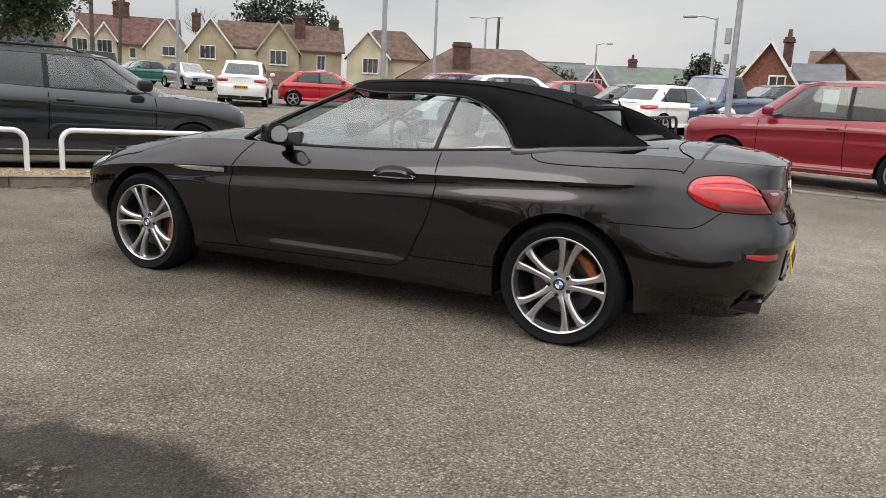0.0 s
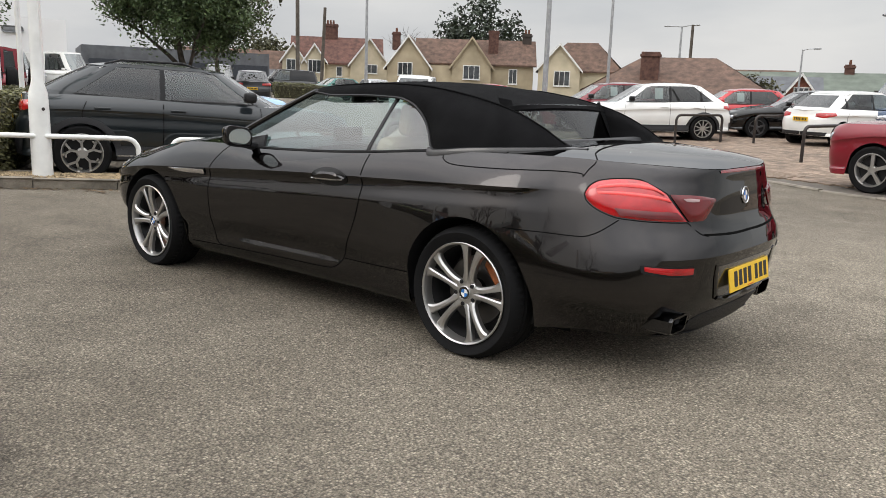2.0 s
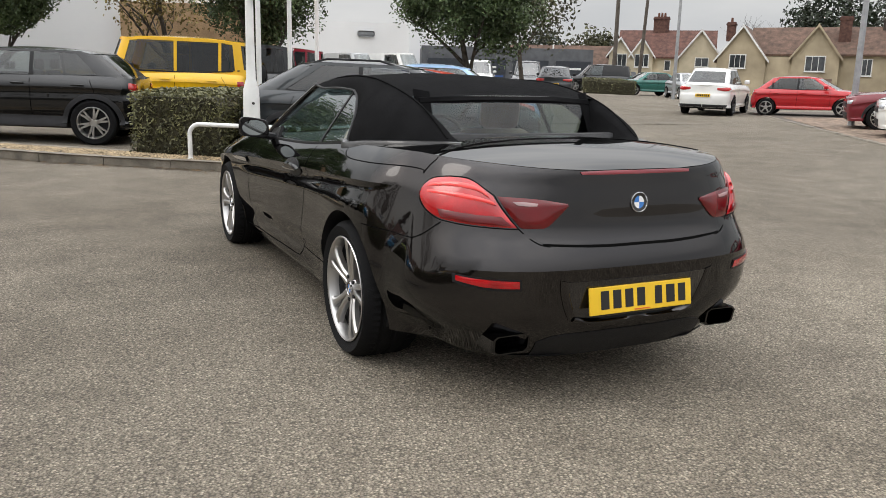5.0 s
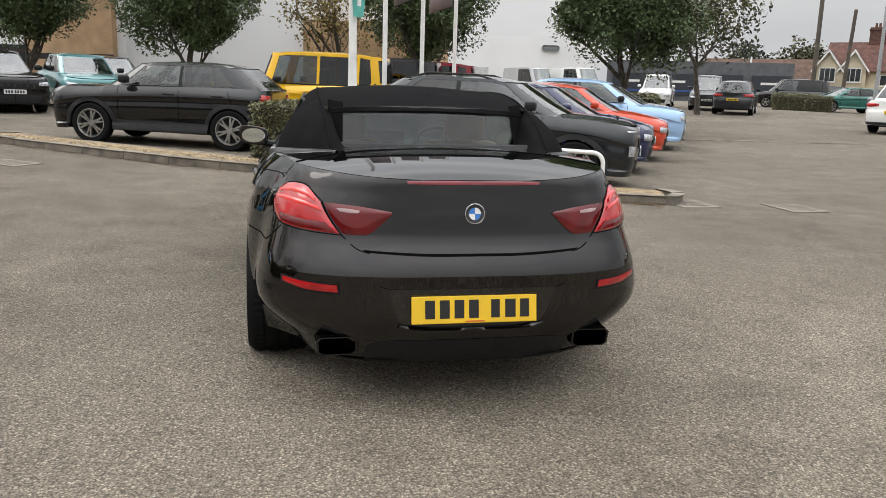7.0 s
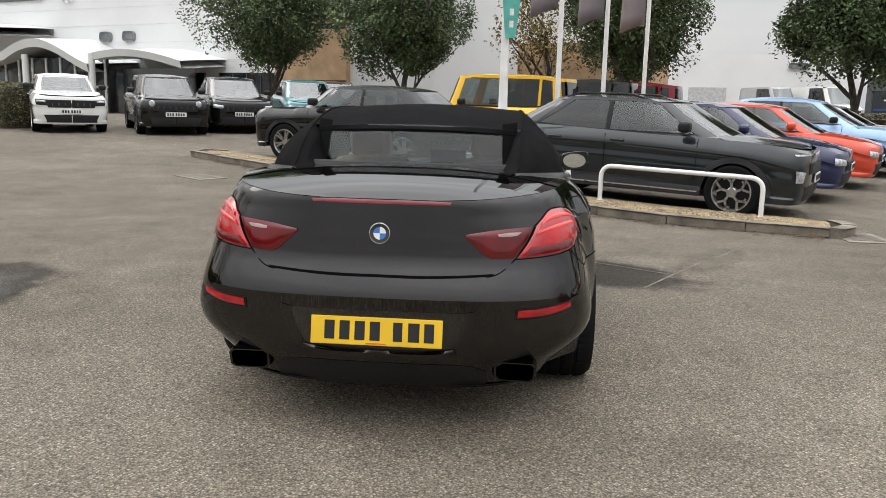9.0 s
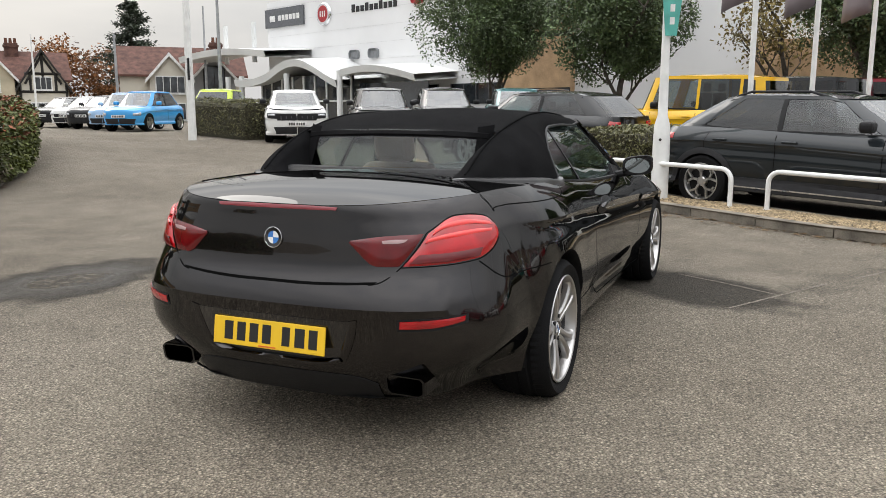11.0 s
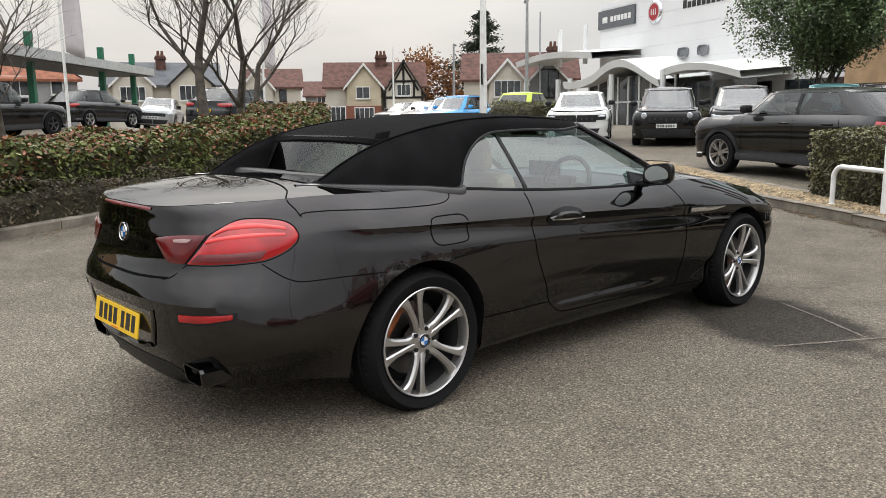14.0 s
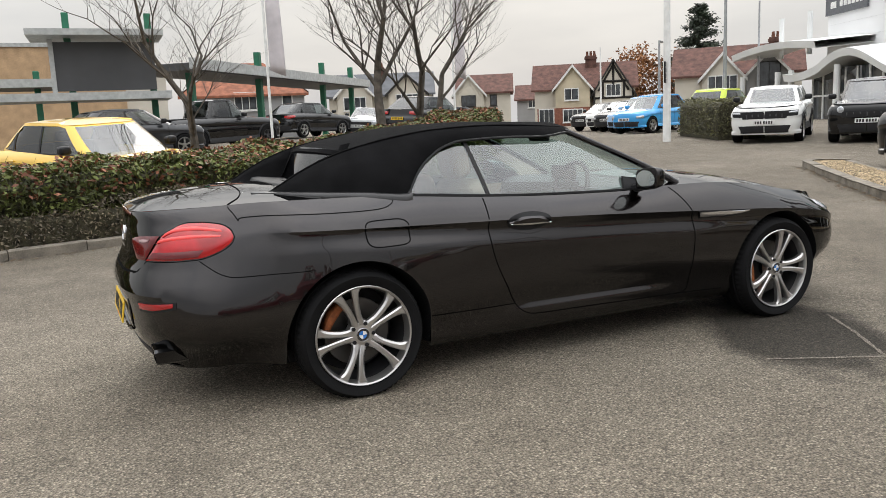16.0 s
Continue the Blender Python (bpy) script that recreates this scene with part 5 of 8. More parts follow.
    # lamps, grille, plates
    zn = nose_z
    for sd in (-1, 1):
        if kind in ("jeep", "square"):
            lampv, lampf = lathe([(0, 0.03), (0.07, 0.025), (0.085, 0.0)], 18, "z")
            part("headlamp", mesh_of("headlamp", lampv, lampf, LENS_WHITE), None, root, m=pose(F + 0.035, sd * 0.58, nose_z - 0.12, 0, -90, 0))
        elif kind == "crossover":
            sheet("headlamp", *skin.patch([("nose", hw - 0.09, zn - 0.25), ("nose", hw * 0.74, zn - 0.27)], [("nose", hw - 0.10, zn - 0.40), ("nose", hw * 0.78, zn - 0.40)], 0.006, sd, 10, 4, 0.01), LENS_WHITE, root)
            sheet("running_light", *skin.patch([("nose", hw - 0.11, zn - 0.055), ("nose", 0.01, zn - 0.05)], [("nose", hw - 0.11, zn - 0.075), ("nose", 0.01, zn - 0.07)], 0.006, sd, 14, 2), LENS_WHITE, root)
        elif kind == "boxy":
            sheet("front_mask", *skin.patch([("nose", hw - 0.09, zn - 0.10), ("nose", 0.01, zn - 0.11)], [("nose", hw - 0.10, zn - 0.24), ("nose", 0.01, zn - 0.26)], 0.005, sd, 12, 3), BLACK_PLASTIC, root)
            sheet("headlamp", *skin.patch([("nose", hw - 0.11, zn - 0.12), ("nose", hw * 0.66, zn - 0.13)], [("nose", hw - 0.11, zn - 0.17), ("nose", hw * 0.66, zn - 0.17)], 0.012, sd, 10, 4, 0.008), LENS_WHITE, root)
        else:
            sheet("headlamp", *skin.patch([("nose", hw - 0.10, zn - 0.10), ("nose", hw * 0.62, zn - 0.13)], [("nose", hw - 0.10, zn - 0.21), ("nose", hw * 0.62, zn - 0.21)], 0.006, sd, 10, 4, 0.01), LENS_WHITE, root)
        zt = belt - 0.06
        if kind in ("jeep", "pickup", "van", "small_van"):
            sheet("tail_lamp", *skin.patch([("tail", hw - 0.05, zt - 0.05), ("tail", hw - 0.17, zt - 0.05)], [("tail", hw - 0.05, zt - 0.33), ("tail", hw - 0.17, zt - 0.33)], 0.008, sd, 6, 5, 0.01), LENS_RED, root)
        else:
            wrap = B - (0.16 if kind == "boxy" else 0.33)
            sheet("tail_lamp", *skin.patch([("x", wrap, zt), ("tail", hw * 0.80, zt), ("tail", hw * 0.50, zt - 0.02)], [("x", wrap, zt - 0.07), ("tail", hw * 0.80, zt - 0.13), ("tail", hw * 0.50, zt - 0.10)], 0.006, sd, 14, 4, 0.01), LENS_RED, root)
        # mirrors, door joints and handles
        part("door_mirror", box_bm(0.16, 0.19, 0.14, xa + 0.46, sd * (hw + 0.03), belt + 0.035, 0.05, 3), color if not clad else (trim or BLACK_PLASTIC), root)
        mid = (xa + xd) / 2 - 0.05
        for xs_ in (xa + 0.30, mid, mid + 0.95):
            if kind in ("van", "pickup") and xs_ > mid + 0.5:
                continue
            if xs_ > rx - R + 0.05:
                sheet("shut_line", *skin.ribbon([("x", xs_ - 0.05, belt - 0.04), ("x", xs_ - 0.02, belt * 0.72), ("x", rx - R - 0.12, 0.45)], 0.010, 0.002, sd, 6), GAP, root)
            else:
                sheet("shut_line", *skin.ribbon([("x", xs_, belt - 0.04), ("x", xs_, 0.6), ("x", xs_ + 0.02, 0.36)], 0.010, 0.002, sd, 6), GAP, root)
        for xs_ in (mid - 0.18, mid + 0.72):
            part("door_handle", box_bm(0.19, 0.035, 0.028, xs_, sd * (skin.side(xs_, belt - 0.12) + 0.012), belt - 0.13, 0.01), color, root)
        if kind in ("crossover", "tall_suv"):
            sheet("sill_strip", *skin.patch([("x", rx - R - 0.06, 0.335), ("x", fx + R + 0.08, 0.325)], [("x", rx - R - 0.06, 0.318), ("x", fx + R + 0.08, 0.308)], 0.016, sd, 12, 2), CHROME, root, "bright sill strip")
        if clad:
            zc = 0.44 if kind != "jeep" else 0.40
            sheet("sill_cladding", *skin.patch([("x", rx - R - 0.05, zc), ("x", fx + R + 0.05, zc)], [("x", rx - R - 0.05, 0.28), ("x", fx + R + 0.05, 0.27)], 0.010, sd, 12, 3), CLADDING, root)
            for wx in (fx, rx):
                v = []
                for k in range(25):
                    a = math.pi * k / 24
                    for rr_, o in ((R + 0.044, -0.03), (R + 0.044, 0.016), (R + 0.085, 0.018), (R + 0.118, 0.012), (R + 0.122, -0.01)):
                        px, pz = wx + rr_ * math.cos(a), R + rr_ * math.sin(a) - 0.02
                        px = min(max(px, F + 0.12), B - 0.12)
                        yy = skin.at(skin.s_of("x", px, max(pz, 0.25)), max(pz, 0.25)).y
                        v.append((px, sd * (yy + o), pz))
                sheet("arch_cladding", v, grid_faces(25, 5, sd < 0), CLADDING, root)
        v = []
        for wx in (fx, rx):
            for k in range(17):
                a = math.pi * k / 16
                v += [(wx + (R + 0.044) * math.cos(a), sd * (hw - 0.04), R + (R + 0.044) * math.sin(a)), (wx + (R + 0.044) * math.cos(a), sd * 0.35, R + (R + 0.044) * math.sin(a))]
        sheet("wheel_housing", v, grid_faces(17, 2) + [tuple(i + 34 for i in f) for f in grid_faces(17, 2)], BLACK_PLASTIC, root)
        for wx in (fx, rx):
            simple_wheel(root, pose(wx, sd * (hw - 0.115), R, 0, 0, 0 if sd < 0 else 180), R, 0.215, rims, bright)
    gz0, gz1 = (zn - 0.16, zn - 0.30) if kind != "jeep" else (1.0, 0.72)
    gw = hw * 0.60
    if sharp > 3.2:
        gr = sheet("grille", *join(*[skin.patch([("nose", gw, gz0), ("nose", 0.01, gz0)], [("nose", gw, gz1), ("nose", 0.01, gz1)], 0.008, sd, 6, 3) for sd in (1, -1)]), BLACK_PLASTIC, root)
        for k in range(7):
            part("slot", box_bm(0.02, 0.03, abs(gz0 - gz1) * 0.7, F + 0.005, (k - 3) * gw * 0.27, gz1 + 0.02, 0.004), material("slot_grey", (0.08, 0.08, 0.085), rough=0.3, metal=0.6), gr)
    sheet("lower_intake", *join(*[skin.patch([("nose", hw * 0.72, 0.47), ("nose", 0.01, 0.47)], [("nose", hw * 0.66, 0.28), ("nose", 0.01, 0.28)], 0.006, sd, 8, 3) for sd in (1, -1)]), CLADDING, root)
    sheet("rear_lower_bumper", *join(*[skin.patch([("tail", hw * 0.9, 0.52 if clad else 0.40), ("tail", 0.01, 0.52 if clad else 0.40)], [("tail", hw * 0.86, 0.31), ("tail", 0.01, 0.31)], 0.008, sd, 8, 3) for sd in (1, -1)]), CLADDING, root)
    pf = part("number_plate", box_bm(0.015, 0.52, 0.11, F - 0.022, 0, 0.50, 0.003), PLATE_WHITE, root)
    pr = part("number_plate", box_bm(0.015, 0.52, 0.11, B + 0.012, 0, 0.66, 0.003), PLATE_YELLOW, root)
    for k in range(7):
        part("dark_bar", box_bm(0.004, 0.04, 0.07, F - 0.031, (k - 3) * 0.062 + (0.02 if k > 3 else 0), 0.52), INK, pf)
        part("dark_bar", box_bm(0.004, 0.04, 0.07, B + 0.021, (k - 3) * 0.062 + (0.02 if k > 3 else 0), 0.68), INK, pr)
    part("underbody", box_bm(L - 0.5, W - 0.45, 0.12, 0, 0, 0.24), BLACK_PLASTIC, root)
    if kind == "pickup":
        part("load_bed_cover", box_bm(B - xd - 0.12, W - 0.26, 0.06, (B + xd) / 2, 0, belt + 0.01, 0.02), BLACK_PLASTIC, root)
    if spare:
        t = lathe([(0.12, -0.10), (0.30, -0.12), (0.37, -0.06), (0.38, 0.0), (0.37, 0.10), (0.1, 0.10)], 28)
        part("spare_wheel", mesh_of("spare_wheel", *t, RUBBER), None, root, m=pose(B + 0.12, 0, 0.98, 0, 0, 90))
    if rack:
        for sd in (-1, 1):
            sheet("roof_bar", *tube([Vector((xb + 0.3, sd * (yr - 0.03), H - 0.05)), Vector((xb + 0.5, sd * (yr - 0.03), H + 0.005)), Vector((xc - 0.4, sd * (yr - 0.03), H)), Vector((xc - 0.2, sd * (yr - 0.03), H - 0.06))], 0.016, 6), BLACK_PLASTIC, root)
    return root


PAINTS = {k: paint(k, c, mt if mt > 0.6 else 0.25 * mt) for k, c, mt in (
    ("teal_grey", (0.010, 0.0135, 0.016), 0.4), ("black", (0.003, 0.003, 0.0035), 0.2), ("white", (0.74, 0.74, 0.72), 0.0), ("red", (0.20, 0.008, 0.018), 0.35),
    ("navy", (0.012, 0.017, 0.06), 0.4), ("orange_red", (0.55, 0.055, 0.02), 0.2), ("pale_blue", (0.34, 0.52, 0.76), 0.2), ("yellow", (0.80, 0.46, 0.01), 0.0),
    ("silver", (0.45, 0.46, 0.47), 0.7), ("maroon", (0.16, 0.012, 0.02), 0.4), ("teal", (0.10, 0.26, 0.27), 0.4), ("sky_blue", (0.05, 0.32, 0.68), 0.2), ("lime", (0.52, 0.66, 0.03), 0.0),
    ("dark_grey", (0.022, 0.023, 0.025), 0.5), ("amber", (0.80, 0.50, 0.06), 0.1), ("blue", (0.03, 0.06, 0.12), 0.4), ("green", (0.02, 0.12, 0.10), 0.4), ("bright_red", (0.42, 0.01, 0.015), 0.2))}


# ---- ground ----
def asphalt(name, base, light, stones=1.0, rough=0.85, spec=0.25, paled=None, stains=()):
    m = bpy.data.materials.new(name)
    m.use_nodes = True
    n, l = m.node_tree.nodes, m.node_tree.links
    b = n["Principled BSDF"]
    co = n.new("ShaderNodeTexCoord")

    def tex(kind, scale, **kw):
        t = n.new(kind)
        t.inputs["Scale"].default_value = scale
        for k, v in kw.items():
            t.inputs[k].default_value = v
        l.new(co.outputs["Object"], t.inputs["Vector"])
        return t
    stain = tex("ShaderNodeTexNoise", 0.32, Detail=5.0, Roughness=0.55)
    blot = tex("ShaderNodeTexNoise", 2.6, Detail=4.0)
    chips = tex("ShaderNodeTexVoronoi", 105.0)
    grit = tex("ShaderNodeTexNoise", 170.0, Detail=3.0, Roughness=0.75)
    r = n.new("ShaderNodeValToRGB")
    r.color_ramp.elements[0].position, r.color_ramp.elements[0].color = 0.36, (*base, 1)
    r.color_ramp.elements[1].position, r.color_ramp.elements[1].color = 0.62, (*light, 1)
    l.new(stain.outputs[0], r.inputs[0])
    mix = n.new("ShaderNodeMix")
    mix.data_type, mix.blend_type = "RGBA", "OVERLAY"
    mix.inputs[0].default_value = 0.35
    l.new(r.outputs[0], mix.inputs[6])
    l.new(blot.outputs[0], mix.inputs[7])
    cr = n.new("ShaderNodeMapRange")
    cr.inputs["From Min"].default_value, cr.inputs["From Max"].default_value = 0.30, 0.70
    cr.inputs["To Min"].default_value, cr.inputs["To Max"].default_value = 0.70, 1.30
    l.new(grit.outputs[0], cr.inputs[0])
    cell = n.new("ShaderNodeSeparateColor")
    l.new(chips.outputs["Color"], cell.inputs[0])
    cm = n.new("ShaderNodeMath")
    cm.operation, cm.inputs[1].default_value = "POWER", 5.0
    l.new(cell.outputs[0], cm.inputs[0])
    cv = n.new("ShaderNodeMapRange")
    cv.inputs["To Min"].default_value, cv.inputs["To Max"].default_value = 1 - 0.14 * stones, 1 + 0.80 * stones
    l.new(cm.outputs[0], cv.inputs[0])
    pit = n.new("ShaderNodeMapRange")
    pit.inputs["From Min"].default_value, pit.inputs["From Max"].default_value = 0.30, 0.80
    pit.inputs["To Min"].default_value, pit.inputs["To Max"].default_value = 1.16, 0.45
    l.new(chips.outputs["Distance"], pit.inputs[0])
    cut = n.new("ShaderNodeMath")
    cut.operation = "MULTIPLY"
    l.new(cv.outputs[0], cut.inputs[0])
    l.new(pit.outputs[0], cut.inputs[1])
    cv = cut
    mul = n.new("ShaderNodeMath")
    mul.operation = "MULTIPLY"
    l.new(cr.outputs[0], mul.inputs[0])
    l.new(cv.outputs[0], mul.inputs[1])
    if paled:
        # a paler stretch of the yard with a ragged outline
        (cx, cy), r0, r1, gain = paled
        far_ = n.new("ShaderNodeVectorMath")
        far_.operation = "DISTANCE"
        far_.inputs[1].default_value = (cx, cy, 0)
        l.new(co.outputs["Object"], far_.inputs[0])
        rag = n.new("ShaderNodeMath")
        rag.operation, rag.inputs[1].default_value = "MULTIPLY_ADD", 2.4
        l.new(blot.outputs[0], rag.inputs[0])
        l.new(far_.outputs["Value"], rag.inputs[2])
        pale = n.new("ShaderNodeMapRange")
        pale.interpolation_type = "SMOOTHSTEP"
        pale.inputs["From Min"].default_value, pale.inputs["From Max"].default_value = r0 + 1.2, r1 + 1.2
        pale.inputs["To Min"].default_value, pale.inputs["To Max"].default_value = gain, 1.0
        l.new(rag.outputs[0], pale.inputs[0])
        both_ = n.new("ShaderNodeMath")
        both_.operation = "MULTIPLY"
        l.new(mul.outputs[0], both_.inputs[0])
        l.new(pale.outputs[0], both_.inputs[1])
        mul = both_
    rough_out = None
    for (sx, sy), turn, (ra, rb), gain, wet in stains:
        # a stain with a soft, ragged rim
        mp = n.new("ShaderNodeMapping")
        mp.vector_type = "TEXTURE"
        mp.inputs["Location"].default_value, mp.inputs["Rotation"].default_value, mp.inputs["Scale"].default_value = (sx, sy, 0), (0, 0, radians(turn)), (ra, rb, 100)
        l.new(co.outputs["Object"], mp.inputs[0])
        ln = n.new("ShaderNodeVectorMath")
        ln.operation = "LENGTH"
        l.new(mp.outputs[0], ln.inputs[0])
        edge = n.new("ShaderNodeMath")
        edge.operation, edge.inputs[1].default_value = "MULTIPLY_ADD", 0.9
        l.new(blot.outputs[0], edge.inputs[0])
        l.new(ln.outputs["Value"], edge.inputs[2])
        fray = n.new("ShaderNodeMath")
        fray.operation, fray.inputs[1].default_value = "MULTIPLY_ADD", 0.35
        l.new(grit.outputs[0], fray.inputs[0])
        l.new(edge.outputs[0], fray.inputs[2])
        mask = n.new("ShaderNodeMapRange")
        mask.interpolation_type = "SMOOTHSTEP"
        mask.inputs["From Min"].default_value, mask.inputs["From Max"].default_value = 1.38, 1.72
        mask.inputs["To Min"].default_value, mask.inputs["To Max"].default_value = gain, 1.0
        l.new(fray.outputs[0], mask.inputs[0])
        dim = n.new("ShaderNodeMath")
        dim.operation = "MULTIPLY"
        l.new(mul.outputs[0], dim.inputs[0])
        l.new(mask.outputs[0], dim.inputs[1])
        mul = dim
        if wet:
            # pale specks in the colour stand in for glints on the wet film
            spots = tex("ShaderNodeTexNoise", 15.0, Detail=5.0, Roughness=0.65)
            glint = n.new("ShaderNodeMapRange")
            glint.inputs["From Min"].default_value, glint.inputs["From Max"].default_value = 0.52, 0.60
            l.new(spots.outputs[0], glint.inputs[0])
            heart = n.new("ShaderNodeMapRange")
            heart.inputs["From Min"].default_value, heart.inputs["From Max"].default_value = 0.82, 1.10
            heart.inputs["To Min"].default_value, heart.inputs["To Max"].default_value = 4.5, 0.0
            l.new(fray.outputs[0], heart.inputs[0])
            glint_gain = n.new("ShaderNodeMath")
            glint_gain.operation, glint_gain.inputs[2].default_value = "MULTIPLY_ADD", 1.0
            l.new(glint.outputs[0], glint_gain.inputs[0])
            l.new(heart.outputs[0], glint_gain.inputs[1])
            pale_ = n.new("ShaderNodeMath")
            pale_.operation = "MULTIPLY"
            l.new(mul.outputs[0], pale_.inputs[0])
            l.new(glint_gain.outputs[0], pale_.inputs[1])
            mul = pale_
            film = n.new("ShaderNodeMapRange")
            film.inputs["From Min"].default_value, film.inputs["From Max"].default_value = 0.85, 1.45
            film.inputs["To Min"].default_value, film.inputs["To Max"].default_value = 0.10, rough
            l.new(fray.outputs[0], film.inputs[0])
            rough_out = film.outputs[0]
    out = n.new("ShaderNodeVectorMath")
    out.operation = "SCALE"
    l.new(mix.outputs[2], out.inputs[0])
    l.new(mul.outputs[0], out.inputs["Scale"])
    l.new(out.outputs[0], b.inputs["Base Color"])
    b.inputs["Specular IOR Level"].default_value = spec
    b.inputs["Roughness"].default_value = rough
    if rough_out:
        l.new(rough_out, b.inputs["Roughness"])
    bump = n.new("ShaderNodeBump")
    bump.inputs["Strength"].default_value, bump.inputs["Distance"].default_value = 1.0, 0.012
    add = n.new("ShaderNodeMath")
    l.new(chips.outputs["Distance"], add.inputs[0])
    l.new(grit.outputs[0], add.inputs[1])
    l.new(add.outputs[0], bump.inputs["Height"])
    l.new(bump.outputs[0], b.inputs["Normal"])
    return m


ASPHALT = asphalt("worn_asphalt", (0.180, 0.154, 0.119), (0.234, 0.204, 0.161), paled=((2.0, 1.6), 1.8, 5.0, 1.40),
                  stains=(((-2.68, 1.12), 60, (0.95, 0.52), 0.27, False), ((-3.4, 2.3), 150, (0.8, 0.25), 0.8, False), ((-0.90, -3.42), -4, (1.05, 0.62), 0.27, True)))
CONCRETE = material("kerb_concrete", (0.205, 0.18, 0.145), rough=0.9, var=0.25, scale=4, bump=0.5, bscale=70, fine=0.5)
SOIL = material("soil", (0.06, 0.045, 0.032), rough=1.0, var=0.3, scale=8, bump=0.6, bscale=50)
PAPER = material("white_paper", (0.72, 0.78, 0.77), rough=0.6, var=0.05)
PEBBLE = material("pale_pebbles", (0.30, 0.225, 0.13), rough=0.8, var=0.2, island=0.55)
WHITE_PAINT = material("white_gloss_paint", (0.76, 0.76, 0.74), rough=0.35, var=0.06, scale=5, bump=0.05)
DARK_METAL = material("brown_black_steel", (0.035, 0.028, 0.025), rough=0.45, metal=0.3)
GALV = material("galvanised_steel", (0.36, 0.37, 0.38), rough=0.5, metal=0.5, var=0.1)

xs = sorted(set([-420, -260, -160, -110, -80, -60] + list(range(-50, -12, 2)) + [k / 2 for k in range(-24, 17)] + list(range(10, 31, 2)) + [40, 60, 100, 180, 300]))
ys = sorted(set([-320, -200, -130, -90, -70] + list(range(-56, -12, 2)) + [k / 2 for k in range(-24, 25)] + list(range(14, 61, 2)) + [7, 27] + [75, 100, 140, 200, 320]))
v = [(x, y, rise(x, y)) for x in xs for y in ys]
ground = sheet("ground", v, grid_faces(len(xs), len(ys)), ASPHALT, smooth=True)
tagged(ground, "worn grey-brown asphalt yard with faint stains", "ground", kind="structure")


def strip(pts, z0, z1, width, bevel=0.02):
    """A kerb of the given width along pts, its top at z1 over the ground."""
    v = []
    P = [Vector((p[0], p[1], 0)) for p in pts]
    for i, p in enumerate(P):
        t = (P[min(i + 1, len(P) - 1)] - P[max(i - 1, 0)]).normalized()
        c = Vector((-t.y, t.x, 0)) * width
        g = rise(p.x, p.y)
        for o, z in ((0, z0), (0.0, z1 - bevel), (bevel / width, z1), (1 - bevel / width, z1), (1, z1 - bevel), (1, z0)):
            q = p + c * o
            v.append((q.x, q.y, g + z))
    n = len(P)
    return v, grid_faces(n, 6, True) + [(0, 1, 2, 3, 4, 5)[::-1], tuple((n - 1) * 6 + k for k in range(6))]


def smooth_line(pts, step=0.9, gap=0.012):
    """Cut a polyline into kerb stones; returns pairs of ends with their direction kept."""
    P = [Vector(p) for p in pts]
    fine = []
    for i in range(len(P) - 1):
        a, b, c, d = P[max(i - 1, 0)], P[i], P[i + 1], P[min(i + 2, len(P) - 1)]
        for k in range(12):
            t = k / 12
            fine.append(0.5 * ((2 * b) + (c - a) * t + (2 * a - 5 * b + 4 * c - d) * t * t + (3 * b - a - 3 * c + d) * t ** 3))
    fine.append(P[-1])
    d = [0]
    for a, b in zip(fine, fine[1:]):
        d.append(d[-1] + (b - a).length)

    def at(s):
        s = min(max(s, 0), d[-1])
        i = max(j for j in range(len(d) - 1) if d[j] <= s + 1e-9)
        return fine[i].lerp(fine[i + 1], (s - d[i]) / max(d[i + 1] - d[i], 1e-9))
    n = max(1, round(d[-1] / step))
    return [[at(d[-1] * k / n + (gap / 2)), at(d[-1] * (k + 0.5) / n), at(d[-1] * (k + 1) / n - gap / 2)] for k in range(n)]


def kerb(name, pts, width, height, label, step=0.9):
    root = thing(name, pose(0, 0, 0), label, "kerb", kind="structure")
    rnd = random.Random(len(pts) * 7 + 3)
    for seg in smooth_line(pts, step):
        h = height + rnd.uniform(-0.008, 0.008)
        sheet("kerbstone", *strip([(p.x, p.y) for p in seg], -0.05, h, width), CONCRETE, root, sharp=40)
    return root


# ---- islands, kerbs, posts and hoops ----
FRONT_LINE = [(-5.15, 3.95), (-5.30, 3.6), (-5.65, 2.4), (-6.15, 1.4), (-6.8, 0.3), (-7.45, -0.95), (-8.2, -2.35), (-9.5, -4.1), (-11.0, -6.0)]
BACK_LINE = [(-5.85, 4.15), (-6.15, 3.9), (-6.55, 2.75), (-7.05, 1.75), (-7.65, 0.75), (-8.3, -0.5), (-9.1, -1.9), (-10.2, -3.55), (-11.6, -5.45)]
kerb("kerb_front", FRONT_LINE, -0.13, 0.115, "weathered concrete kerb along the gravel island")
kerb("kerb_rear", BACK_LINE, 0.12, 0.10, "weathered concrete kerb on the far edge of the gravel island")
kerb("kerb_island_end", [(-5.15, 3.95), (-5.45, 4.2), (-5.85, 4.15)], -0.13, 0.115, "rounded concrete kerb end of the island", 0.5)
kerb("kerb_island_far_end", [(-11.0, -6.0), (-11.45, -6.0), (-11.6, -5.45)], -0.13, 0.115, "concrete kerb end of the island", 0.5)
v = []
for (x0, y0), (x1, y1) in zip(FRONT_LINE, BACK_LINE):
    v += [(x0, y0, rise(x0, y0) + 0.08), ((x0 + x1) / 2, (y0 + y1) / 2, rise((x0 + x1) / 2, (y0 + y1) / 2) + 0.105), (x1, y1, rise(x1, y1) + 0.08)]
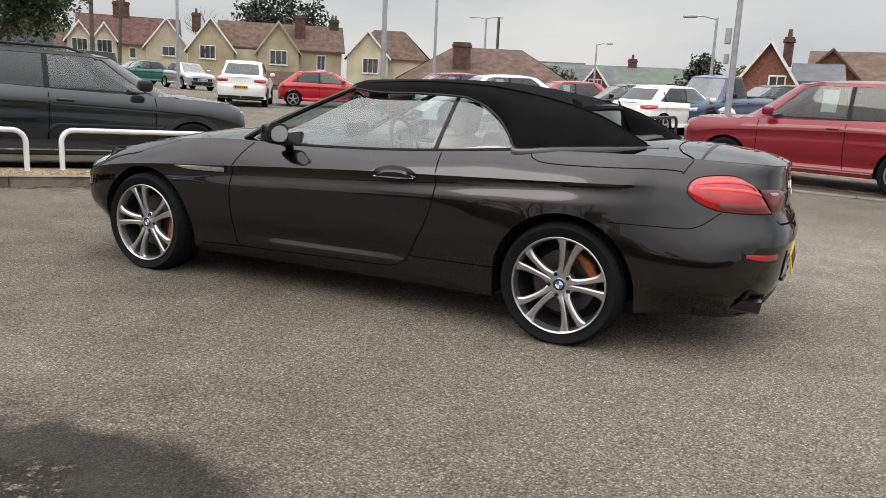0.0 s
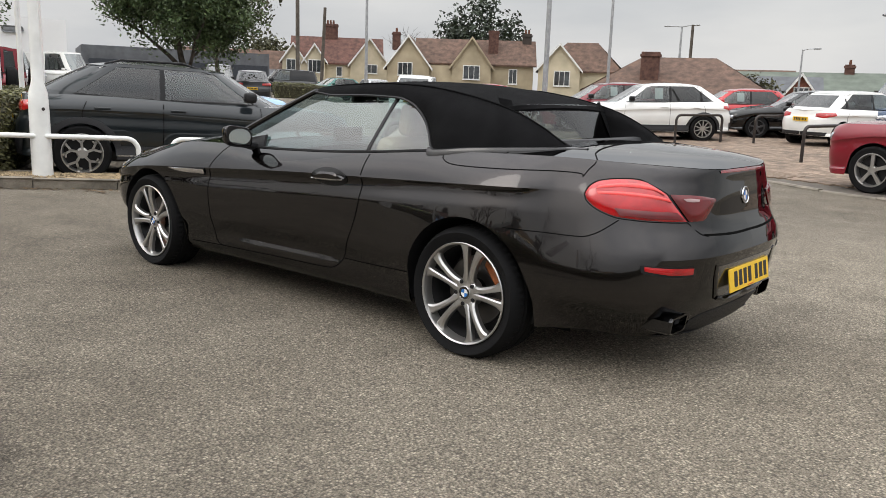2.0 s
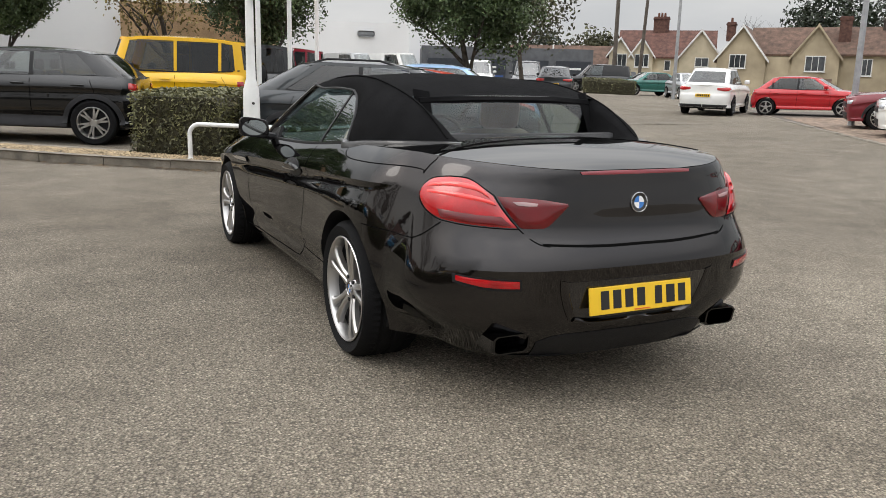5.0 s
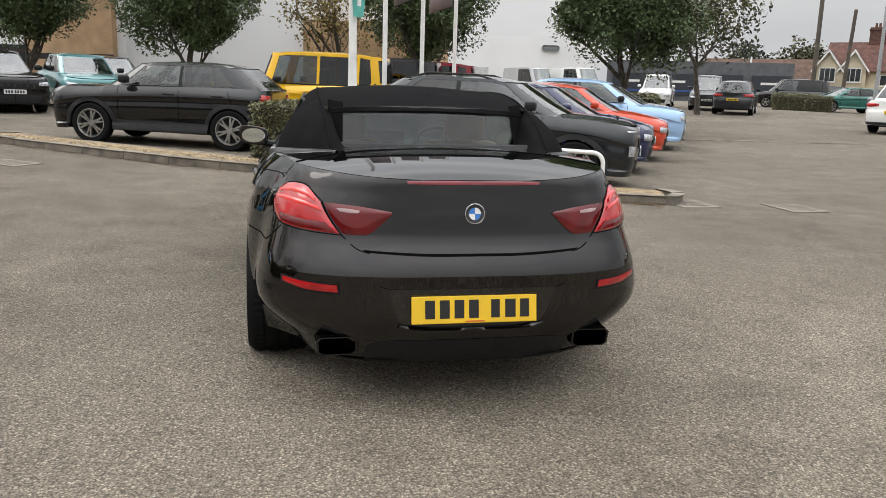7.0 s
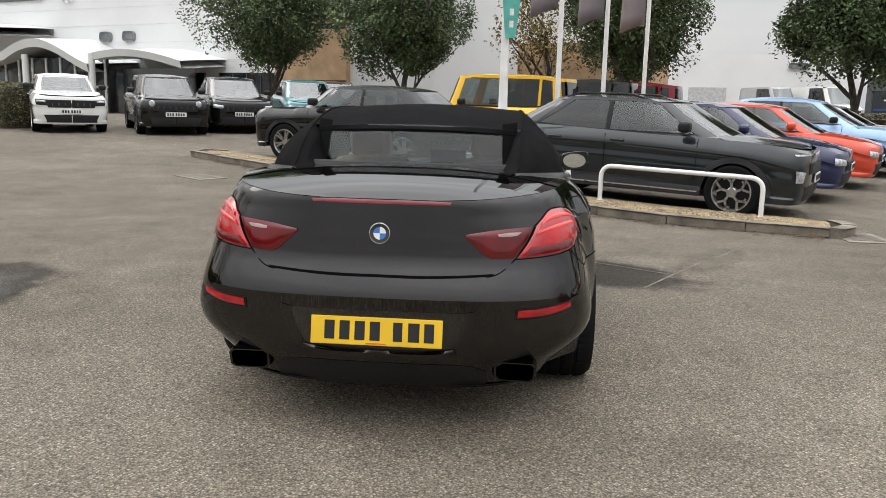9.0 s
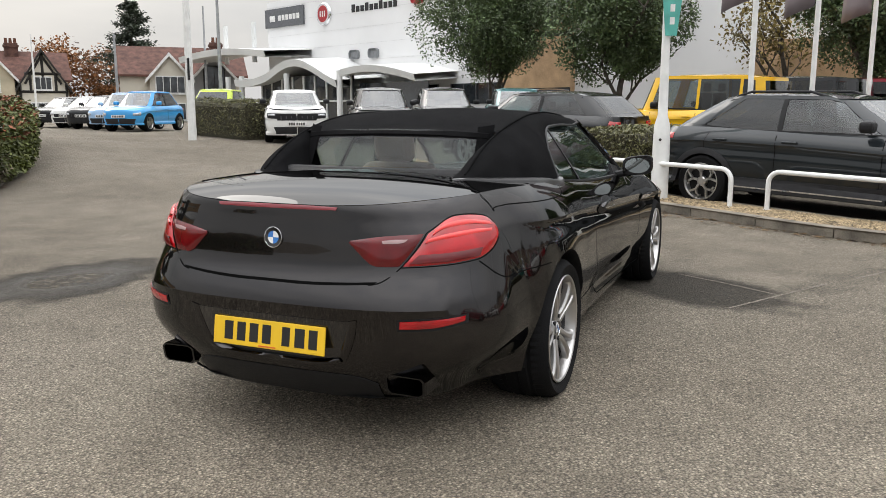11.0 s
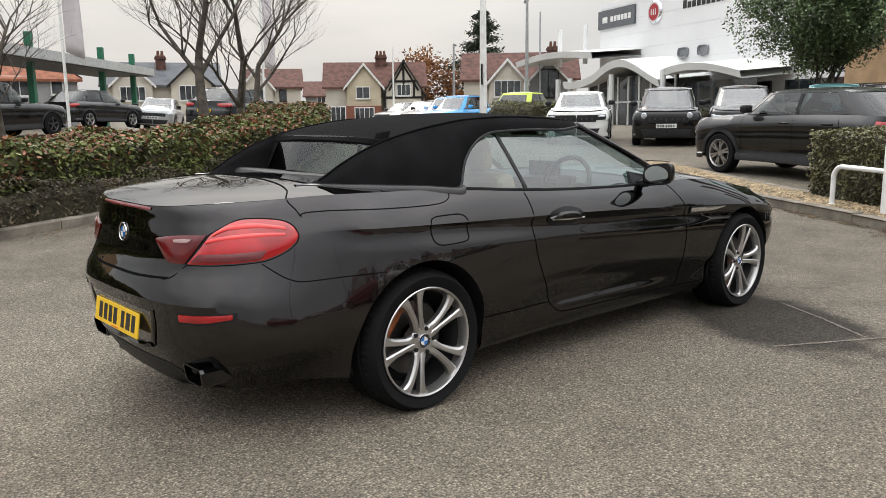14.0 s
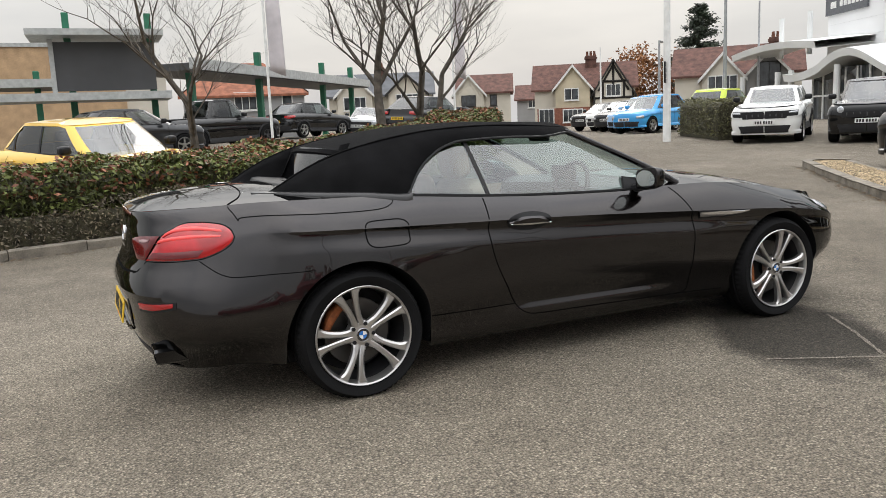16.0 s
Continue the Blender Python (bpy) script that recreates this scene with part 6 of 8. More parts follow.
tagged(sheet("island_bed", v, grid_faces(len(FRONT_LINE), 3), SOIL), "soil bed of the kerbed island", "ground", kind="structure")


def pebbles(name, where, count, r0, r1, label, seed, mat=PEBBLE):
    """Loose stones scattered by where(random) -> x, y, z."""
    rnd = random.Random(seed)
    v, f = [], []
    shape = [(1, 0, 0), (-1, 0, 0), (0, 1, 0), (0, -1, 0), (0, 0, 0.7), (0, 0, -0.5)]
    tri = [(0, 2, 4), (2, 1, 4), (1, 3, 4), (3, 0, 4), (2, 0, 5), (1, 2, 5), (3, 1, 5), (0, 3, 5)]
    for _ in range(count):
        x, y, z = where(rnd)
        r, a, k = rnd.uniform(r0, r1), rnd.uniform(0, 6.28), rnd.uniform(0.6, 1.0)
        o = len(v)
        c, s = math.cos(a), math.sin(a)
        v += [(x + r * (p[0] * c - p[1] * s * k), y + r * (p[0] * s + p[1] * c * k), z + r * p[2] + r * 0.25) for p in shape]
        f += [tuple(i + o for i in t) for t in tri]
    return tagged(sheet(name, v, f, mat, smooth=True, sharp=80), label, "gravel", kind="stuff")


def on_island(rnd):
    q = rnd.uniform(0, len(FRONT_LINE) - 1.001)
    i, t, w = int(q), q - int(q), rnd.uniform(0.12, 0.9)
    a = Vector(FRONT_LINE[i]).lerp(Vector(FRONT_LINE[i + 1]), t)
    b = Vector(BACK_LINE[i]).lerp(Vector(BACK_LINE[i + 1]), t)
    p = a.lerp(b, w)
    return p.x, p.y, rise(p.x, p.y) + 0.08 + 0.025 * (1 - abs(2 * w - 1))


pebbles("gravel", on_island, 16000, 0.008, 0.024, "pale brown pebbles on the kerbed island", 5)

# kerb behind the car, along the shrub bed
BED_LINE = [(9.0, -4.6), (5.5, -5.0), (2.9, -5.45), (0.9, -6.1), (-1.0, -6.85), (-2.6, -7.75), (-4.4, -8.95), (-6.0, -10.5), (-7.2, -12.1), (-8.3, -14.0), (-8.9, -15.6), (-9.3, -18.0)]
kerb("kerb_bed", BED_LINE, 0.13, 0.12, "pale concrete kerb along the shrub bed")
v = []
for x, y in BED_LINE:
    for k, (dx, dy) in enumerate(((-0.02, -0.1), (-0.4, -1.0), (-0.9, -2.4), (-1.6, -4.2))):
        v.append((x + dx, y + dy, rise(x + dx, y + dy) + (0.09, 0.14, 0.14, 0.06)[k]))
tagged(sheet("shrub_bed", v, grid_faces(len(BED_LINE), 4, True), SOIL), "dark soil of the shrub bed", "ground", kind="structure")


def hoop(x0, y0, x1, y1, h, r, mat, label, group, z=0.1):
    a, b = Vector((x0, y0, rise(x0, y0) + z)), Vector((x1, y1, rise(x1, y1) + z))
    d = (b - a).normalized()
    up = Vector((0, 0, 1))
    pts = [a, a + up * (h - 0.25), a + up * (h - 0.14)]
    for k in range(1, 7):
        t = k / 6 * math.pi / 2
        pts.append(a + up * (h - 0.14 + 0.14 * math.sin(t)) + d * 0.14 * (1 - math.cos(t)))
    for k in range(6):
        t = (1 - k / 6) * math.pi / 2
        pts.append(b + up * (h - 0.14 + 0.14 * math.sin(t)) - d * 0.14 * (1 - math.cos(t)))
    pts += [b + up * (h - 0.14), b + up * (h - 0.25), b]
    root = thing("hoop_barrier", pose(0, 0, 0), label, "barrier", group)
    sheet("rail", *tube(pts, r, 12), mat, root)
    for p in (a, b):
        sheet("foot", *[q for q in tube([p + up * -0.03, p + up * 0.012], r * 1.5, 12)], mat, root)
    return root


hoop(-5.98, 3.42, -6.83, 1.55, 0.47, 0.030, WHITE_PAINT, "white painted steel hoop barrier on the gravel island", "white hoop barriers")
hoop(-6.86, 1.12, -7.66, -0.60, 0.47, 0.030, WHITE_PAINT, "white painted steel hoop barrier on the gravel island", "white hoop barriers")

TEAL_SIGN = material("teal_sign", (0.10, 0.42, 0.36), rough=0.4)
BANNER = material("mauve_grey_banner", (0.20, 0.17, 0.18), rough=0.8, var=0.12, scale=2)
PALE_BANNER = material("pale_banner", (0.62, 0.58, 0.60), rough=0.8, var=0.1, scale=2)


def flag_pole(x, y, h, label, thick=0.055, collar=True, flag=None, z=0.0, flag_turn=0.0, flag_z=2.9, flag_w=0.55, flag_h=2.6):
    root = thing("flag_pole", pose(x, y, rise(x, y) + z), label, "flag pole", "flag poles")
    prof = [(0.115, 0.0), (0.112, 0.75), (0.105, 0.98), (thick + 0.02, 1.12), (thick + 0.012, 1.6), (thick, h * 0.6), (thick * 0.8, h)] if collar else [(thick, 0), (thick, h * 0.5), (thick * 0.8, h)]
    sheet("pole", *lathe([(0, 0)] + prof + [(0, h + 0.01)], 16, "z"), WHITE_PAINT, root)
    if collar:
        sheet("base_hatch", *tube([Vector((0.118, 0, 0.8)), Vector((0.122, 0, 0.8))], 0.02, 8), DARK_METAL, root)
    if flag:
        v = []
        for j in range(13):
            for i in range(7):
                q, s = i / 6, j / 12
                sag = 0.16 * q * math.sin(2.2 * s + 0.4)
                v.append((0.07 + flag_w * q * (1 - 0.15 * s), 0.07 * math.sin(4 * q + 3 * s) * q, flag_z + flag_h * s - sag - (0.12 * q if j == 0 else 0)))
        f = sheet("flag", v, grid_faces(7 * 0 + 13, 7), flag, root, "hanging fabric banner", m=pose(0, 0, 0, 0, 0, flag_turn))
        mod = f.modifiers.new("thickness", "SOLIDIFY")
        mod.thickness = 0.004
    return root


sign_post = flag_pole(-7.38, 0.18, 6.5, "white flag pole with thick base and teal sign on the island", 0.045, z=0.08)
sg = box_bm(0.02, 0.26, 0.52, 0, 0, 0)
for q in sg.verts:
    if q.co.z < 0.1:
        q.co.y *= 0.55
part("sign", sg, TEAL_SIGN, sign_post, "small teal direction sign", pose(0.08, 0.07, 2.13, 0, 0, 25))
for dz in (0.14, 0.30):
    part("pale_bar", box_bm(0.004, 0.06, 0.09, 0.093, 0.07, 2.13 + dz), PLATE_WHITE, sign_post, m=pose(0, 0, 0, 0, 0, 25) @ pose(0.02, -0.035, 0))
for x, y in ((-10.9, 1.05), (-12.45, 2.0), (-14.0, 3.0)):
    flag_pole(x, y, 6.0, "slim white flag pole with a mauve-grey banner, in the hedge", 0.045, False, BANNER, flag_turn=250, flag_z=3.0)

# ---- plants ----
LEAF = material("tree_leaves", (0.085, 0.125, 0.045), rough=0.6, var=0.3, scale=1.2, island=0.5)
LEAF_AUTUMN = material("yellowing_leaves", (0.20, 0.15, 0.04), rough=0.7, var=0.3, scale=1.5, island=0.5)
LEAF_ORANGE = material("orange_leaves", (0.24, 0.10, 0.03), rough=0.7, var=0.3, scale=0.6, island=0.4)
LEAF_DARK = material("dark_leaves", (0.022, 0.034, 0.016), rough=0.6, var=0.3, scale=0.6, island=0.5)
LEAF_GREY = material("olive_leaves", (0.07, 0.07, 0.03), rough=0.7, var=0.3, scale=0.6, island=0.5)
HEDGE_LEAF = material("hedge_leaves", (0.110, 0.128, 0.036), rough=0.55, spec=0.3, var=0.35, scale=2.5, island=0.55)
BOX_LEAF = material("clipped_hedge_leaves", (0.115, 0.112, 0.045), rough=0.6, var=0.35, scale=2.0, island=0.5)
RED_TIP = material("red_leaf_tips", (0.22, 0.085, 0.045), rough=0.55, spec=0.3, var=0.3, scale=3.0, island=0.5)
BROWN_LEAF = material("dull_shrub_leaves", (0.11, 0.088, 0.055), rough=0.7, var=0.35, scale=3.0, island=0.5)
HEDGE_CORE = material("hedge_twigs", (0.055, 0.050, 0.028), rough=1.0, var=0.4, scale=14, bump=0.8, bscale=30)
BARK = material("bark", (0.085, 0.072, 0.058), rough=0.95, var=0.3, scale=7, bump=0.8, bscale=30)


def leaf_cloud(points, size, rnd, aspect=0.55, droop=0.3):
    """Many small pointed leaves, one at each point."""
    v, f = [], []
    for p in points:
        a, t = rnd.uniform(0, 6.283), rnd.uniform(-0.9, 0.6) - droop
        s = size * rnd.uniform(0.6, 1.3)
        d = Vector((math.cos(a) * math.cos(t), math.sin(a) * math.cos(t), math.sin(t)))
        w = d.cross(Vector((rnd.uniform(-1, 1), rnd.uniform(-1, 1), rnd.uniform(0.2, 1)))).normalized() * s * aspect * 0.5
        o = len(v)
        v += [p, p + d * s * 0.5 + w, p + d * s, p + d * s * 0.5 - w]
        f.append((o, o + 1, o + 2, o + 3))
    return v, f


def limbs(base, height, radius, levels, rnd, spread=0.7, first=0.35, lean=(0, 0), up=0.25, apart=False, bend=0.13, thin=(0.62, 0.48), busy=2):
    """A tapered trunk that forks into boughs and twigs; returns mesh pieces and the tips."""
    pieces, boughs, twigs, tips = [], [], [], []

    def grow(p, d, length, r, level):
        n = 5
        pts = [p]
        q, dd = p.copy(), d.copy()
        for k in range(n):
            dd = (dd + Vector((rnd.uniform(-1, 1), rnd.uniform(-1, 1), rnd.uniform(-0.3, 0.8) * up * 2)) * bend).normalized()
            q = q + dd * length / n
            pts.append(q.copy())
        (pieces if level < 1 else boughs if level < 2 else twigs).append(tube(pts, r, 7 if level < 2 else 4, r * (0.62 if level < levels else 0.35), False))
        if level >= levels:
            tips.append((pts[-1], dd))
            tips.append((pts[2], dd))
            return
        kids = rnd.randint(3, 4) if level < busy else rnd.randint(2, 3)
        for k in range(kids):
            j = n if k == 0 else rnd.randint(2, n)
            a = rnd.uniform(0, 6.283)
            side = Vector((math.cos(a), math.sin(a), rnd.uniform(-0.1, 0.35)))
            nd = (dd * (1 - spread * rnd.uniform(0.55, 1.0) * (0.4 if k == 0 else 1)) + side * spread).normalized()
            grow(pts[j], nd, length * rnd.uniform(0.62, 0.82), r * (thin[0] if k == 0 else thin[1]), level + 1)
    grow(Vector(base), Vector((lean[0], lean[1], 1)).normalized(), height * first, radius, 0)
    if apart:
        return pieces, boughs, twigs
    return join(*(pieces + boughs + twigs)), tips


def leafy_tree(x, y, height, crown, seed, label, leaf=LEAF, count=9000, size=0.22, low=0.33, radius=0.14, group="trees", z=0.0, dense=1.0):
    """A tree with forked limbs and a crown of many small leaves in uneven clumps."""
    rnd = random.Random(seed)
    crown *= 0.97
    root = thing("tree", pose(x, y, rise(x, y) + z), label, "tree", group)
    (bv, bf), tips = limbs((0, 0, 0), height, radius, 3, rnd, 0.55, low, up=0.6)
    sheet("trunk", bv, bf, BARK, root)
    mid = height * (low + 1) / 2
    clumps = []
    for _ in range(int(110 * dense)):
        while True:
            p = Vector((rnd.uniform(-1, 1), rnd.uniform(-1, 1), rnd.uniform(-1, 1)))
            if 0.15 < p.length < 1:
                break
        wide = 1.0 - 0.35 * max(0, p.z)
        clumps.append((Vector((p.x * crown * wide, p.y * crown * wide, mid + p.z * height * (1 - low) / 2 * 1.02)), rnd.uniform(0.22, 0.42) * crown))
    tall = height * (1 - low) / 2
    clumps += [(t, 0.22 * crown) for t, d in tips if (t.x / crown) ** 2 + (t.y / crown) ** 2 + ((t.z - mid) / tall) ** 2 < 0.95]
    pts = []
    for _ in range(count):
        c, r = rnd.choice(clumps)
        q = Vector((rnd.gauss(0, 1), rnd.gauss(0, 1), rnd.gauss(0, 0.8)))
        pts.append(c + q.normalized() * r * rnd.uniform(0.4, 1.0) ** 0.6)
    sheet("crown", *leaf_cloud(pts, size, rnd), leaf, root, "crown of small leaves", smooth=False)
    return root


def bare_tree(x, y, height, seed, label, radius=0.12, levels=6, spread=0.5, z=0.05, first=0.30):
    rnd = random.Random(seed)
    root = thing("bare_tree", pose(x, y, rise(x, y) + z), label, "tree", "bare trees")
    stem, boughs, twigs = limbs((0, 0, 0), height, radius, levels, rnd, spread, first, up=0.5, apart=True, bend=0.085, thin=(0.60, 0.42), busy=4)
    trunk = sheet("trunk", *join(*stem), BARK, root)
    for q in boughs:
        sheet("bough", *q, BARK, trunk)
    sheet("twig_crown", *join(*twigs), BARK, root, "fine bare twigs")
    return root


def conifer(x, y, height, radius, seed, label):
    rnd = random.Random(seed)
    root = thing("conifer", pose(x, y, rise(x, y)), label, "tree")
    sheet("trunk", *tube([Vector((0, 0, 0)), Vector((0, 0, height))], 0.3, 8, 0.05), BARK, root)
    pts = []
    for k in range(70):
        t = 0.16 + 0.84 * (k + rnd.random()) / 70
        a, long = rnd.uniform(0, 6.283), radius * (1.02 - t) ** 0.65 * rnd.uniform(0.5, 1.05)
        for _ in range(170):
            q = rnd.random() ** 0.7
            r = long * q
            pts.append(Vector((r * math.cos(a) + rnd.gauss(0, 0.16 + 0.10 * r), r * math.sin(a) + rnd.gauss(0, 0.16 + 0.10 * r), height * t - 0.10 * r + 0.10 * r * q + rnd.gauss(0, 0.13))))
    sheet("crown", *leaf_cloud(pts, 0.34, rnd, 0.4, 0.1), LEAF_DARK, root, smooth=False)


def hedge(name, line, width, height, leaf, label, seed, density=420, size=0.07, tips=None, base=0.1, rough=0.10):
    """A clipped or shaggy hedge along line: a dark core under a coat of leaves."""
    rnd = random.Random(seed)
    root = thing(name, pose(0, 0, 0), label, "hedge")
    P = [Vector((p[0], p[1], 0)) for p in line]
    ts = []
    for i, p in enumerate(P):
        ts.append((P[min(i + 1, len(P) - 1)] - P[max(i - 1, 0)]).normalized())
    v = []
    for p, t in zip(P, ts):
        c = Vector((-t.y, t.x, 0))
        g = rise(p.x, p.y) + base
        w = width / 2 - 0.06
        for o, z in ((-w, -0.1), (-w, height * 0.9 - 0.1), (-w * 0.8, height - 0.07), (w * 0.8, height - 0.07), (w, height * 0.9 - 0.1), (w, -0.1)):
            q = p + c * o
            v.append((q.x, q.y, g + z))
    n = len(P)
    sheet("hedge_core", v, grid_faces(n, 6) + [tuple(range(6)), tuple((n - 1) * 6 + k for k in range(6))[::-1]], HEDGE_CORE, root, smooth=False)
    pts, tip_pts = [], []
    d = [0]
    for a, b in zip(P, P[1:]):
        d.append(d[-1] + (b - a).length)
    for _ in range(int(d[-1] * density * (width + 2 * height))):
        s = rnd.uniform(0, d[-1])
        i = max(j for j in range(len(d) - 1) if d[j] <= s)
        k = (s - d[i]) / (d[i + 1] - d[i])
        p, t = P[i].lerp(P[i + 1], k), ts[i].lerp(ts[i + 1], k)
        c = Vector((-t.y, t.x, 0)).normalized()
        u = rnd.uniform(0, width + 2 * height)
        if u < height:
            o, z = -width / 2, u
        elif u < height + width:
            o, z = u - height - width / 2, height
        else:
            o, z = width / 2, u - height - width
        wob = rough * (noise.noise((p.x * 1.3, p.y * 1.3, z * 1.6 + o)) + 0.3 * rnd.uniform(-1, 1))
        if o <= -width / 2 + 1e-6:
            o -= wob
        elif o >= width / 2 - 1e-6:
            o += wob
        else:
            z += wob
        q = p + c * o
        q.z = rise(p.x, p.y) + base + max(z, 0.02)
        (tip_pts if tips and z > height * 0.62 and rnd.random() < 0.15 else pts).append(q)
    ends = []
    for e, sgn in ((0, -1), (-1, 1)):
        c = Vector((-ts[e].y, ts[e].x, 0))
        for _ in range(int(density * width * height)):
            q = P[e] + ts[e] * sgn * rough * rnd.uniform(0, 0.8) + c * rnd.uniform(-width / 2, width / 2)
            q.z = rise(q.x, q.y) + base + rnd.uniform(0.02, height)
            pts.append(q)
    sheet("leaves", *leaf_cloud(pts, size, rnd, 0.42), leaf, root, smooth=False)
    if tips:
        sheet("foliage", *leaf_cloud(tip_pts, size, rnd, droop=-0.2), tips, root, "reddish young leaves", smooth=False)
    return root


hedge("hedge", [(-8.15, -0.70), (-9.0, -0.15), (-10.5, 0.8), (-12.5, 2.05), (-14.5, 3.3), (-15.8, 4.1)], 1.35, 0.86, BOX_LEAF, "clipped green-brown hedge between the parking rows", 11, 1500, 0.06, rough=0.07)
off = lambda k, dx: [(x - 0.36 * dx, y - 0.93 * dx) for x, y in BED_LINE[:k]]
hedge("laurel_hedge", off(11, 1.55), 1.7, 0.86, HEDGE_LEAF, "leafy evergreen hedge with red-brown young tips behind the kerb", 12, 1700, 0.085, RED_TIP, 0.1, 0.2)
hedge("low_shrubs", off(10, 0.52), 0.62, 0.42, BROWN_LEAF, "low dull brown-green shrubs in front of the hedge", 13, 1300, 0.055, None, 0.1, 0.16)
hedge("hedge", [(-16.6, -13.0), (-17.4, -14.8), (-18.0, -16.2)], 1.5, 1.05, BOX_LEAF, "clipped dark hedge beside the white car", 14, 500, 0.07)
hedge("hedge", [(-18.5, -10.4), (-19.5, -7.5)], 0.9, 0.8, BOX_LEAF, "clipped hedge behind the parked cars", 15, 250, 0.08)
hedge("far_hedge", [(-36.0, 29.0), (-37.7, 26.5)], 1.0, 0.8, BOX_LEAF, "clipped hedge across the yard", 16, 150, 0.12)
hedge("far_hedge", [(-21.5, 10.9), (-26.5, 13.2)], 1.4, 0.9, BOX_LEAF, "clipped hedge beyond the tree", 17, 160, 0.10)

leafy_tree(-19.6, 9.6, 6.4, 2.15, 21, "broad leafy green tree beside the parked cars", count=62000, size=0.115, low=0.30)
leafy_tree(-23.3, 3.7, 6.6, 2.1, 22, "leafy green tree in front of the showroom", count=58000, size=0.115)
leafy_tree(-27.0, 1.2, 6.4, 2.2, 23, "thin tree with yellowing leaves", LEAF_AUTUMN, 3200, 0.15)
leafy_tree(-24.4, -4.0, 6.3, 2.2, 24, "leafy green tree in front of the showroom", count=58000, size=0.115)
leafy_tree(-27.9, -10.1, 7.2, 2.6, 25, "leafy green tree in front of the showroom", count=60000, size=0.12)
leafy_tree(-30.5, 18.0, 6.8, 2.6, 26, "tree with thin reddish foliage", LEAF_GREY, 5000, 0.2)
leafy_tree(-69.5, 86.0, 14.5, 6.2, 27, "large dark round-crowned tree behind the houses", LEAF_DARK, 9000, 0.6, 0.15, 0.4)
leafy_tree(-58.0, -70.0, 8.0, 4.0, 28, "autumn tree with orange leaves", LEAF_ORANGE, 5000, 0.4, 0.2)
leafy_tree(-62.0, -66.5, 7.4, 3.4, 29, "autumn tree with orange leaves", LEAF_ORANGE, 4000, 0.4, 0.2)
leafy_tree(-94.0, 67.0, 8.0, 4.5, 30, "far trees behind the roofs", LEAF_GREY, 4000, 0.6, 0.15)
leafy_tree(-100.0, 62.0, 7.5, 4.5, 31, "far trees behind the roofs", LEAF_DARK, 4000, 0.6, 0.15)
leafy_tree(-6.6, 44.6, 3.6, 1.3, 32, "dark green bush by the shelter", LEAF_DARK, 3500, 0.22, 0.05, 0.08)
leafy_tree(-4.3, 45.0, 3.0, 1.4, 33, "yellowing bush by the shelter", LEAF_AUTUMN, 2600, 0.2, 0.05, 0.06)
leafy_tree(-17.5, 50.5, 2.6, 1.8, 34, "bright green garden bush", LEAF_GREY, 2600, 0.25, 0.05, 0.06)
conifer(-53.0, -54.3, 10.5, 5.2, 35, "tall dark cedar behind the houses")
bare_tree(-1.0, -11.4, 5.6, 41, "bare young tree behind the hedge", 0.10)
bare_tree(-6.0, -14.5, 7.2, 42, "bare tree with forked boughs behind the hedge", 0.15)
bare_tree(-7.6, -16.0, 7.0, 43, "bare tree behind the hedge", 0.13)
bare_tree(-9.4, -18.4, 6.8, 44, "bare tree behind the hedge", 0.12)
bare_tree(-72.7, 76.7, 10.5, 45, "far bare tree between the roofs", 0.25, 5)

# ---- buildings ----
CREAM = material("cream_render", (0.52, 0.455, 0.33), rough=0.9, var=0.12, scale=0.7, bump=0.15, bscale=20)
OCHRE = material("ochre_render", (0.40, 0.335, 0.23), rough=0.9, var=0.15, scale=0.6, bump=0.15, bscale=20)
PALE = material("pale_render", (0.58, 0.54, 0.46), rough=0.9, var=0.08, scale=0.6)
WHITE_WALL = material("white_cladding", (0.74, 0.74, 0.74), rough=0.6, var=0.04, scale=0.25)
GREY_RENDER = material("grey_render", (0.30, 0.30, 0.30), rough=0.9, var=0.1, scale=0.6)
RED_TILE = material("red_roof_tiles", (0.115, 0.053, 0.040), rough=0.85, var=0.25, scale=2.5, bump=0.8, bscale=9, fine=0.4)
BROWN_TILE = material("brown_roof_tiles", (0.115, 0.068, 0.048), rough=0.85, var=0.25, scale=2.2, bump=0.8, bscale=9, fine=0.4)
GREEN_TILE = material("green_grey_roof", (0.11, 0.13, 0.105), rough=0.8, var=0.15, scale=1.2, bump=0.4, bscale=9)
SLATE = material("grey_slate", (0.10, 0.105, 0.115), rough=0.7, var=0.15, scale=1.5, bump=0.4, bscale=9)
SMOKED_BRICK = material("smoked_brick", (0.11, 0.055, 0.042), rough=0.9, var=0.25, scale=4, bump=0.5, bscale=18)
BRICK = material("red_brick", (0.22, 0.085, 0.055), rough=0.9, var=0.2, scale=6, bump=0.5, bscale=18, fine=0.3)
BUFF = material("buff_brick", (0.46, 0.31, 0.18), rough=0.9, var=0.12, scale=2, bump=0.4, bscale=20, fine=0.3)
TIMBER = material("black_timber", (0.02, 0.018, 0.016), rough=0.8)
TRIM = material("white_trim", (0.72, 0.72, 0.70), rough=0.5)
PANE = material("window_pane", (0.05, 0.055, 0.06), rough=0.05, coat=0.5, var=0.3, scale=2)


def wall_box(name, x0, x1, y0, y1, z0, z1, mat, parent, label=""):
    return part(name, box_bm(x1 - x0, y1 - y0, z1 - z0, (x0 + x1) / 2, (y0 + y1) / 2, z0), mat, parent, label)


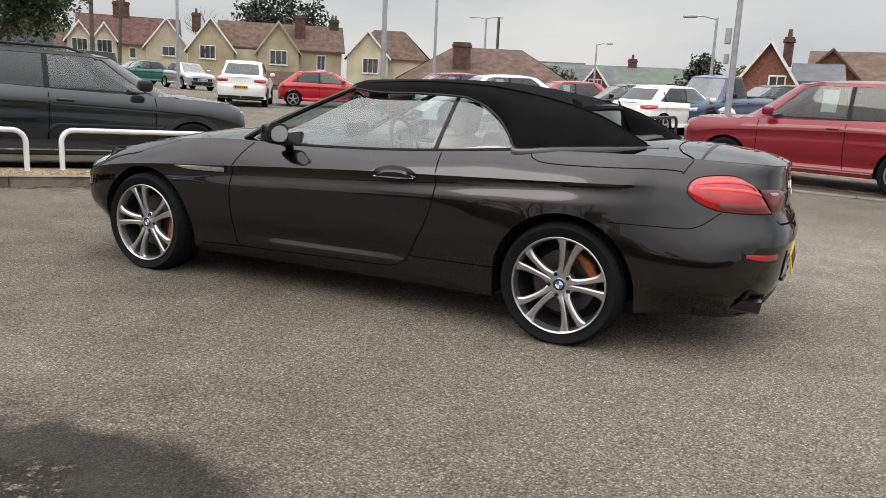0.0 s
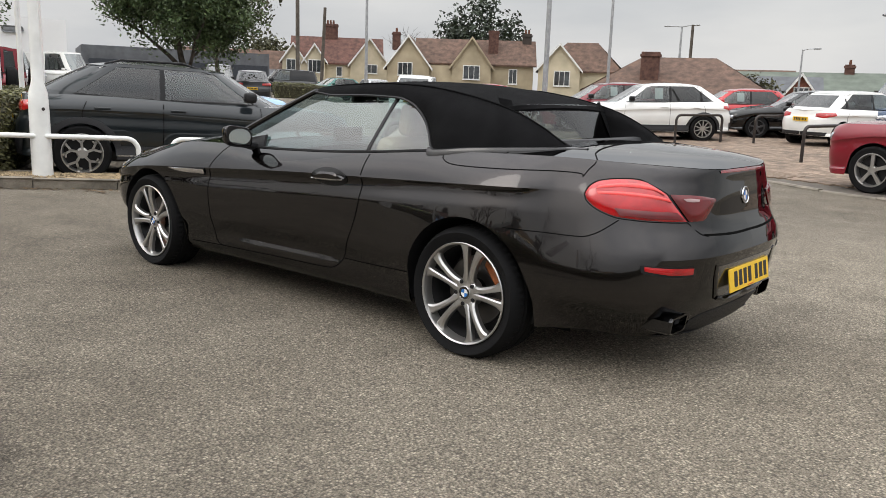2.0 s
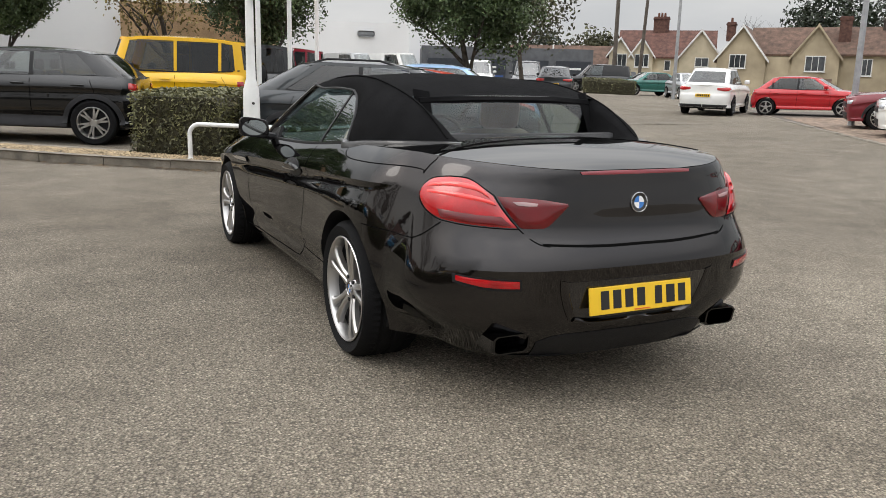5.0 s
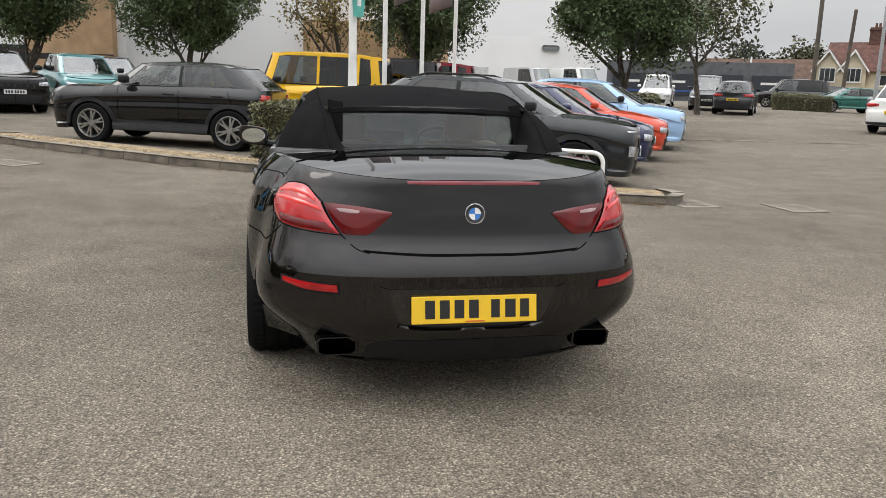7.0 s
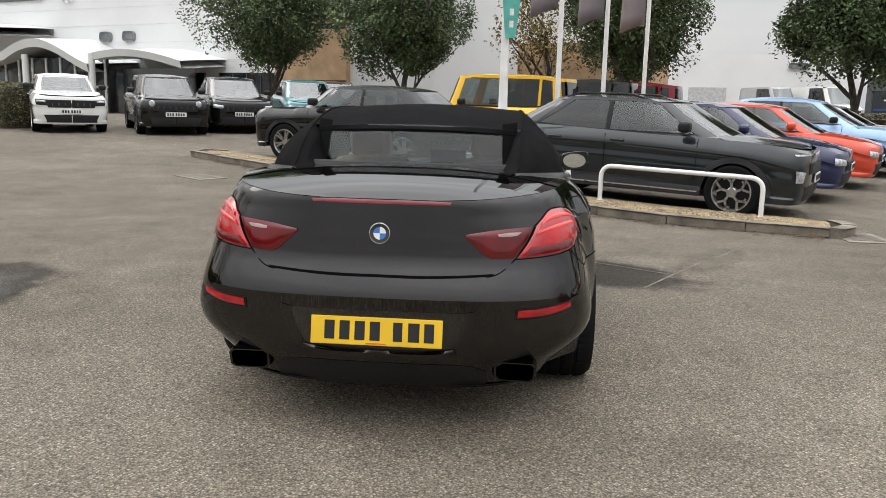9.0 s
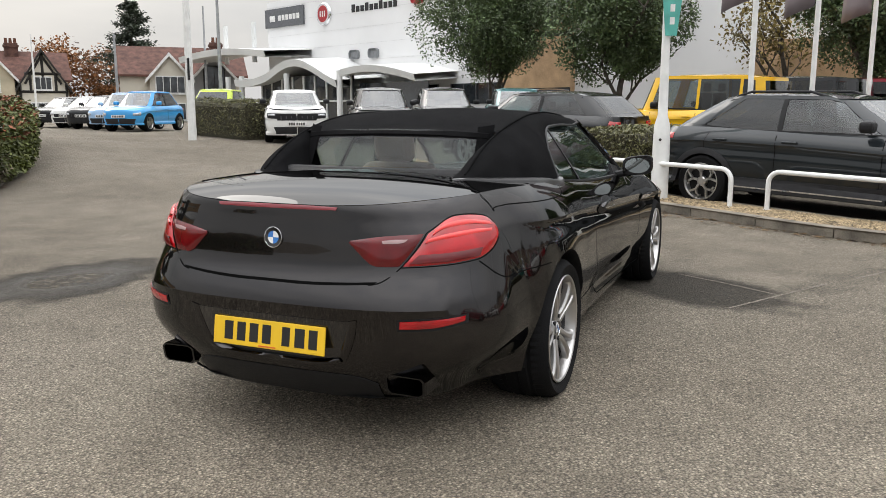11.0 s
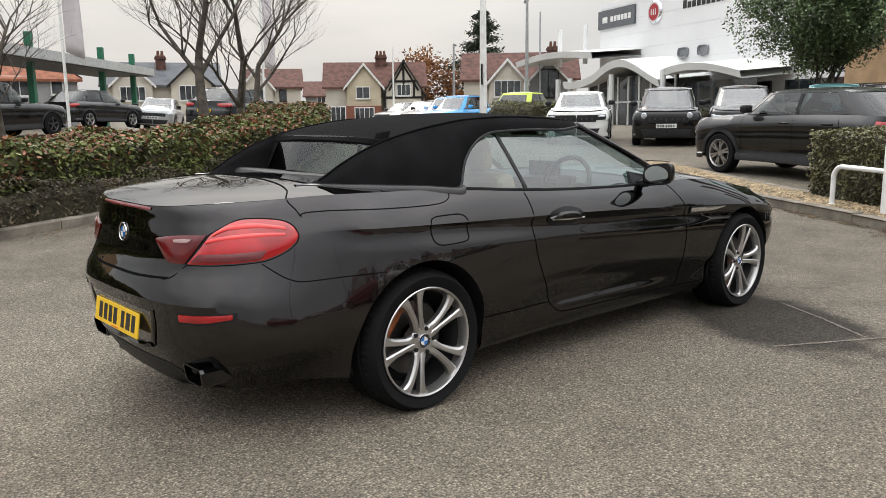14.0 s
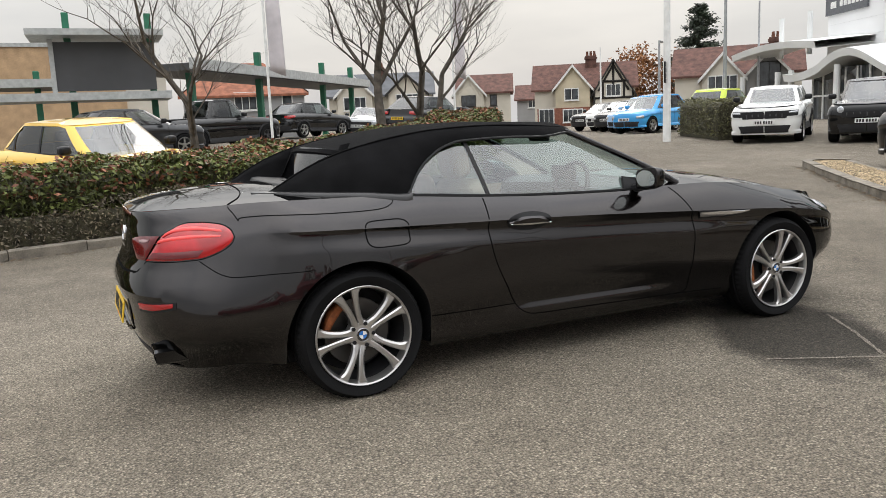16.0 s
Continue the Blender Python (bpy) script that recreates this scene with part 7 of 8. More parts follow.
def gable_roof(parent, x0, x1, y0, y1, eave, ridge, axis, wall, tile, barge=TRIM, over=0.3, hip=False):
    """Roof slabs, and walls up to them. axis: the way the ridge runs."""
    wall_box("wall", x0, x1, y0, y1, -0.6, eave, wall, parent)
    th = 0.16
    if axis == "y":
        cx, hw = (x0 + x1) / 2, (x1 - x0) / 2
        prism = [(x0, y0, eave), (x1, y0, eave), (cx, y0, ridge - 0.05), (x0, y1, eave), (x1, y1, eave), (cx, y1, ridge - 0.05)]
        if not hip:
            sheet("gable_wall", prism, [(0, 1, 2), (5, 4, 3), (0, 3, 4, 1)], wall, parent, smooth=False)
        yf = y0 - over
        for s in (-1, 1):
            e = Vector((cx + s * (hw + over), 0, eave - (ridge - eave) * over / hw))
            rr = Vector((cx, 0, ridge))
            ya, yb = (yf + hw * 0.9, y1 + over) if hip else (yf, y1 + over)
            q = [Vector((e.x, yf, e.z)), Vector((rr.x, ya, rr.z)), Vector((rr.x, yb, rr.z)), Vector((e.x, y1 + over, e.z))]
            q += [p - Vector((0, 0, th)) for p in q]
            sheet("roof_slope", q, [(0, 1, 2, 3), (7, 6, 5, 4), (0, 4, 5, 1), (1, 5, 6, 2), (2, 6, 7, 3), (3, 7, 4, 0)], tile, parent, smooth=False)
            if not hip and barge:
                b = [Vector((e.x, yf - 0.02, e.z - 0.22)), Vector((e.x, yf - 0.02, e.z + 0.02)), Vector((rr.x, yf - 0.02, rr.z + 0.02)), Vector((rr.x, yf - 0.02, rr.z - 0.24))]
                b += [p + Vector((0, 0.05, 0)) for p in b]
                sheet("bargeboard", b, [(0, 1, 2, 3), (7, 6, 5, 4), (0, 4, 5, 1), (1, 5, 6, 2), (2, 6, 7, 3), (3, 7, 4, 0)], barge, parent, smooth=False)
        if hip:
            q = [Vector((x0 - over, yf, eave - 0.1)), Vector((x1 + over, yf, eave - 0.1)), Vector((cx, yf + hw * 0.9, ridge))]
            sheet("roof_slope", q + [p - Vector((0, -0.01, th)) for p in q], [(0, 1, 2), (5, 4, 3), (0, 3, 4, 1)], tile, parent, smooth=False)
    else:
        cy, hd = (y0 + y1) / 2, (y1 - y0) / 2
        if not hip:
            for x in (x0, x1):
                sheet("gable_wall", [(x, y0, eave), (x, y1, eave), (x, cy, ridge - 0.05)], [(0, 1, 2)], wall, parent, smooth=False)
        ins = hd * 0.9 if hip else 0
        for s in (-1, 1):
            e = Vector((0, cy + s * (hd + over), eave - (ridge - eave) * over / hd))
            q = [Vector((x0 - over, e.y, e.z)), Vector((x1 + over, e.y, e.z)), Vector((x1 + over - ins, cy, ridge)), Vector((x0 - over + ins, cy, ridge))]
            q += [p - Vector((0, 0, th)) for p in q]
            sheet("roof_slope", q, [(0, 1, 2, 3), (7, 6, 5, 4), (0, 4, 5, 1), (1, 5, 6, 2), (2, 6, 7, 3), (3, 7, 4, 0)], tile, parent, smooth=False)
        if hip:
            for x, s in ((x0 - over, 1), (x1 + over, -1)):
                q = [Vector((x, y0 - over, eave - 0.1)), Vector((x, y1 + over, eave - 0.1)), Vector((x + s * ins, cy, ridge))]
                sheet("roof_slope", q + [p - Vector((0, 0, th)) for p in q], [(0, 1, 2), (5, 4, 3), (0, 3, 4, 1)], tile, parent, smooth=False)


def house_window(parent, x, y, z, w, h, bars=2, frame=TRIM):
    win = part("window", box_bm(w + 0.16, 0.10, h + 0.16, x, y - 0.03, z - 0.08, 0.01), frame, parent)
    n = bars
    for k in range(n):
        pw = (w - 0.05 * (n - 1)) / n
        part("pane", box_bm(pw, 0.02, h, x - w / 2 + pw / 2 + k * (pw + 0.05), y - 0.085, z), PANE, win)
    part("sill", box_bm(w + 0.26, 0.14, 0.06, x, y - 0.06, z - 0.14), frame, win)


def chimney(parent, x, y, z0, z1, w=0.9, d=0.6, pots=2, mat=SMOKED_BRICK):
    c = part("chimney", box_bm(w, d, z1 - z0, x, y, z0, 0.02), mat, parent)
    part("chimney_cap", box_bm(w + 0.14, d + 0.14, 0.16, x, y, z1 - 0.3), mat, c)
    for k in range(pots):
        sheet("chimney_pot", *lathe([(0.12, 0), (0.13, 0.05), (0.10, 0.35), (0.12, 0.4)], 10, "z"), material("pot_clay", (0.16, 0.07, 0.045), rough=0.9), c, m=pose(x + (k - (pots - 1) / 2) * 0.32, y, z1))


def house_root(x, y, x1, y1, label):
    return thing("house", pose(x, y, rise(x, y), 0, 0, math.degrees(math.atan2(y1 - y, x1 - x))), label, "house", "houses")


h = house_root(-67.5, 50.1, -60.2, 58.2, "cream rendered house with twin front gables and a red tiled roof")
gable_roof(h, 1.0, 10.5, 1.0, 6.5, 3.6, 6.2, "x", CREAM, RED_TILE)
gable_roof(h, 0.0, 2.3, 0.2, 3.5, 3.7, 5.3, "y", CREAM, RED_TILE)
gable_roof(h, 2.3, 4.5, 0.2, 3.5, 3.7, 5.3, "y", CREAM, RED_TILE)
gable_roof(h, 7.2, 11.2, 0.0, 6.0, 3.5, 6.1, "y", CREAM, RED_TILE)
for wx in (1.15, 3.4):
    house_window(h, wx, 0.2, 2.3, 1.3, 1.2, 3)
house_window(h, 6.0, 1.0, 2.0, 0.5, 0.9, 1)
house_window(h, 9.4, 0.0, 2.4, 1.2, 0.8, 2)
wall_box("porch", 5.0, 7.4, -1.2, 1.0, -0.6, 0.6, CREAM, h)
chimney(h, 5.0, 3.8, 5.6, 7.6, 1.6, 0.7, 3)

h = house_root(-54.6, 52.6, -43.0, 61.9, "ochre rendered pair of cottages with brown tiled roofs")
gable_roof(h, 3.0, 14.6, 1.2, 7.0, 3.9, 6.2, "x", OCHRE, BROWN_TILE)
gable_roof(h, 0.2, 4.4, 0.0, 6.5, 3.4, 6.2, "y", OCHRE, BROWN_TILE)
gable_roof(h, 6.6, 10.4, 0.0, 5.0, 3.6, 6.2, "y", OCHRE, BROWN_TILE, barge=OCHRE)
house_window(h, 2.0, 0.0, 2.4, 1.3, 1.1, 3)
house_window(h, 8.5, 0.0, 2.2, 1.5, 1.2, 3)
house_window(h, 12.6, 1.2, 1.9, 0.7, 1.3, 2)
house_window(h, 5.3, 1.2, 2.4, 0.4, 0.8, 1)
wall_box("porch", 4.4, 6.6, 0.2, 1.2, -0.6, 3.4, OCHRE, h)
gable_roof(h, 7.3, 9.7, -1.6, 0.0, 0.6, 1.5, "x", OCHRE, BROWN_TILE)
chimney(h, 10.6, 2.8, 4.2, 7.0, 1.0, 1.0, 0)
chimney(h, 14.0, 4.0, 5.2, 6.9, 0.9, 0.7, 2, material("soot_brick", (0.05, 0.04, 0.035), rough=0.9))
chimney(h, 0.6, 5.0, 5.0, 6.8, 0.8, 0.6, 1)

h = house_root(-42.9, 62.0, -36.1, 66.0, "cream rendered cottage with a hipped brown roof")
gable_roof(h, 0.3, 7.8, 0.9, 6.5, 3.9, 6.5, "x", CREAM, BROWN_TILE, hip=True)
gable_roof(h, 0.0, 4.0, 0.0, 3.5, 3.9, 6.2, "y", CREAM, BROWN_TILE)
house_window(h, 2.3, 0.0, 2.2, 1.4, 1.3, 3)

h = house_root(-26.0, 43.0, -15.0, 47.8, "bungalow with a hipped red-brown tiled roof and a brick chimney")
gable_roof(h, 0, 11.5, 0, 8, 1.6, 3.9, "x", CREAM, BROWN_TILE, hip=True)
chimney(h, 4.0, 1.6, 2.0, 4.1, 1.2, 0.9, 0)
h = house_root(-32.0, 73.5, -24.0, 76.5, "far house with a brown tiled roof")
gable_roof(h, 0, 9, 0, 6, 2.2, 4.4, "x", CREAM, BROWN_TILE)
h = house_root(-25.5, 65.4, -11.0, 69.4, "long low house with a grey-green roof")
gable_roof(h, 0, 15, 0, 9, 1.7, 3.9, "x", BRICK, GREEN_TILE)
chimney(h, 9.5, 4.5, 3.4, 4.6, 0.8, 0.6, 1)
h = house_root(-21.5, 56.0, -15.8, 58.2, "grey slated bungalow with a white-framed gable")
gable_roof(h, 0, 6.3, 0.4, 5, 1.5, 3.1, "x", PALE, SLATE)
gable_roof(h, 3.6, 6.3, 0, 4, 1.5, 3.3, "y", BRICK, SLATE)
house_window(h, 5.0, 0, 1.3, 0.9, 0.9, 3)

h = house_root(-4.4, 39.9, 1.9, 40.4, "red brick house with a steep tiled roof and white bargeboards")
gable_roof(h, 0.2, 3.2, 0, 8, 2.0, 4.2, "y", BRICK, BROWN_TILE)
gable_roof(h, 3.2, 5.2, 1.5, 6, 2.3, 3.2, "x", BRICK, SLATE)
chimney(h, 2.6, 4.0, 3.0, 4.6, 0.5, 0.5, 1)
house_window(h, 2.2, 0.0, 1.3, 0.7, 1.0, 2)
h = house_root(-1.5, 45.2, 12.0, 45.4, "red brick house with a brown tiled roof")
gable_roof(h, 0.6, 14, 0, 8, 2.4, 4.2, "x", BRICK, BROWN_TILE)
gable_roof(h, 0.0, 3.2, -0.6, 6, 2.4, 4.1, "y", BRICK, BROWN_TILE, barge=None)

# houses beyond the showroom
h = house_root(-36.6, -57.0, -44.0, -51.7, "pale and half-timbered pair of houses with red tiled roofs")
gable_roof(h, 0.0, 8.8, 1.0, 6.5, 3.5, 5.6, "x", PALE, RED_TILE)
gable_roof(h, 1.9, 4.9, 0.0, 5.0, 3.5, 5.3, "y", CREAM, RED_TILE)
gable_roof(h, 5.2, 8.6, 0.0, 5.0, 2.9, 5.6, "y", PALE, RED_TILE, barge=TIMBER)
wall_box("brick_storey", 0.3, 4.9, -0.25, 0.0, -0.6, 1.6, BRICK, h, "red brick lower storey")
house_window(h, 3.3, 0.0, 2.3, 1.1, 0.9, 2)
house_window(h, 3.4, -0.25, 0.4, 1.6, 1.0, 4)
house_window(h, 1.1, -0.25, 0.0, 1.2, 1.5, 3)
house_window(h, 6.9, 0.0, 2.5, 1.1, 0.9, 3)
house_window(h, 6.9, 0.0, 0.4, 1.8, 1.0, 4)
for a, b in (((5.2, 2.3), (8.6, 2.3)), ((6.9, 3.4), (6.9, 5.5)), ((5.6, 2.9), (6.9, 5.1)), ((8.2, 2.9), (6.9, 5.1)), ((5.6, 3.7), (8.2, 3.7)), ((5.25, 0.0), (5.25, 2.9)), ((8.55, 0.0), (8.55, 2.9)), ((6.0, 2.3), (6.0, 3.7)), ((7.8, 2.3), (7.8, 3.7))):
    sheet("timber", *tube([Vector((a[0], -0.03, a[1])), Vector((b[0], -0.03, b[1]))], 0.10, 4), TIMBER, h, smooth=False)
chimney(h, 5.0, 3.5, 4.6, 6.2, 1.0, 0.8, 3)
h = house_root(-39.4, -42.4, -45.7, -36.0, "pale rendered houses with twin gables and red tiled roofs")
gable_roof(h, 0.2, 8.9, 1.2, 7.0, 3.6, 5.6, "x", PALE, RED_TILE)
gable_roof(h, 2.2, 5.0, 0.0, 5.0, 3.3, 4.9, "y", PALE, RED_TILE)
gable_roof(h, 5.2, 8.2, 0.3, 5.0, 3.3, 4.9, "y", GREY_RENDER, RED_TILE)
house_window(h, 3.6, 0.0, 2.1, 1.9, 1.1, 4)
house_window(h, 3.6, 0.0, 0.2, 1.9, 1.1, 4)
house_window(h, 6.7, 0.3, 2.0, 1.4, 2.0, 2, TIMBER)
chimney(h, 7.2, 4.0, 4.8, 6.0, 0.9, 0.8, 2)
h = house_root(-31.8, -63.2, -36.4, -60.6, "white rendered house with a red tiled roof")
gable_roof(h, 0.3, 5.2, 0.8, 6.0, 3.6, 5.2, "x", PALE, RED_TILE)
gable_roof(h, 0.0, 2.7, 0.0, 5.0, 3.5, 5.1, "y", PALE, RED_TILE)
house_window(h, 1.3, 0.0, 2.2, 1.2, 0.9, 3, TIMBER)
house_window(h, 3.6, 0.8, 2.2, 0.5, 0.9, 1, TIMBER)
house_window(h, 1.6, 0.0, 0.0, 1.2, 0.9, 2)
h = house_root(-41.9, -69.0, -44.4, -67.3, "small grey far house with a red roof")
gable_roof(h, 0, 3.4, 0, 5, 3.0, 4.4, "x", GREY_RENDER, RED_TILE)
house_window(h, 1.6, 0, 2.0, 0.8, 0.7, 2)
h = house_root(-19.4, -62.6, -28.0, -59.0, "white rendered pair of houses with timbered gables")
gable_roof(h, 0.0, 9.0, 1.0, 6.5, 3.6, 5.4, "x", PALE, SLATE)
gable_roof(h, 0.8, 3.8, 0.0, 5.0, 3.6, 5.1, "y", PALE, SLATE)
gable_roof(h, 5.2, 8.4, 0.0, 5.0, 3.6, 5.1, "y", PALE, SLATE, barge=TIMBER)
house_window(h, 2.3, 0.0, 2.2, 1.8, 1.0, 4)
house_window(h, 6.8, 0.0, 2.2, 1.8, 1.1, 4)
chimney(h, 4.5, 3.0, 4.6, 5.9, 0.8, 0.7, 2)
h = house_root(-6.2, -53.0, -14.3, -51.3, "grey rendered house with an orange-red hipped roof")
gable_roof(h, 0.0, 8.2, 0.0, 6.5, 3.1, 5.3, "x", GREY_RENDER, material("orange_tiles", (0.27, 0.10, 0.055), rough=0.85, var=0.2, scale=2.5, bump=0.8, bscale=9, fine=0.4), hip=True)
house_window(h, 4.4, 0.0, 1.9, 1.9, 1.1, 4)
house_window(h, 7.0, 0.0, 2.0, 0.6, 0.8, 1)

# ---- showroom ----
GLAZING = material("showroom_glass", (0.03, 0.035, 0.04), rough=0.05, coat=0.6, var=0.4, scale=0.8)
ROOF_WHITE = material("white_canopy", (0.70, 0.71, 0.70), rough=0.45, var=0.05, scale=0.5)
SIGN_GREY = material("sign_slate", (0.10, 0.105, 0.115), rough=0.5)
show = thing("showroom", pose(-42.8, -31.8, 0.62, 0, 0, math.degrees(math.atan2(0.933, 0.36))), "large white clad car showroom with curved white entrance canopies", "building")
wall_box("wall", 0, 26.0, 0.0, 22, -1.0, 8.0, WHITE_WALL, show, "white clad wall")
wall_box("wall", 30.0, 37.0, 0.0, 20, -1.0, 6.6, WHITE_WALL, show, "white clad wall")
wall_box("brick_wall", 21.4, 25.6, -0.35, 0.0, -1.0, 5.6, BUFF, show, "buff brick wall with a dark band")
wall_box("brick_band", 21.4, 25.6, -0.37, -0.33, 1.6, 1.85, TIMBER, show)
wall_box("brick_band", 21.4, 25.6, -0.37, -0.33, 4.2, 4.45, TIMBER, show)
wall_box("brick_wall", 26.0, 30.0, 0.3, 6.0, -1.0, 5.4, WHITE_WALL, show)
wall_box("brick_wall", 34.2, 39.5, -0.4, 4.0, -1.0, 3.4, BUFF, show, "low buff brick wall")
wall_box("eaves", 20.8, 30.5, -1.2, 0.2, 5.6, 6.2, material("grey_eaves", (0.32, 0.33, 0.34), rough=0.5), show, "grey eaves canopy")
for k in range(1, 9):
    wall_box("cladding_joint", 0.05, 25.95, -0.012, 0.0, 0.95 * k - 0.01, 0.95 * k + 0.01, material("joint_grey", (0.66, 0.66, 0.66)), show)
sg = wall_box("sign_panel", -0.1, 4.3, -0.14, -0.01, 6.3, 7.5, SIGN_GREY, show, "dark grey sign panel")
for k in range(6):
    part("pale_bar", box_bm(0.30, 0.02, 0.34, 1.65 + 0.42 * k, -0.15, 6.7), PLATE_WHITE, sg)
part("pale_bar", box_bm(0.6, 0.02, 0.38, 0.8, -0.15, 6.68), PLATE_WHITE, sg)
badge = part("round_sign", mesh_of("round_sign", *lathe([(0, 0.12), (0.62, 0.12), (0.70, 0.06), (0.72, 0)], 32, "z"), CHROME), None, show, "round red sign in a silver ring", pose(6.4, -0.02, 6.75, 90))
part("red_shield", mesh_of("red_shield", *lathe([(0, 0.13), (0.5, 0.13), (0.52, 0.11)], 28, "z"), material("sign_red", (0.35, 0.015, 0.02), rough=0.35)), None, badge)
for k in range(3):
    part("pale_bar", box_bm(0.08, 0.34, 0.02, -0.22 + 0.22 * k, 0, 0.13), PLATE_WHITE, badge)
for k in range(10):
    part("dark_bar", box_bm(0.30, 0.03, 0.34 if k % 3 else 0.46, 9.3 + 0.42 * k, -0.02, 6.6), INK, show)
part("red_badge", box_bm(0.9, 0.05, 0.9, 15.0, -0.04, 6.6, 0.2), material("sign_red", (0.35, 0.015, 0.02)), show)
for s_ in (9.4, 11.2):
    port = part("porthole", box_bm(0.85, 0.08, 0.55, s_, -0.03, 3.85, 0.2, 4), material("port_grey", (0.22, 0.23, 0.24), rough=0.3), show, "rounded grey window")
for s0, s1 in ((12.6, 16.6), (17.6, 21.2)):
    band_ = wall_box("window_band", s0, s1, -0.06, 0.0, 1.15, 2.2, GLAZING, show, "dark strip window")
    for k in range(5):
        part("mullion", box_bm(0.06, 0.05, 1.05, s0 + (s1 - s0) * k / 4, -0.08, 1.15), material("mullion_grey", (0.06, 0.06, 0.065)), band_)
    wall_box("low_window", s0, s1, -0.05, 0.0, -0.6, 0.9, GLAZING, show)


def wave_roof(s0, s1, d0, d1, fn, thick, label):
    """A curved canopy that follows fn(0..1) in height."""
    v = []
    for i in range(25):
        t = i / 24
        s_, z = s0 + (s1 - s0) * t, fn(t)
        v += [(s_, -d1, z), (s_, d0, z + 0.25), (s_, d0, z + 0.25 - thick), (s_, -d1 + 0.1, z - thick), (s_, -d1, z)]
    sheet("canopy", v, grid_faces(25, 5, True), ROOF_WHITE, show, label, sharp=60)


wave_roof(-6.0, 5.0, 0, 3.6, lambda t: 4.25 + 0.55 * math.sin(math.pi * (0.15 + 0.75 * t)), 0.4, "white wave-shaped canopy")
wave_roof(1.0, 11.8, 0, 3.4, lambda t: 3.05 + 0.75 * math.sin(2 * math.pi * (t - 0.36)) * (0.45 if t < 0.36 else 1.0), 0.42, "white wave-shaped canopy")
wave_roof(11.8, 18.0, 0, 3.2, lambda t: 2.55 + 0.65 * math.sin(math.pi * (0.25 + 0.72 * t)), 0.35, "white arched canopy")
wall_box("entrance_glass", 2.6, 12.0, -2.3, -2.2, -0.6, 2.85, GLAZING, show, "glazed entrance front")
for k in range(9):
    wall_box("mullion", 2.6 + 1.15 * k, 2.72 + 1.15 * k, -2.36, -2.3, -0.6, 2.85, TRIM, show)
wall_box("transom", 2.6, 12.0, -2.36, -2.3, 1.3, 1.4, TRIM, show)
wall_box("side_glass", 12.2, 17.8, -2.0, -1.9, -0.6, 2.3, GLAZING, show)
for s_ in (-5.2, -0.2, 1.5, 6.6, 11.8):
    sheet("column", *tube([Vector((s_, -3.1, -0.7)), Vector((s_, -3.1, 3.0))], 0.17, 10), ROOF_WHITE, show)
for s_ in (-3.0, 0.6):
    sheet("vent_pipe", *tube([Vector((s_, -1.5, 4.0)), Vector((s_, -1.5, 6.6))], 0.16, 10), ROOF_WHITE, show)

low = thing("warehouse", pose(-68.6, 1.5, 0.5, 0, 0, math.degrees(math.atan2(19.5, 4.6))), "low white warehouse with shutters and a flat roof", "building")
wall_box("wall", 0, 24.6, 0, 18, -1, 5.7, WHITE_WALL, low)
for s_ in (8.0, 12.5):
    wall_box("shutter", s_, s_ + 3.0, -0.06, 0, -0.6, 3.0, material("shutter_grey", (0.5, 0.5, 0.5), rough=0.5), low, "pale grey roller shutter")
part("oval_sign", box_bm(1.5, 0.08, 0.5, 20.8, -0.04, 4.5, 0.2, 4), material("port_grey", (0.22, 0.23, 0.24)), low)
wall_box("side_window", 24.6, 24.66, 5, 6.0, 3.0, 4.2, PANE, low)
wall_box("side_window", 24.6, 24.66, 9, 10.0, 3.0, 4.2, PANE, low)

shop = thing("shop_front", pose(-66.0, 28.0, 0.6, 0, 0, 68), "dark shop front with blue-lit signs", "building")
wall_box("wall", 0, 16, 0, 10, -1, 4.0, SLATE, shop)
for k in range(4):
    sgn = wall_box("sign_panel", 0.5 + 4 * k, 3.8 + 4 * k, -0.1, 0, 1.0, 2.9, material("dark_sign", (0.03, 0.035, 0.045), rough=0.3), shop)
    part("pale_bar", box_bm(1.6, 0.03, 0.2, 2.1 + 4 * k, -0.11, 2.1), PLATE_WHITE, sgn)
    part("blue_strip", box_bm(3.0, 0.03, 0.16, 2.1 + 4 * k, -0.11, 1.3), material("sign_blue", (0.03, 0.08, 0.25)), sgn)
h = house_root(-75.0, 42.5, -69.0, 52.0, "far house with a long dark brown roof")
gable_roof(h, 0, 11, 0, 7, 1.6, 4.6, "x", PALE, BROWN_TILE)
gable_roof(h, 8, 13, -4, 1, 0.8, 2.4, "x", PALE, SLATE)

# ---- display canopies and the brick building beyond the hedge ----
GREEN_STEEL = material("green_steel", (0.015, 0.14, 0.075), rough=0.45, var=0.1)
DARK_PANEL = material("dark_panel", (0.055, 0.055, 0.057), rough=0.55, var=0.15, scale=0.7)
PALE_EDGE = material("pale_grey_edge", (0.42, 0.43, 0.42), rough=0.5)
can = thing("display_canopy", pose(-4.0, -31.0, 0.5, 0, 0, math.degrees(math.atan2(-16.3, -13.1))), "long flat grey canopy on dark green posts", "canopy")
wall_box("roof_slab", -1.0, 21.5, -0.3, 3.0, 3.45, 3.75, DARK_PANEL, can, "dark canopy underside")
wall_box("roof_edge", -1.0, 21.5, -0.42, -0.3, 3.5, 3.95, PALE_EDGE, can, "pale grey roof edge")
for s_ in (0.5, 7.0, 15.5, 20.5):
    post = part("post", box_bm(0.30, 0.30, 5.4 if s_ > 1 else 4.4, s_, 0.6, -0.6, 0.03), GREEN_STEEL, can, "dark green steel post")
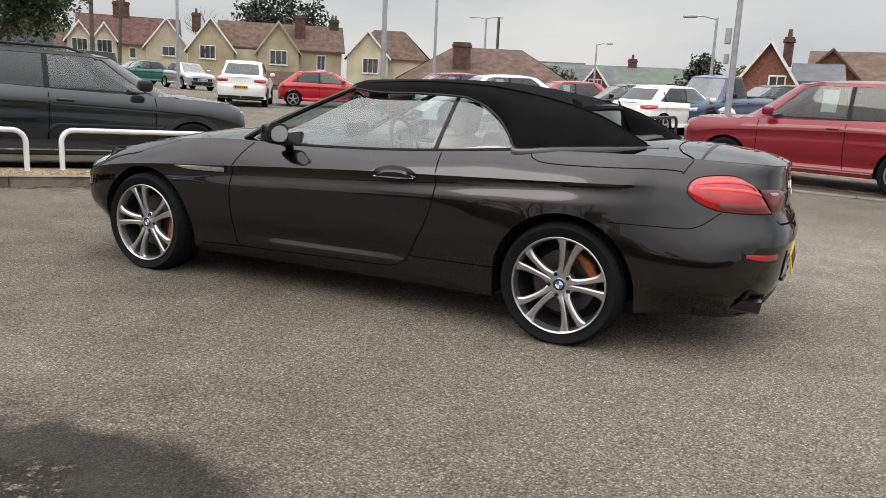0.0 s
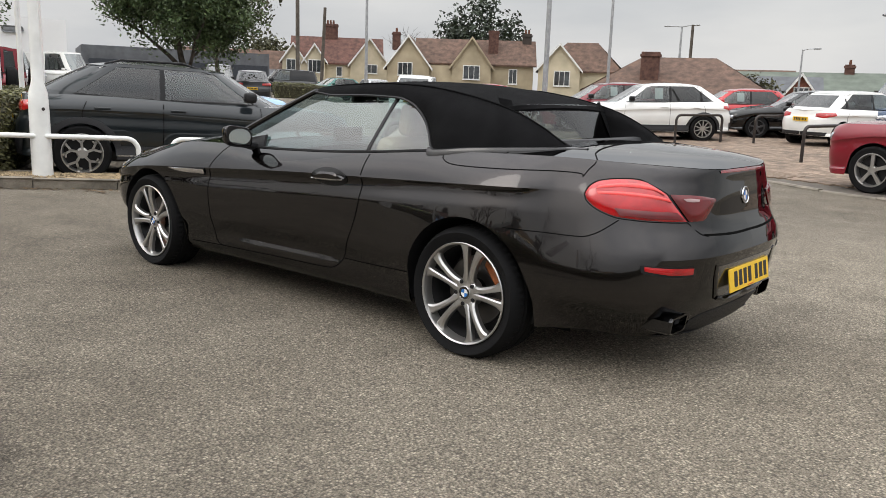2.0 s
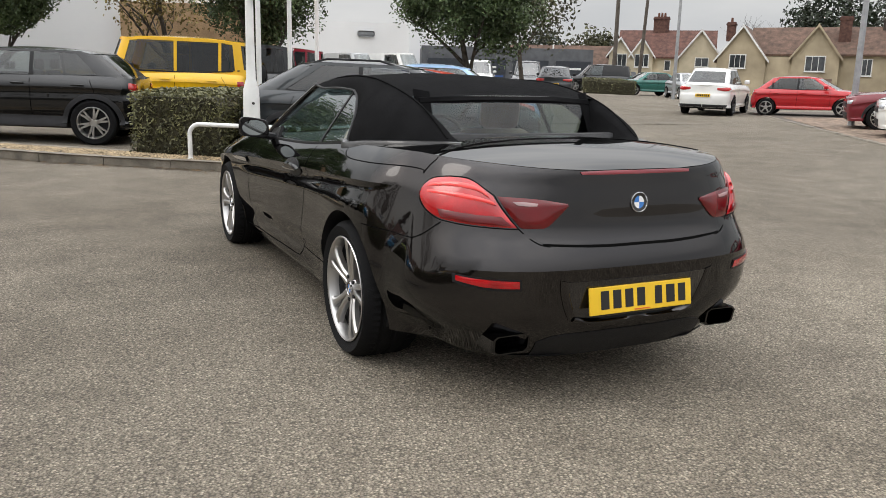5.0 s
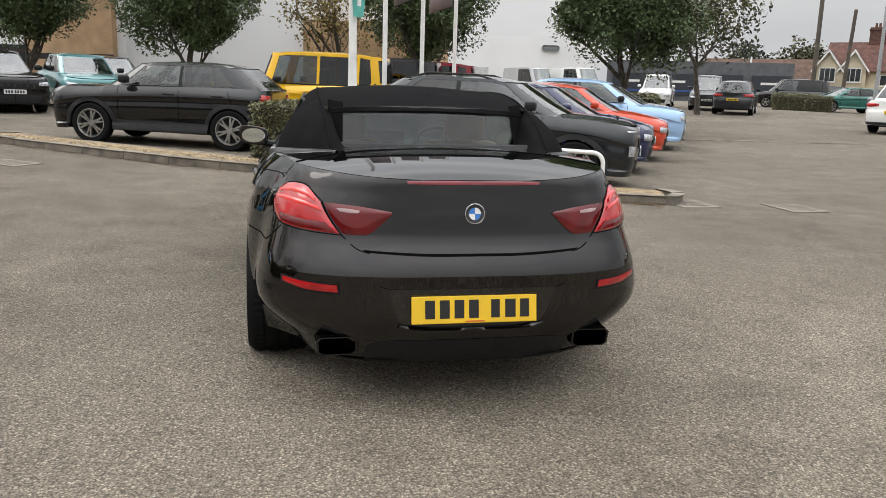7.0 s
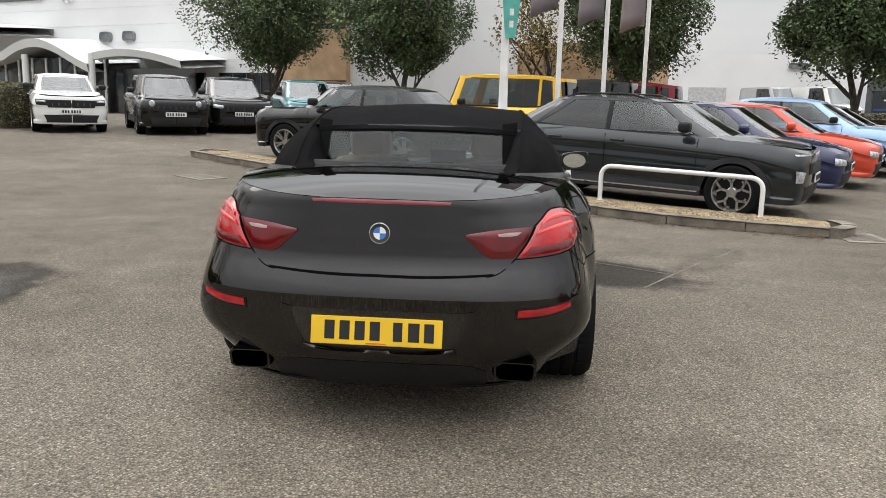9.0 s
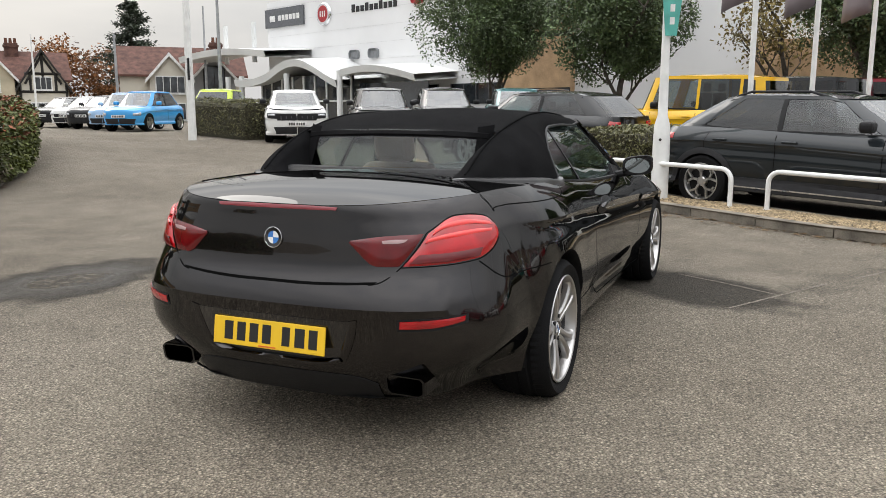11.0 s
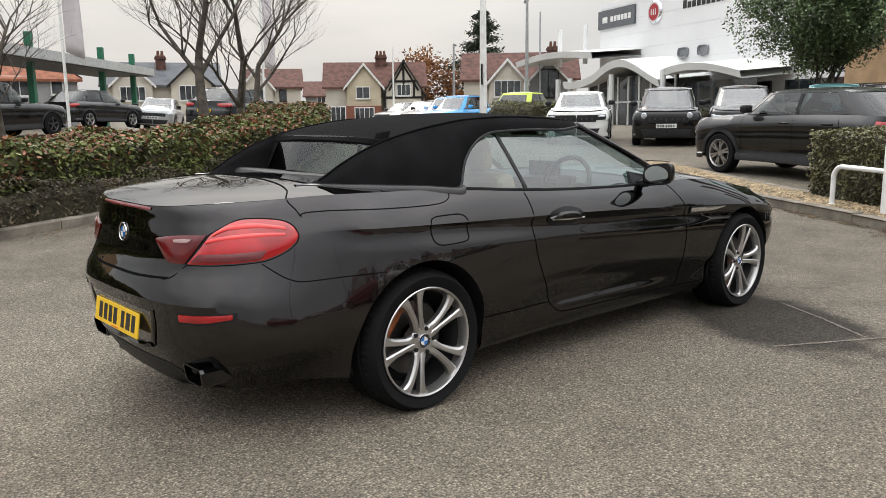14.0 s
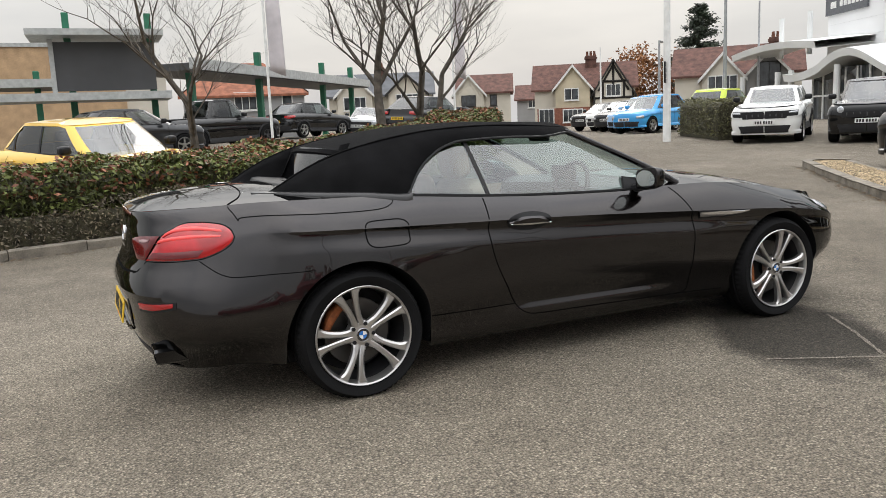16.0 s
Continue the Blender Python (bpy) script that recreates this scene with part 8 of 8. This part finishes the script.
sgb = thing("display_canopy", pose(1.9, -25.4, 0.35, 0, 0, 178), "tall dark panelled display stand with green posts", "canopy")
wall_box("panel", 0.5, 3.7, 0.0, 0.2, 2.6, 4.2, DARK_PANEL, sgb, "dark grey panel")
wall_box("panel_frame", 0.4, 0.55, -0.05, 0.25, 2.5, 4.3, PALE_EDGE, sgb)
wall_box("roof_slab", -0.2, 4.0, -0.8, 1.6, 4.35, 4.55, PALE_EDGE, sgb, "pale grey thin roof")
wall_box("lower_slab", -1.5, 4.1, -0.9, 1.2, 2.25, 2.5, PALE_EDGE, sgb, "pale grey ledge")
for s_ in (1.0, 3.6):
    part("post", box_bm(0.22, 0.22, 5.8, s_, 0.35, -0.6, 0.03), GREEN_STEEL, sgb, "dark green steel post")
sgc = thing("display_canopy", pose(9.5, -31.2, 0.3, 0, 0, 180), "flat grey canopy on green posts", "canopy")
wall_box("roof_slab", 0, 11.0, -0.5, 2.4, 3.1, 3.3, DARK_PANEL, sgc)
wall_box("roof_edge", 0, 11.0, -0.62, -0.5, 3.1, 3.42, PALE_EDGE, sgc)
for s_ in (1.5, 7.4):
    part("post", box_bm(0.24, 0.24, 4.4, s_, 0.6, -0.6, 0.03), GREEN_STEEL, sgc, "dark green steel post")
bb = thing("brick_building", pose(16.0, -42.6, 0.3, 0, 0, 182.5), "buff brick building with a flat roof", "building")
wall_box("wall", 0, 18.0, 0, 12, -1, 6.0, BUFF, bb, "buff brick wall")
wall_box("cream_wall", 18.0, 20.2, 0.3, 10, -1, 5.0, PALE, bb, "cream painted wall")
wall_box("parapet", -0.1, 18.1, -0.08, 0.2, 5.9, 6.1, PALE_EDGE, bb)
for x, y, w, t in ((-4.2, -18.8, 0.45, 180), (-12.2, -23.0, 0.42, 180)):
    flag_pole(x, y, 5.4, "white flag pole with a tall pale banner", 0.04, False, PALE_BANNER, flag_turn=t, flag_z=2.4, flag_w=w, flag_h=2.9)

# ---- lamp posts and poles ----
POLE_WOOD = material("weathered_pole", (0.10, 0.085, 0.07), rough=0.95, var=0.2, scale=3)


def lamp_post(x, y, h, arms, label, r=0.07, mat=GALV, reach=0.8, turn=0):
    root = thing("street_lamp", pose(x, y, rise(x, y), 0, 0, turn), label, "street lamp", "street lamps")
    sheet("post", *tube([Vector((0, 0, -0.2)), Vector((0, 0, h * 0.5)), Vector((0, 0, h))], r * 1.25, 10, r * 0.7), mat, root)
    for s_ in arms:
        a = part("arm", mesh_of("arm", *tube([Vector((0, 0, h - 0.05)), Vector((s_ * reach * 0.5, 0, h + 0.05)), Vector((s_ * reach, 0, h + 0.05))], r * 0.45, 8), mat), None, root)
        part("lamp_head", box_bm(0.46, 0.18, 0.10, s_ * (reach + 0.12), 0, h, 0.03), mat, a)
    return root


def pole(x, y, h, r, label, mat, lean=0.0):
    root = thing("pole", pose(x, y, rise(x, y), 0, lean, 0), label, "pole")
    sheet("shaft", *tube([Vector((0, 0, -0.2)), Vector((0, 0, h))], r, 10, r * 0.8), mat, root)
    return root


pole(-44.7, 33.9, 9.0, 0.16, "tall dark wooden telegraph pole", POLE_WOOD)
pole(-45.3, 36.6, 6.6, 0.14, "leaning wooden pole by the houses", POLE_WOOD, 4)
lamp_post(-30.4, 27.2, 8.0, (), "tall slim grey street pole", 0.08)
lamp_post(-13.0, 19.0, 9.0, (), "tall white-grey street pole by the paved bays", 0.08)
lamp_post(-15.2, 27.0, 8.0, (), "slim grey pole behind the paved bays", 0.06)
lamp_post(-26.7, 58.3, 6.9, (-1, 1), "grey twin-headed street lamp", 0.10, reach=1.15)
pole(-22.2, 50.4, 6.2, 0.12, "far weathered wooden pole", POLE_WOOD)
lamp_post(-15.5, 52.9, 4.6, (1,), "far single-headed street lamp", 0.07)
lamp_post(-3.2, 24.9, 3.75, (-1,), "grey street lamp behind the pickup", 0.06)
big = lamp_post(-1.0, 13.0, 7.0, (), "thick grey lamp column by the red car", 0.06)
part("box", box_bm(0.12, 0.1, 0.34, -0.16, 0, 2.35, 0.02), GALV, big)
part("cabinet", box_bm(0.10, 0.08, 0.22, -0.15, 0, 1.95, 0.02), GALV, big)
lamp_post(-15.2, -14.6, 7.5, (), "tall white lamp column with a black direction sign", 0.10, WHITE_PAINT)
sgn = thing("direction_sign", pose(-15.05, -14.5, rise(-15, -14.5), 0, 0, 135), "black direction sign on the white column", "sign")
part("board", box_bm(0.05, 0.42, 0.62, 0, 0, 1.75, 0.01), BLACK_PLASTIC, sgn)
for k in range(3):
    part("pale_bar", box_bm(0.01, 0.28, 0.035, 0.031, 0, 1.86 + 0.16 * k), PLATE_WHITE, sgn)
lamp_post(-21.1, -18.3, 5.1, (-1,), "grey street lamp by the showroom", 0.07, reach=1.0, turn=45)
lamp_post(-31.0, -33.7, 5.0, (-1,), "grey street lamp beyond the small cars", 0.08, reach=1.6, turn=45)
lamp_post(-42.2, -36.8, 8.0, (), "slim far lamp column", 0.08)
lamp_post(-36.5, -47.0, 6.0, (), "far slim white pole", 0.07, WHITE_PAINT)
pole(-68.0, 43.5, 4.5, 0.10, "slim white pole by far roofs", WHITE_PAINT)

# bus shelter
shel = thing("shelter", pose(-7.0, 36.4, rise(-7, 36.4), 0, 0, 8), "dark framed glazed shelter", "shelter")
wall_box("roof", 0, 3.6, 0, 1.4, 1.5, 1.65, DARK_METAL, shel)
for s_ in (0.2, 1.8, 3.4):
    wall_box("post", s_ - 0.04, s_ + 0.04, 0.1, 0.18, -0.3, 1.5, DARK_METAL, shel)
wall_box("pane", 0.25, 3.35, 1.2, 1.22, 0.0, 1.4, material("milky_pane", (0.45, 0.46, 0.46), rough=0.3), shel)

# brown hoops in front of the paved bays
for a, b in (((-9.7, 16.45), (-9.15, 17.3)), ((-6.95, 16.3), (-6.2, 17.5)), ((-5.45, 17.9), (-4.8, 19.25)), ((-2.75, 13.2), (-2.3, 14.5))):
    hoop(a[0], a[1], b[0], b[1], 0.75, 0.035, DARK_METAL, "dark brown steel hoop barrier by the paved bays", "brown hoop barriers", 0.0)

# stains, patches and covers
def ragged(corners, step, jitter, seed, dz):
    """A polygon with uneven, broken edges."""
    rnd, v = random.Random(seed), []
    for (x0, y0), (x1, y1) in zip(corners, corners[1:] + corners[:1]):
        n = max(2, int(math.hypot(x1 - x0, y1 - y0) / step))
        for k in range(n):
            t = k / n
            v.append((x0 + (x1 - x0) * t + rnd.uniform(-jitter, jitter), y0 + (y1 - y0) * t + rnd.uniform(-jitter, jitter), rise(x0, y0) + dz))
    return v, [tuple(range(len(v)))]


kerb("kerb_threshold", [(-16.14, 9.89), (-15.55, 12.44), (-14.97, 15.49)], 0.22, 0.03, "low concrete threshold strip across the lane", 1.2)
SEAL = asphalt("pale_joint_filler", (0.20, 0.175, 0.14), (0.26, 0.23, 0.19))
for line in [[(-3.14, 1.02), (-2.92, 1.39), (-2.65, 1.78)], [(-2.08, 1.5), (-2.66, 1.82), (-3.21, 2.13)], [(-3.54, 2.35), (-4.23, 2.77)]]:
    quad = []
    for (x0, y0), (x1, y1) in zip(line, line[1:]):
        d = Vector((y0 - y1, x1 - x0, 0)).normalized() * 0.011
        quad.append(((x0 - d.x, y0 - d.y), (x1 - d.x, y1 - d.y), (x1 + d.x, y1 + d.y), (x0 + d.x, y0 + d.y)))
    for q in quad:
        tagged(sheet("joint_strip", *ragged(list(q), 0.03, 0.004, 9, 0.004), SEAL, smooth=False), "thin pale filled joint in the asphalt", "ground", kind="structure")
for x, y, t in ((-7.9, -4.5, 55), (-5.2, 4.3, 0), (-4.85, 5.55, 0)):
    part_m = thing("drain_cover", ground_pose(x, y, t, 0.0), "flat concrete-framed drain cover in the asphalt", "drain cover")
    part("frame", box_bm(0.7, 0.5, 0.012, 0, 0, 0, 0.004), CONCRETE, part_m)
    part("lid", box_bm(0.5, 0.32, 0.006, 0, 0, 0.011, 0.002), SEAL, part_m)

# block-paved bays across the yard
PAVER = material("brown_block_paving", (0.20, 0.145, 0.105), rough=0.9, var=0.2, scale=3, bump=0.4, bscale=60, island=0.3)
JOINT = material("paving_joint", (0.10, 0.085, 0.07), rough=1.0)
EDGE_LINE = [(6.0, 7.6), (2.0, 8.15), (-0.6, 8.75), (-2.4, 9.75), (-6.3, 12.75), (-13.1, 17.55), (-20.0, 22.4), (-27.0, 27.0)]
kerb("kerb_paving", EDGE_LINE, 0.12, 0.03, "flush concrete edging of the paved bays", 0.9)
v = []
for x, y in EDGE_LINE:
    for k in range(4):
        px, py = x + 0.52 * 5.0 * k, y + 0.85 * 5.0 * k
        v.append((px, py, rise(px, py) + 0.008))
tagged(sheet("paved_bays", v, grid_faces(len(EDGE_LINE), 4, False), JOINT), "sandy joints of the block-paved bays", "pavement", kind="structure")
bays = bpy.data.objects["paved_bays"]
pav_v, pav_f = [], []
ux, uy = Vector((-0.80, 0.60, 0)), Vector((0.60, 0.80, 0))
one = box_bm(0.196, 0.096, 0.03, 0, 0, -0.012, 0.006, 1)
paver_mesh = bpy.data.meshes.new("paver")
one.to_mesh(paver_mesh)
one.free()
paver_mesh.materials.append(PAVER)
top = [(-0.098, -0.048), (0.098, -0.048), (0.098, 0.048), (-0.098, 0.048)]
count = 0
turn_q = math.degrees(math.atan2(ux.y, ux.x))
for j in range(2, 96):
    for i in range(-22, 92):
        c = Vector((-2.4, 9.75, 0)) + ux * (i * 0.2 + (0.1 if j % 2 else 0)) + uy * (j * 0.1 - 0.2)
        if i < 12 and c.y < 9.75 + 0.2 + 0.30 * max(0, c.x + 2.4) * -1 + 0.12:
            continue
        z = rise(c.x, c.y) + 0.012
        if 0 <= i < 30 and 2 <= j < 12 and count < 300:
            ob = part("paver", paver_mesh, None, bays, m=pose(c.x, c.y, z + 0.004, 0, 0, turn_q))
            count += 1
            continue
        o = len(pav_v)
        for dx, dy in top:
            p = c + ux * dx + uy * dy
            pav_v.append((p.x, p.y, rise(p.x, p.y) + 0.026))
        for dx, dy in top:
            p = c + ux * dx * 1.03 + uy * dy * 1.04
            pav_v.append((p.x, p.y, rise(p.x, p.y) + 0.004))
        pav_f += [(o, o + 1, o + 2, o + 3)] + [(o + 4 + k, o + 4 + (k + 1) % 4, o + (k + 1) % 4, o + k) for k in range(4)]
tagged(sheet("block_paving", pav_v, pav_f, PAVER, smooth=False), "brown block paving of the bays", "pavement", kind="stuff")


# fallen leaves and grit along the kerb lines
LITTER = material("fallen_leaves", (0.12, 0.075, 0.035), rough=0.9, var=0.3, island=0.6)
rnd = random.Random(77)
lv, lf = [], []
for (x0, y0), (x1, y1), n, spread in [(b, a, 90, 0.12) for a, b in zip(FRONT_LINE, FRONT_LINE[1:])] + [(a, b, 60, 0.2) for a, b in zip(BED_LINE, BED_LINE[1:])]:
    for _ in range(n):
        t = rnd.random()
        side = abs(rnd.gauss(0, spread))
        d = Vector((x1 - x0, y1 - y0, 0)).normalized()
        p = Vector((x0 + (x1 - x0) * t, y0 + (y1 - y0) * t, 0)) + Vector((d.y, -d.x, 0)) * side
        a, s_ = rnd.uniform(0, 6.28), rnd.choice((0.012, 0.018, 0.03, 0.045))
        z = rise(p.x, p.y) + 0.004
        o = len(lv)
        for k in range(4):
            b = a + k * 1.571
            lv.append((p.x + s_ * math.cos(b) * (1 if k % 2 else 0.6), p.y + s_ * math.sin(b) * (1 if k % 2 else 0.6), z + rnd.uniform(0, 0.012)))
        lf.append((o, o + 1, o + 2, o + 3))
tagged(sheet("leaf_litter", lv, lf, LITTER, smooth=False), "scattered brown fallen leaves along the kerbs", "leaf litter", kind="stuff")

# ---- parked cars ----
parked_car("crossover", PAINTS["teal_grey"], -7.70, 2.32, 65.4, "dark grey-green sport utility car with black wheel arches by the island", "twist", True, rack=True)
parked_car("hatch", PAINTS["navy"], -9.8, 3.7, 65, "dark navy blue hatchback in the parking row", "ten")
parked_car("hatch", PAINTS["orange_red"], -12.1, 5.1, 65, "orange-red hatchback in the parking row", "ten")
parked_car("suv", PAINTS["pale_blue"], -14.6, 6.6, 65, "pale blue crossover car in the parking row", "ten", False)
parked_car("hatch", PAINTS["silver"], -17.0, 8.0, 65, "silver car in the parking row")
parked_car("boxy", PAINTS["black"], -11.6, -2.75, 252, "black compact sport utility car beside the gravel island", "six", True)
parked_car("jeep", PAINTS["yellow"], -14.4, -0.5, 252, "bright yellow boxy off-road car with a spare wheel behind", "five", False, roof_color=PAINTS["yellow"], spare=True)
parked_car("jeep", PAINTS["dark_grey"], -17.2, 1.2, 252, "dark grey off-road car with a spare wheel behind", "five", False, spare=True)
parked_car("jeep", PAINTS["red"], -20.0, 2.8, 252, "red off-road car in the parking row", "five", False, spare=True)
parked_car("boxy", PAINTS["white"], -17.0, -12.2, 36, "white compact sport utility car with a black lower front", "five", True)
parked_car("square", PAINTS["black"], -17.9, -9.75, 33, "black square-fronted off-road car with round lamps", "five", False)
parked_car("suv", PAINTS["black"], -19.8, -8.5, 30, "black sport utility car beside the off-road car", "five", False)
parked_car("suv", PAINTS["teal"], -21.6, -6.7, 25, "teal sport utility car in the row by the showroom", "five", True)
parked_car("suv", PAINTS["dark_grey"], -25.6, -6.7, 30, "dark grey car near the showroom")
parked_car("tall_suv", PAINTS["red"], 1.07, 9.65, 166, "dark red sport utility car with a price sheet in the window", "five", True, price=True, trim=BLACK_PLASTIC)
parked_car("suv", PAINTS["white"], -8.37, 17.47, 220, "white crossover car with black arches and a price sheet", "ten", price=True)
parked_car("suv", PAINTS["maroon"], -11.0, 19.6, 223, "dark red car behind the white crossover", "ten", price=True)
parked_car("hatch", PAINTS["bright_red"], -7.8, 22.2, 215, "red hatchback across the yard with a price sheet", price=True)
parked_car("saloon", PAINTS["black"], -5.5, 21.8, 210, "black fastback car with a price sheet", "five", False, price=True)
parked_car("tall_suv", PAINTS["white"], -20.0, 20.3, 125, "white sport utility car seen across the yard", "five", False)
parked_car("hatch", PAINTS["silver"], -32.0, 29.6, 335, "silver estate hatchback across the yard")
parked_car("hatch", PAINTS["bright_red"], -17.8, 22.8, 35, "red hatchback across the yard")
parked_car("pickup", PAINTS["blue"], -2.57, 21.96, 250, "blue pickup truck by the street pole", "five", False)
parked_car("hatch", PAINTS["white"], -3.4, 20.0, 60, "white hatchback by the pickup")
parked_car("suv", PAINTS["dark_grey"], -1.2, 25.5, 215, "dark sport utility car behind the red car")
parked_car("van", PAINTS["silver"], -51.3, 16.3, 20, "silver van by the low white building")
parked_car("van", PAINTS["white"], -50.0, 19.2, 20, "white van by the low white building")
parked_car("small_van", PAINTS["white"], -39.0, 20.0, 330, "white small van across the yard")
parked_car("suv", PAINTS["dark_grey"], -32.0, 20.8, 145, "grey car parked in the lane")
parked_car("small_van", PAINTS["dark_grey"], -36.0, 21.5, 330, "dark small van across the yard")
parked_car("small_van", PAINTS["black"], -41.4, 30.2, 225, "black people carrier across the yard")
parked_car("hatch", PAINTS["green"], -37.2, 30.8, 260, "green hatchback across the yard")
parked_car("city", PAINTS["sky_blue"], -20.1, -21.2, 15, "bright blue small city car")
parked_car("city", PAINTS["pale_blue"], -21.6, -23.6, 15, "light blue small city car")
parked_car("hatch", PAINTS["dark_grey"], -22.9, -26.0, 15, "dark grey hatchback in the far row")
parked_car("hatch", PAINTS["white"], -24.0, -28.2, 15, "white hatchback in the far row")
parked_car("hatch", PAINTS["black"], -24.6, -30.4, 15, "black hatchback in the far row")
parked_car("city", PAINTS["lime"], -20.0, -17.2, 200, "lime green small city car behind the hedge")
parked_car("suv", PAINTS["amber"], 0.76, -10.13, 118, "yellow crossover car behind the hedge")
parked_car("pickup", PAINTS["black"], -3.59, -25.22, 212, "black pickup truck behind the hedge", "five", False)
parked_car("suv", PAINTS["black"], -9.07, -32.16, 212, "black estate car behind the hedge")
parked_car("suv", PAINTS["silver"], -12.63, -34.14, 60, "silver sport utility car behind the hedge")
parked_car("suv", PAINTS["black"], -11.4, -23.6, 212, "black car behind the bare trees")
parked_car("hatch", PAINTS["white"], -12.9, -26.0, 212, "white hatchback behind the bare trees")
parked_car("suv", PAINTS["dark_grey"], -0.6, -22.4, 200, "dark car beyond the pickup")
parked_car("hatch", PAINTS["black"], -14.9, -28.4, 212, "black hatchback beyond the bare trees")
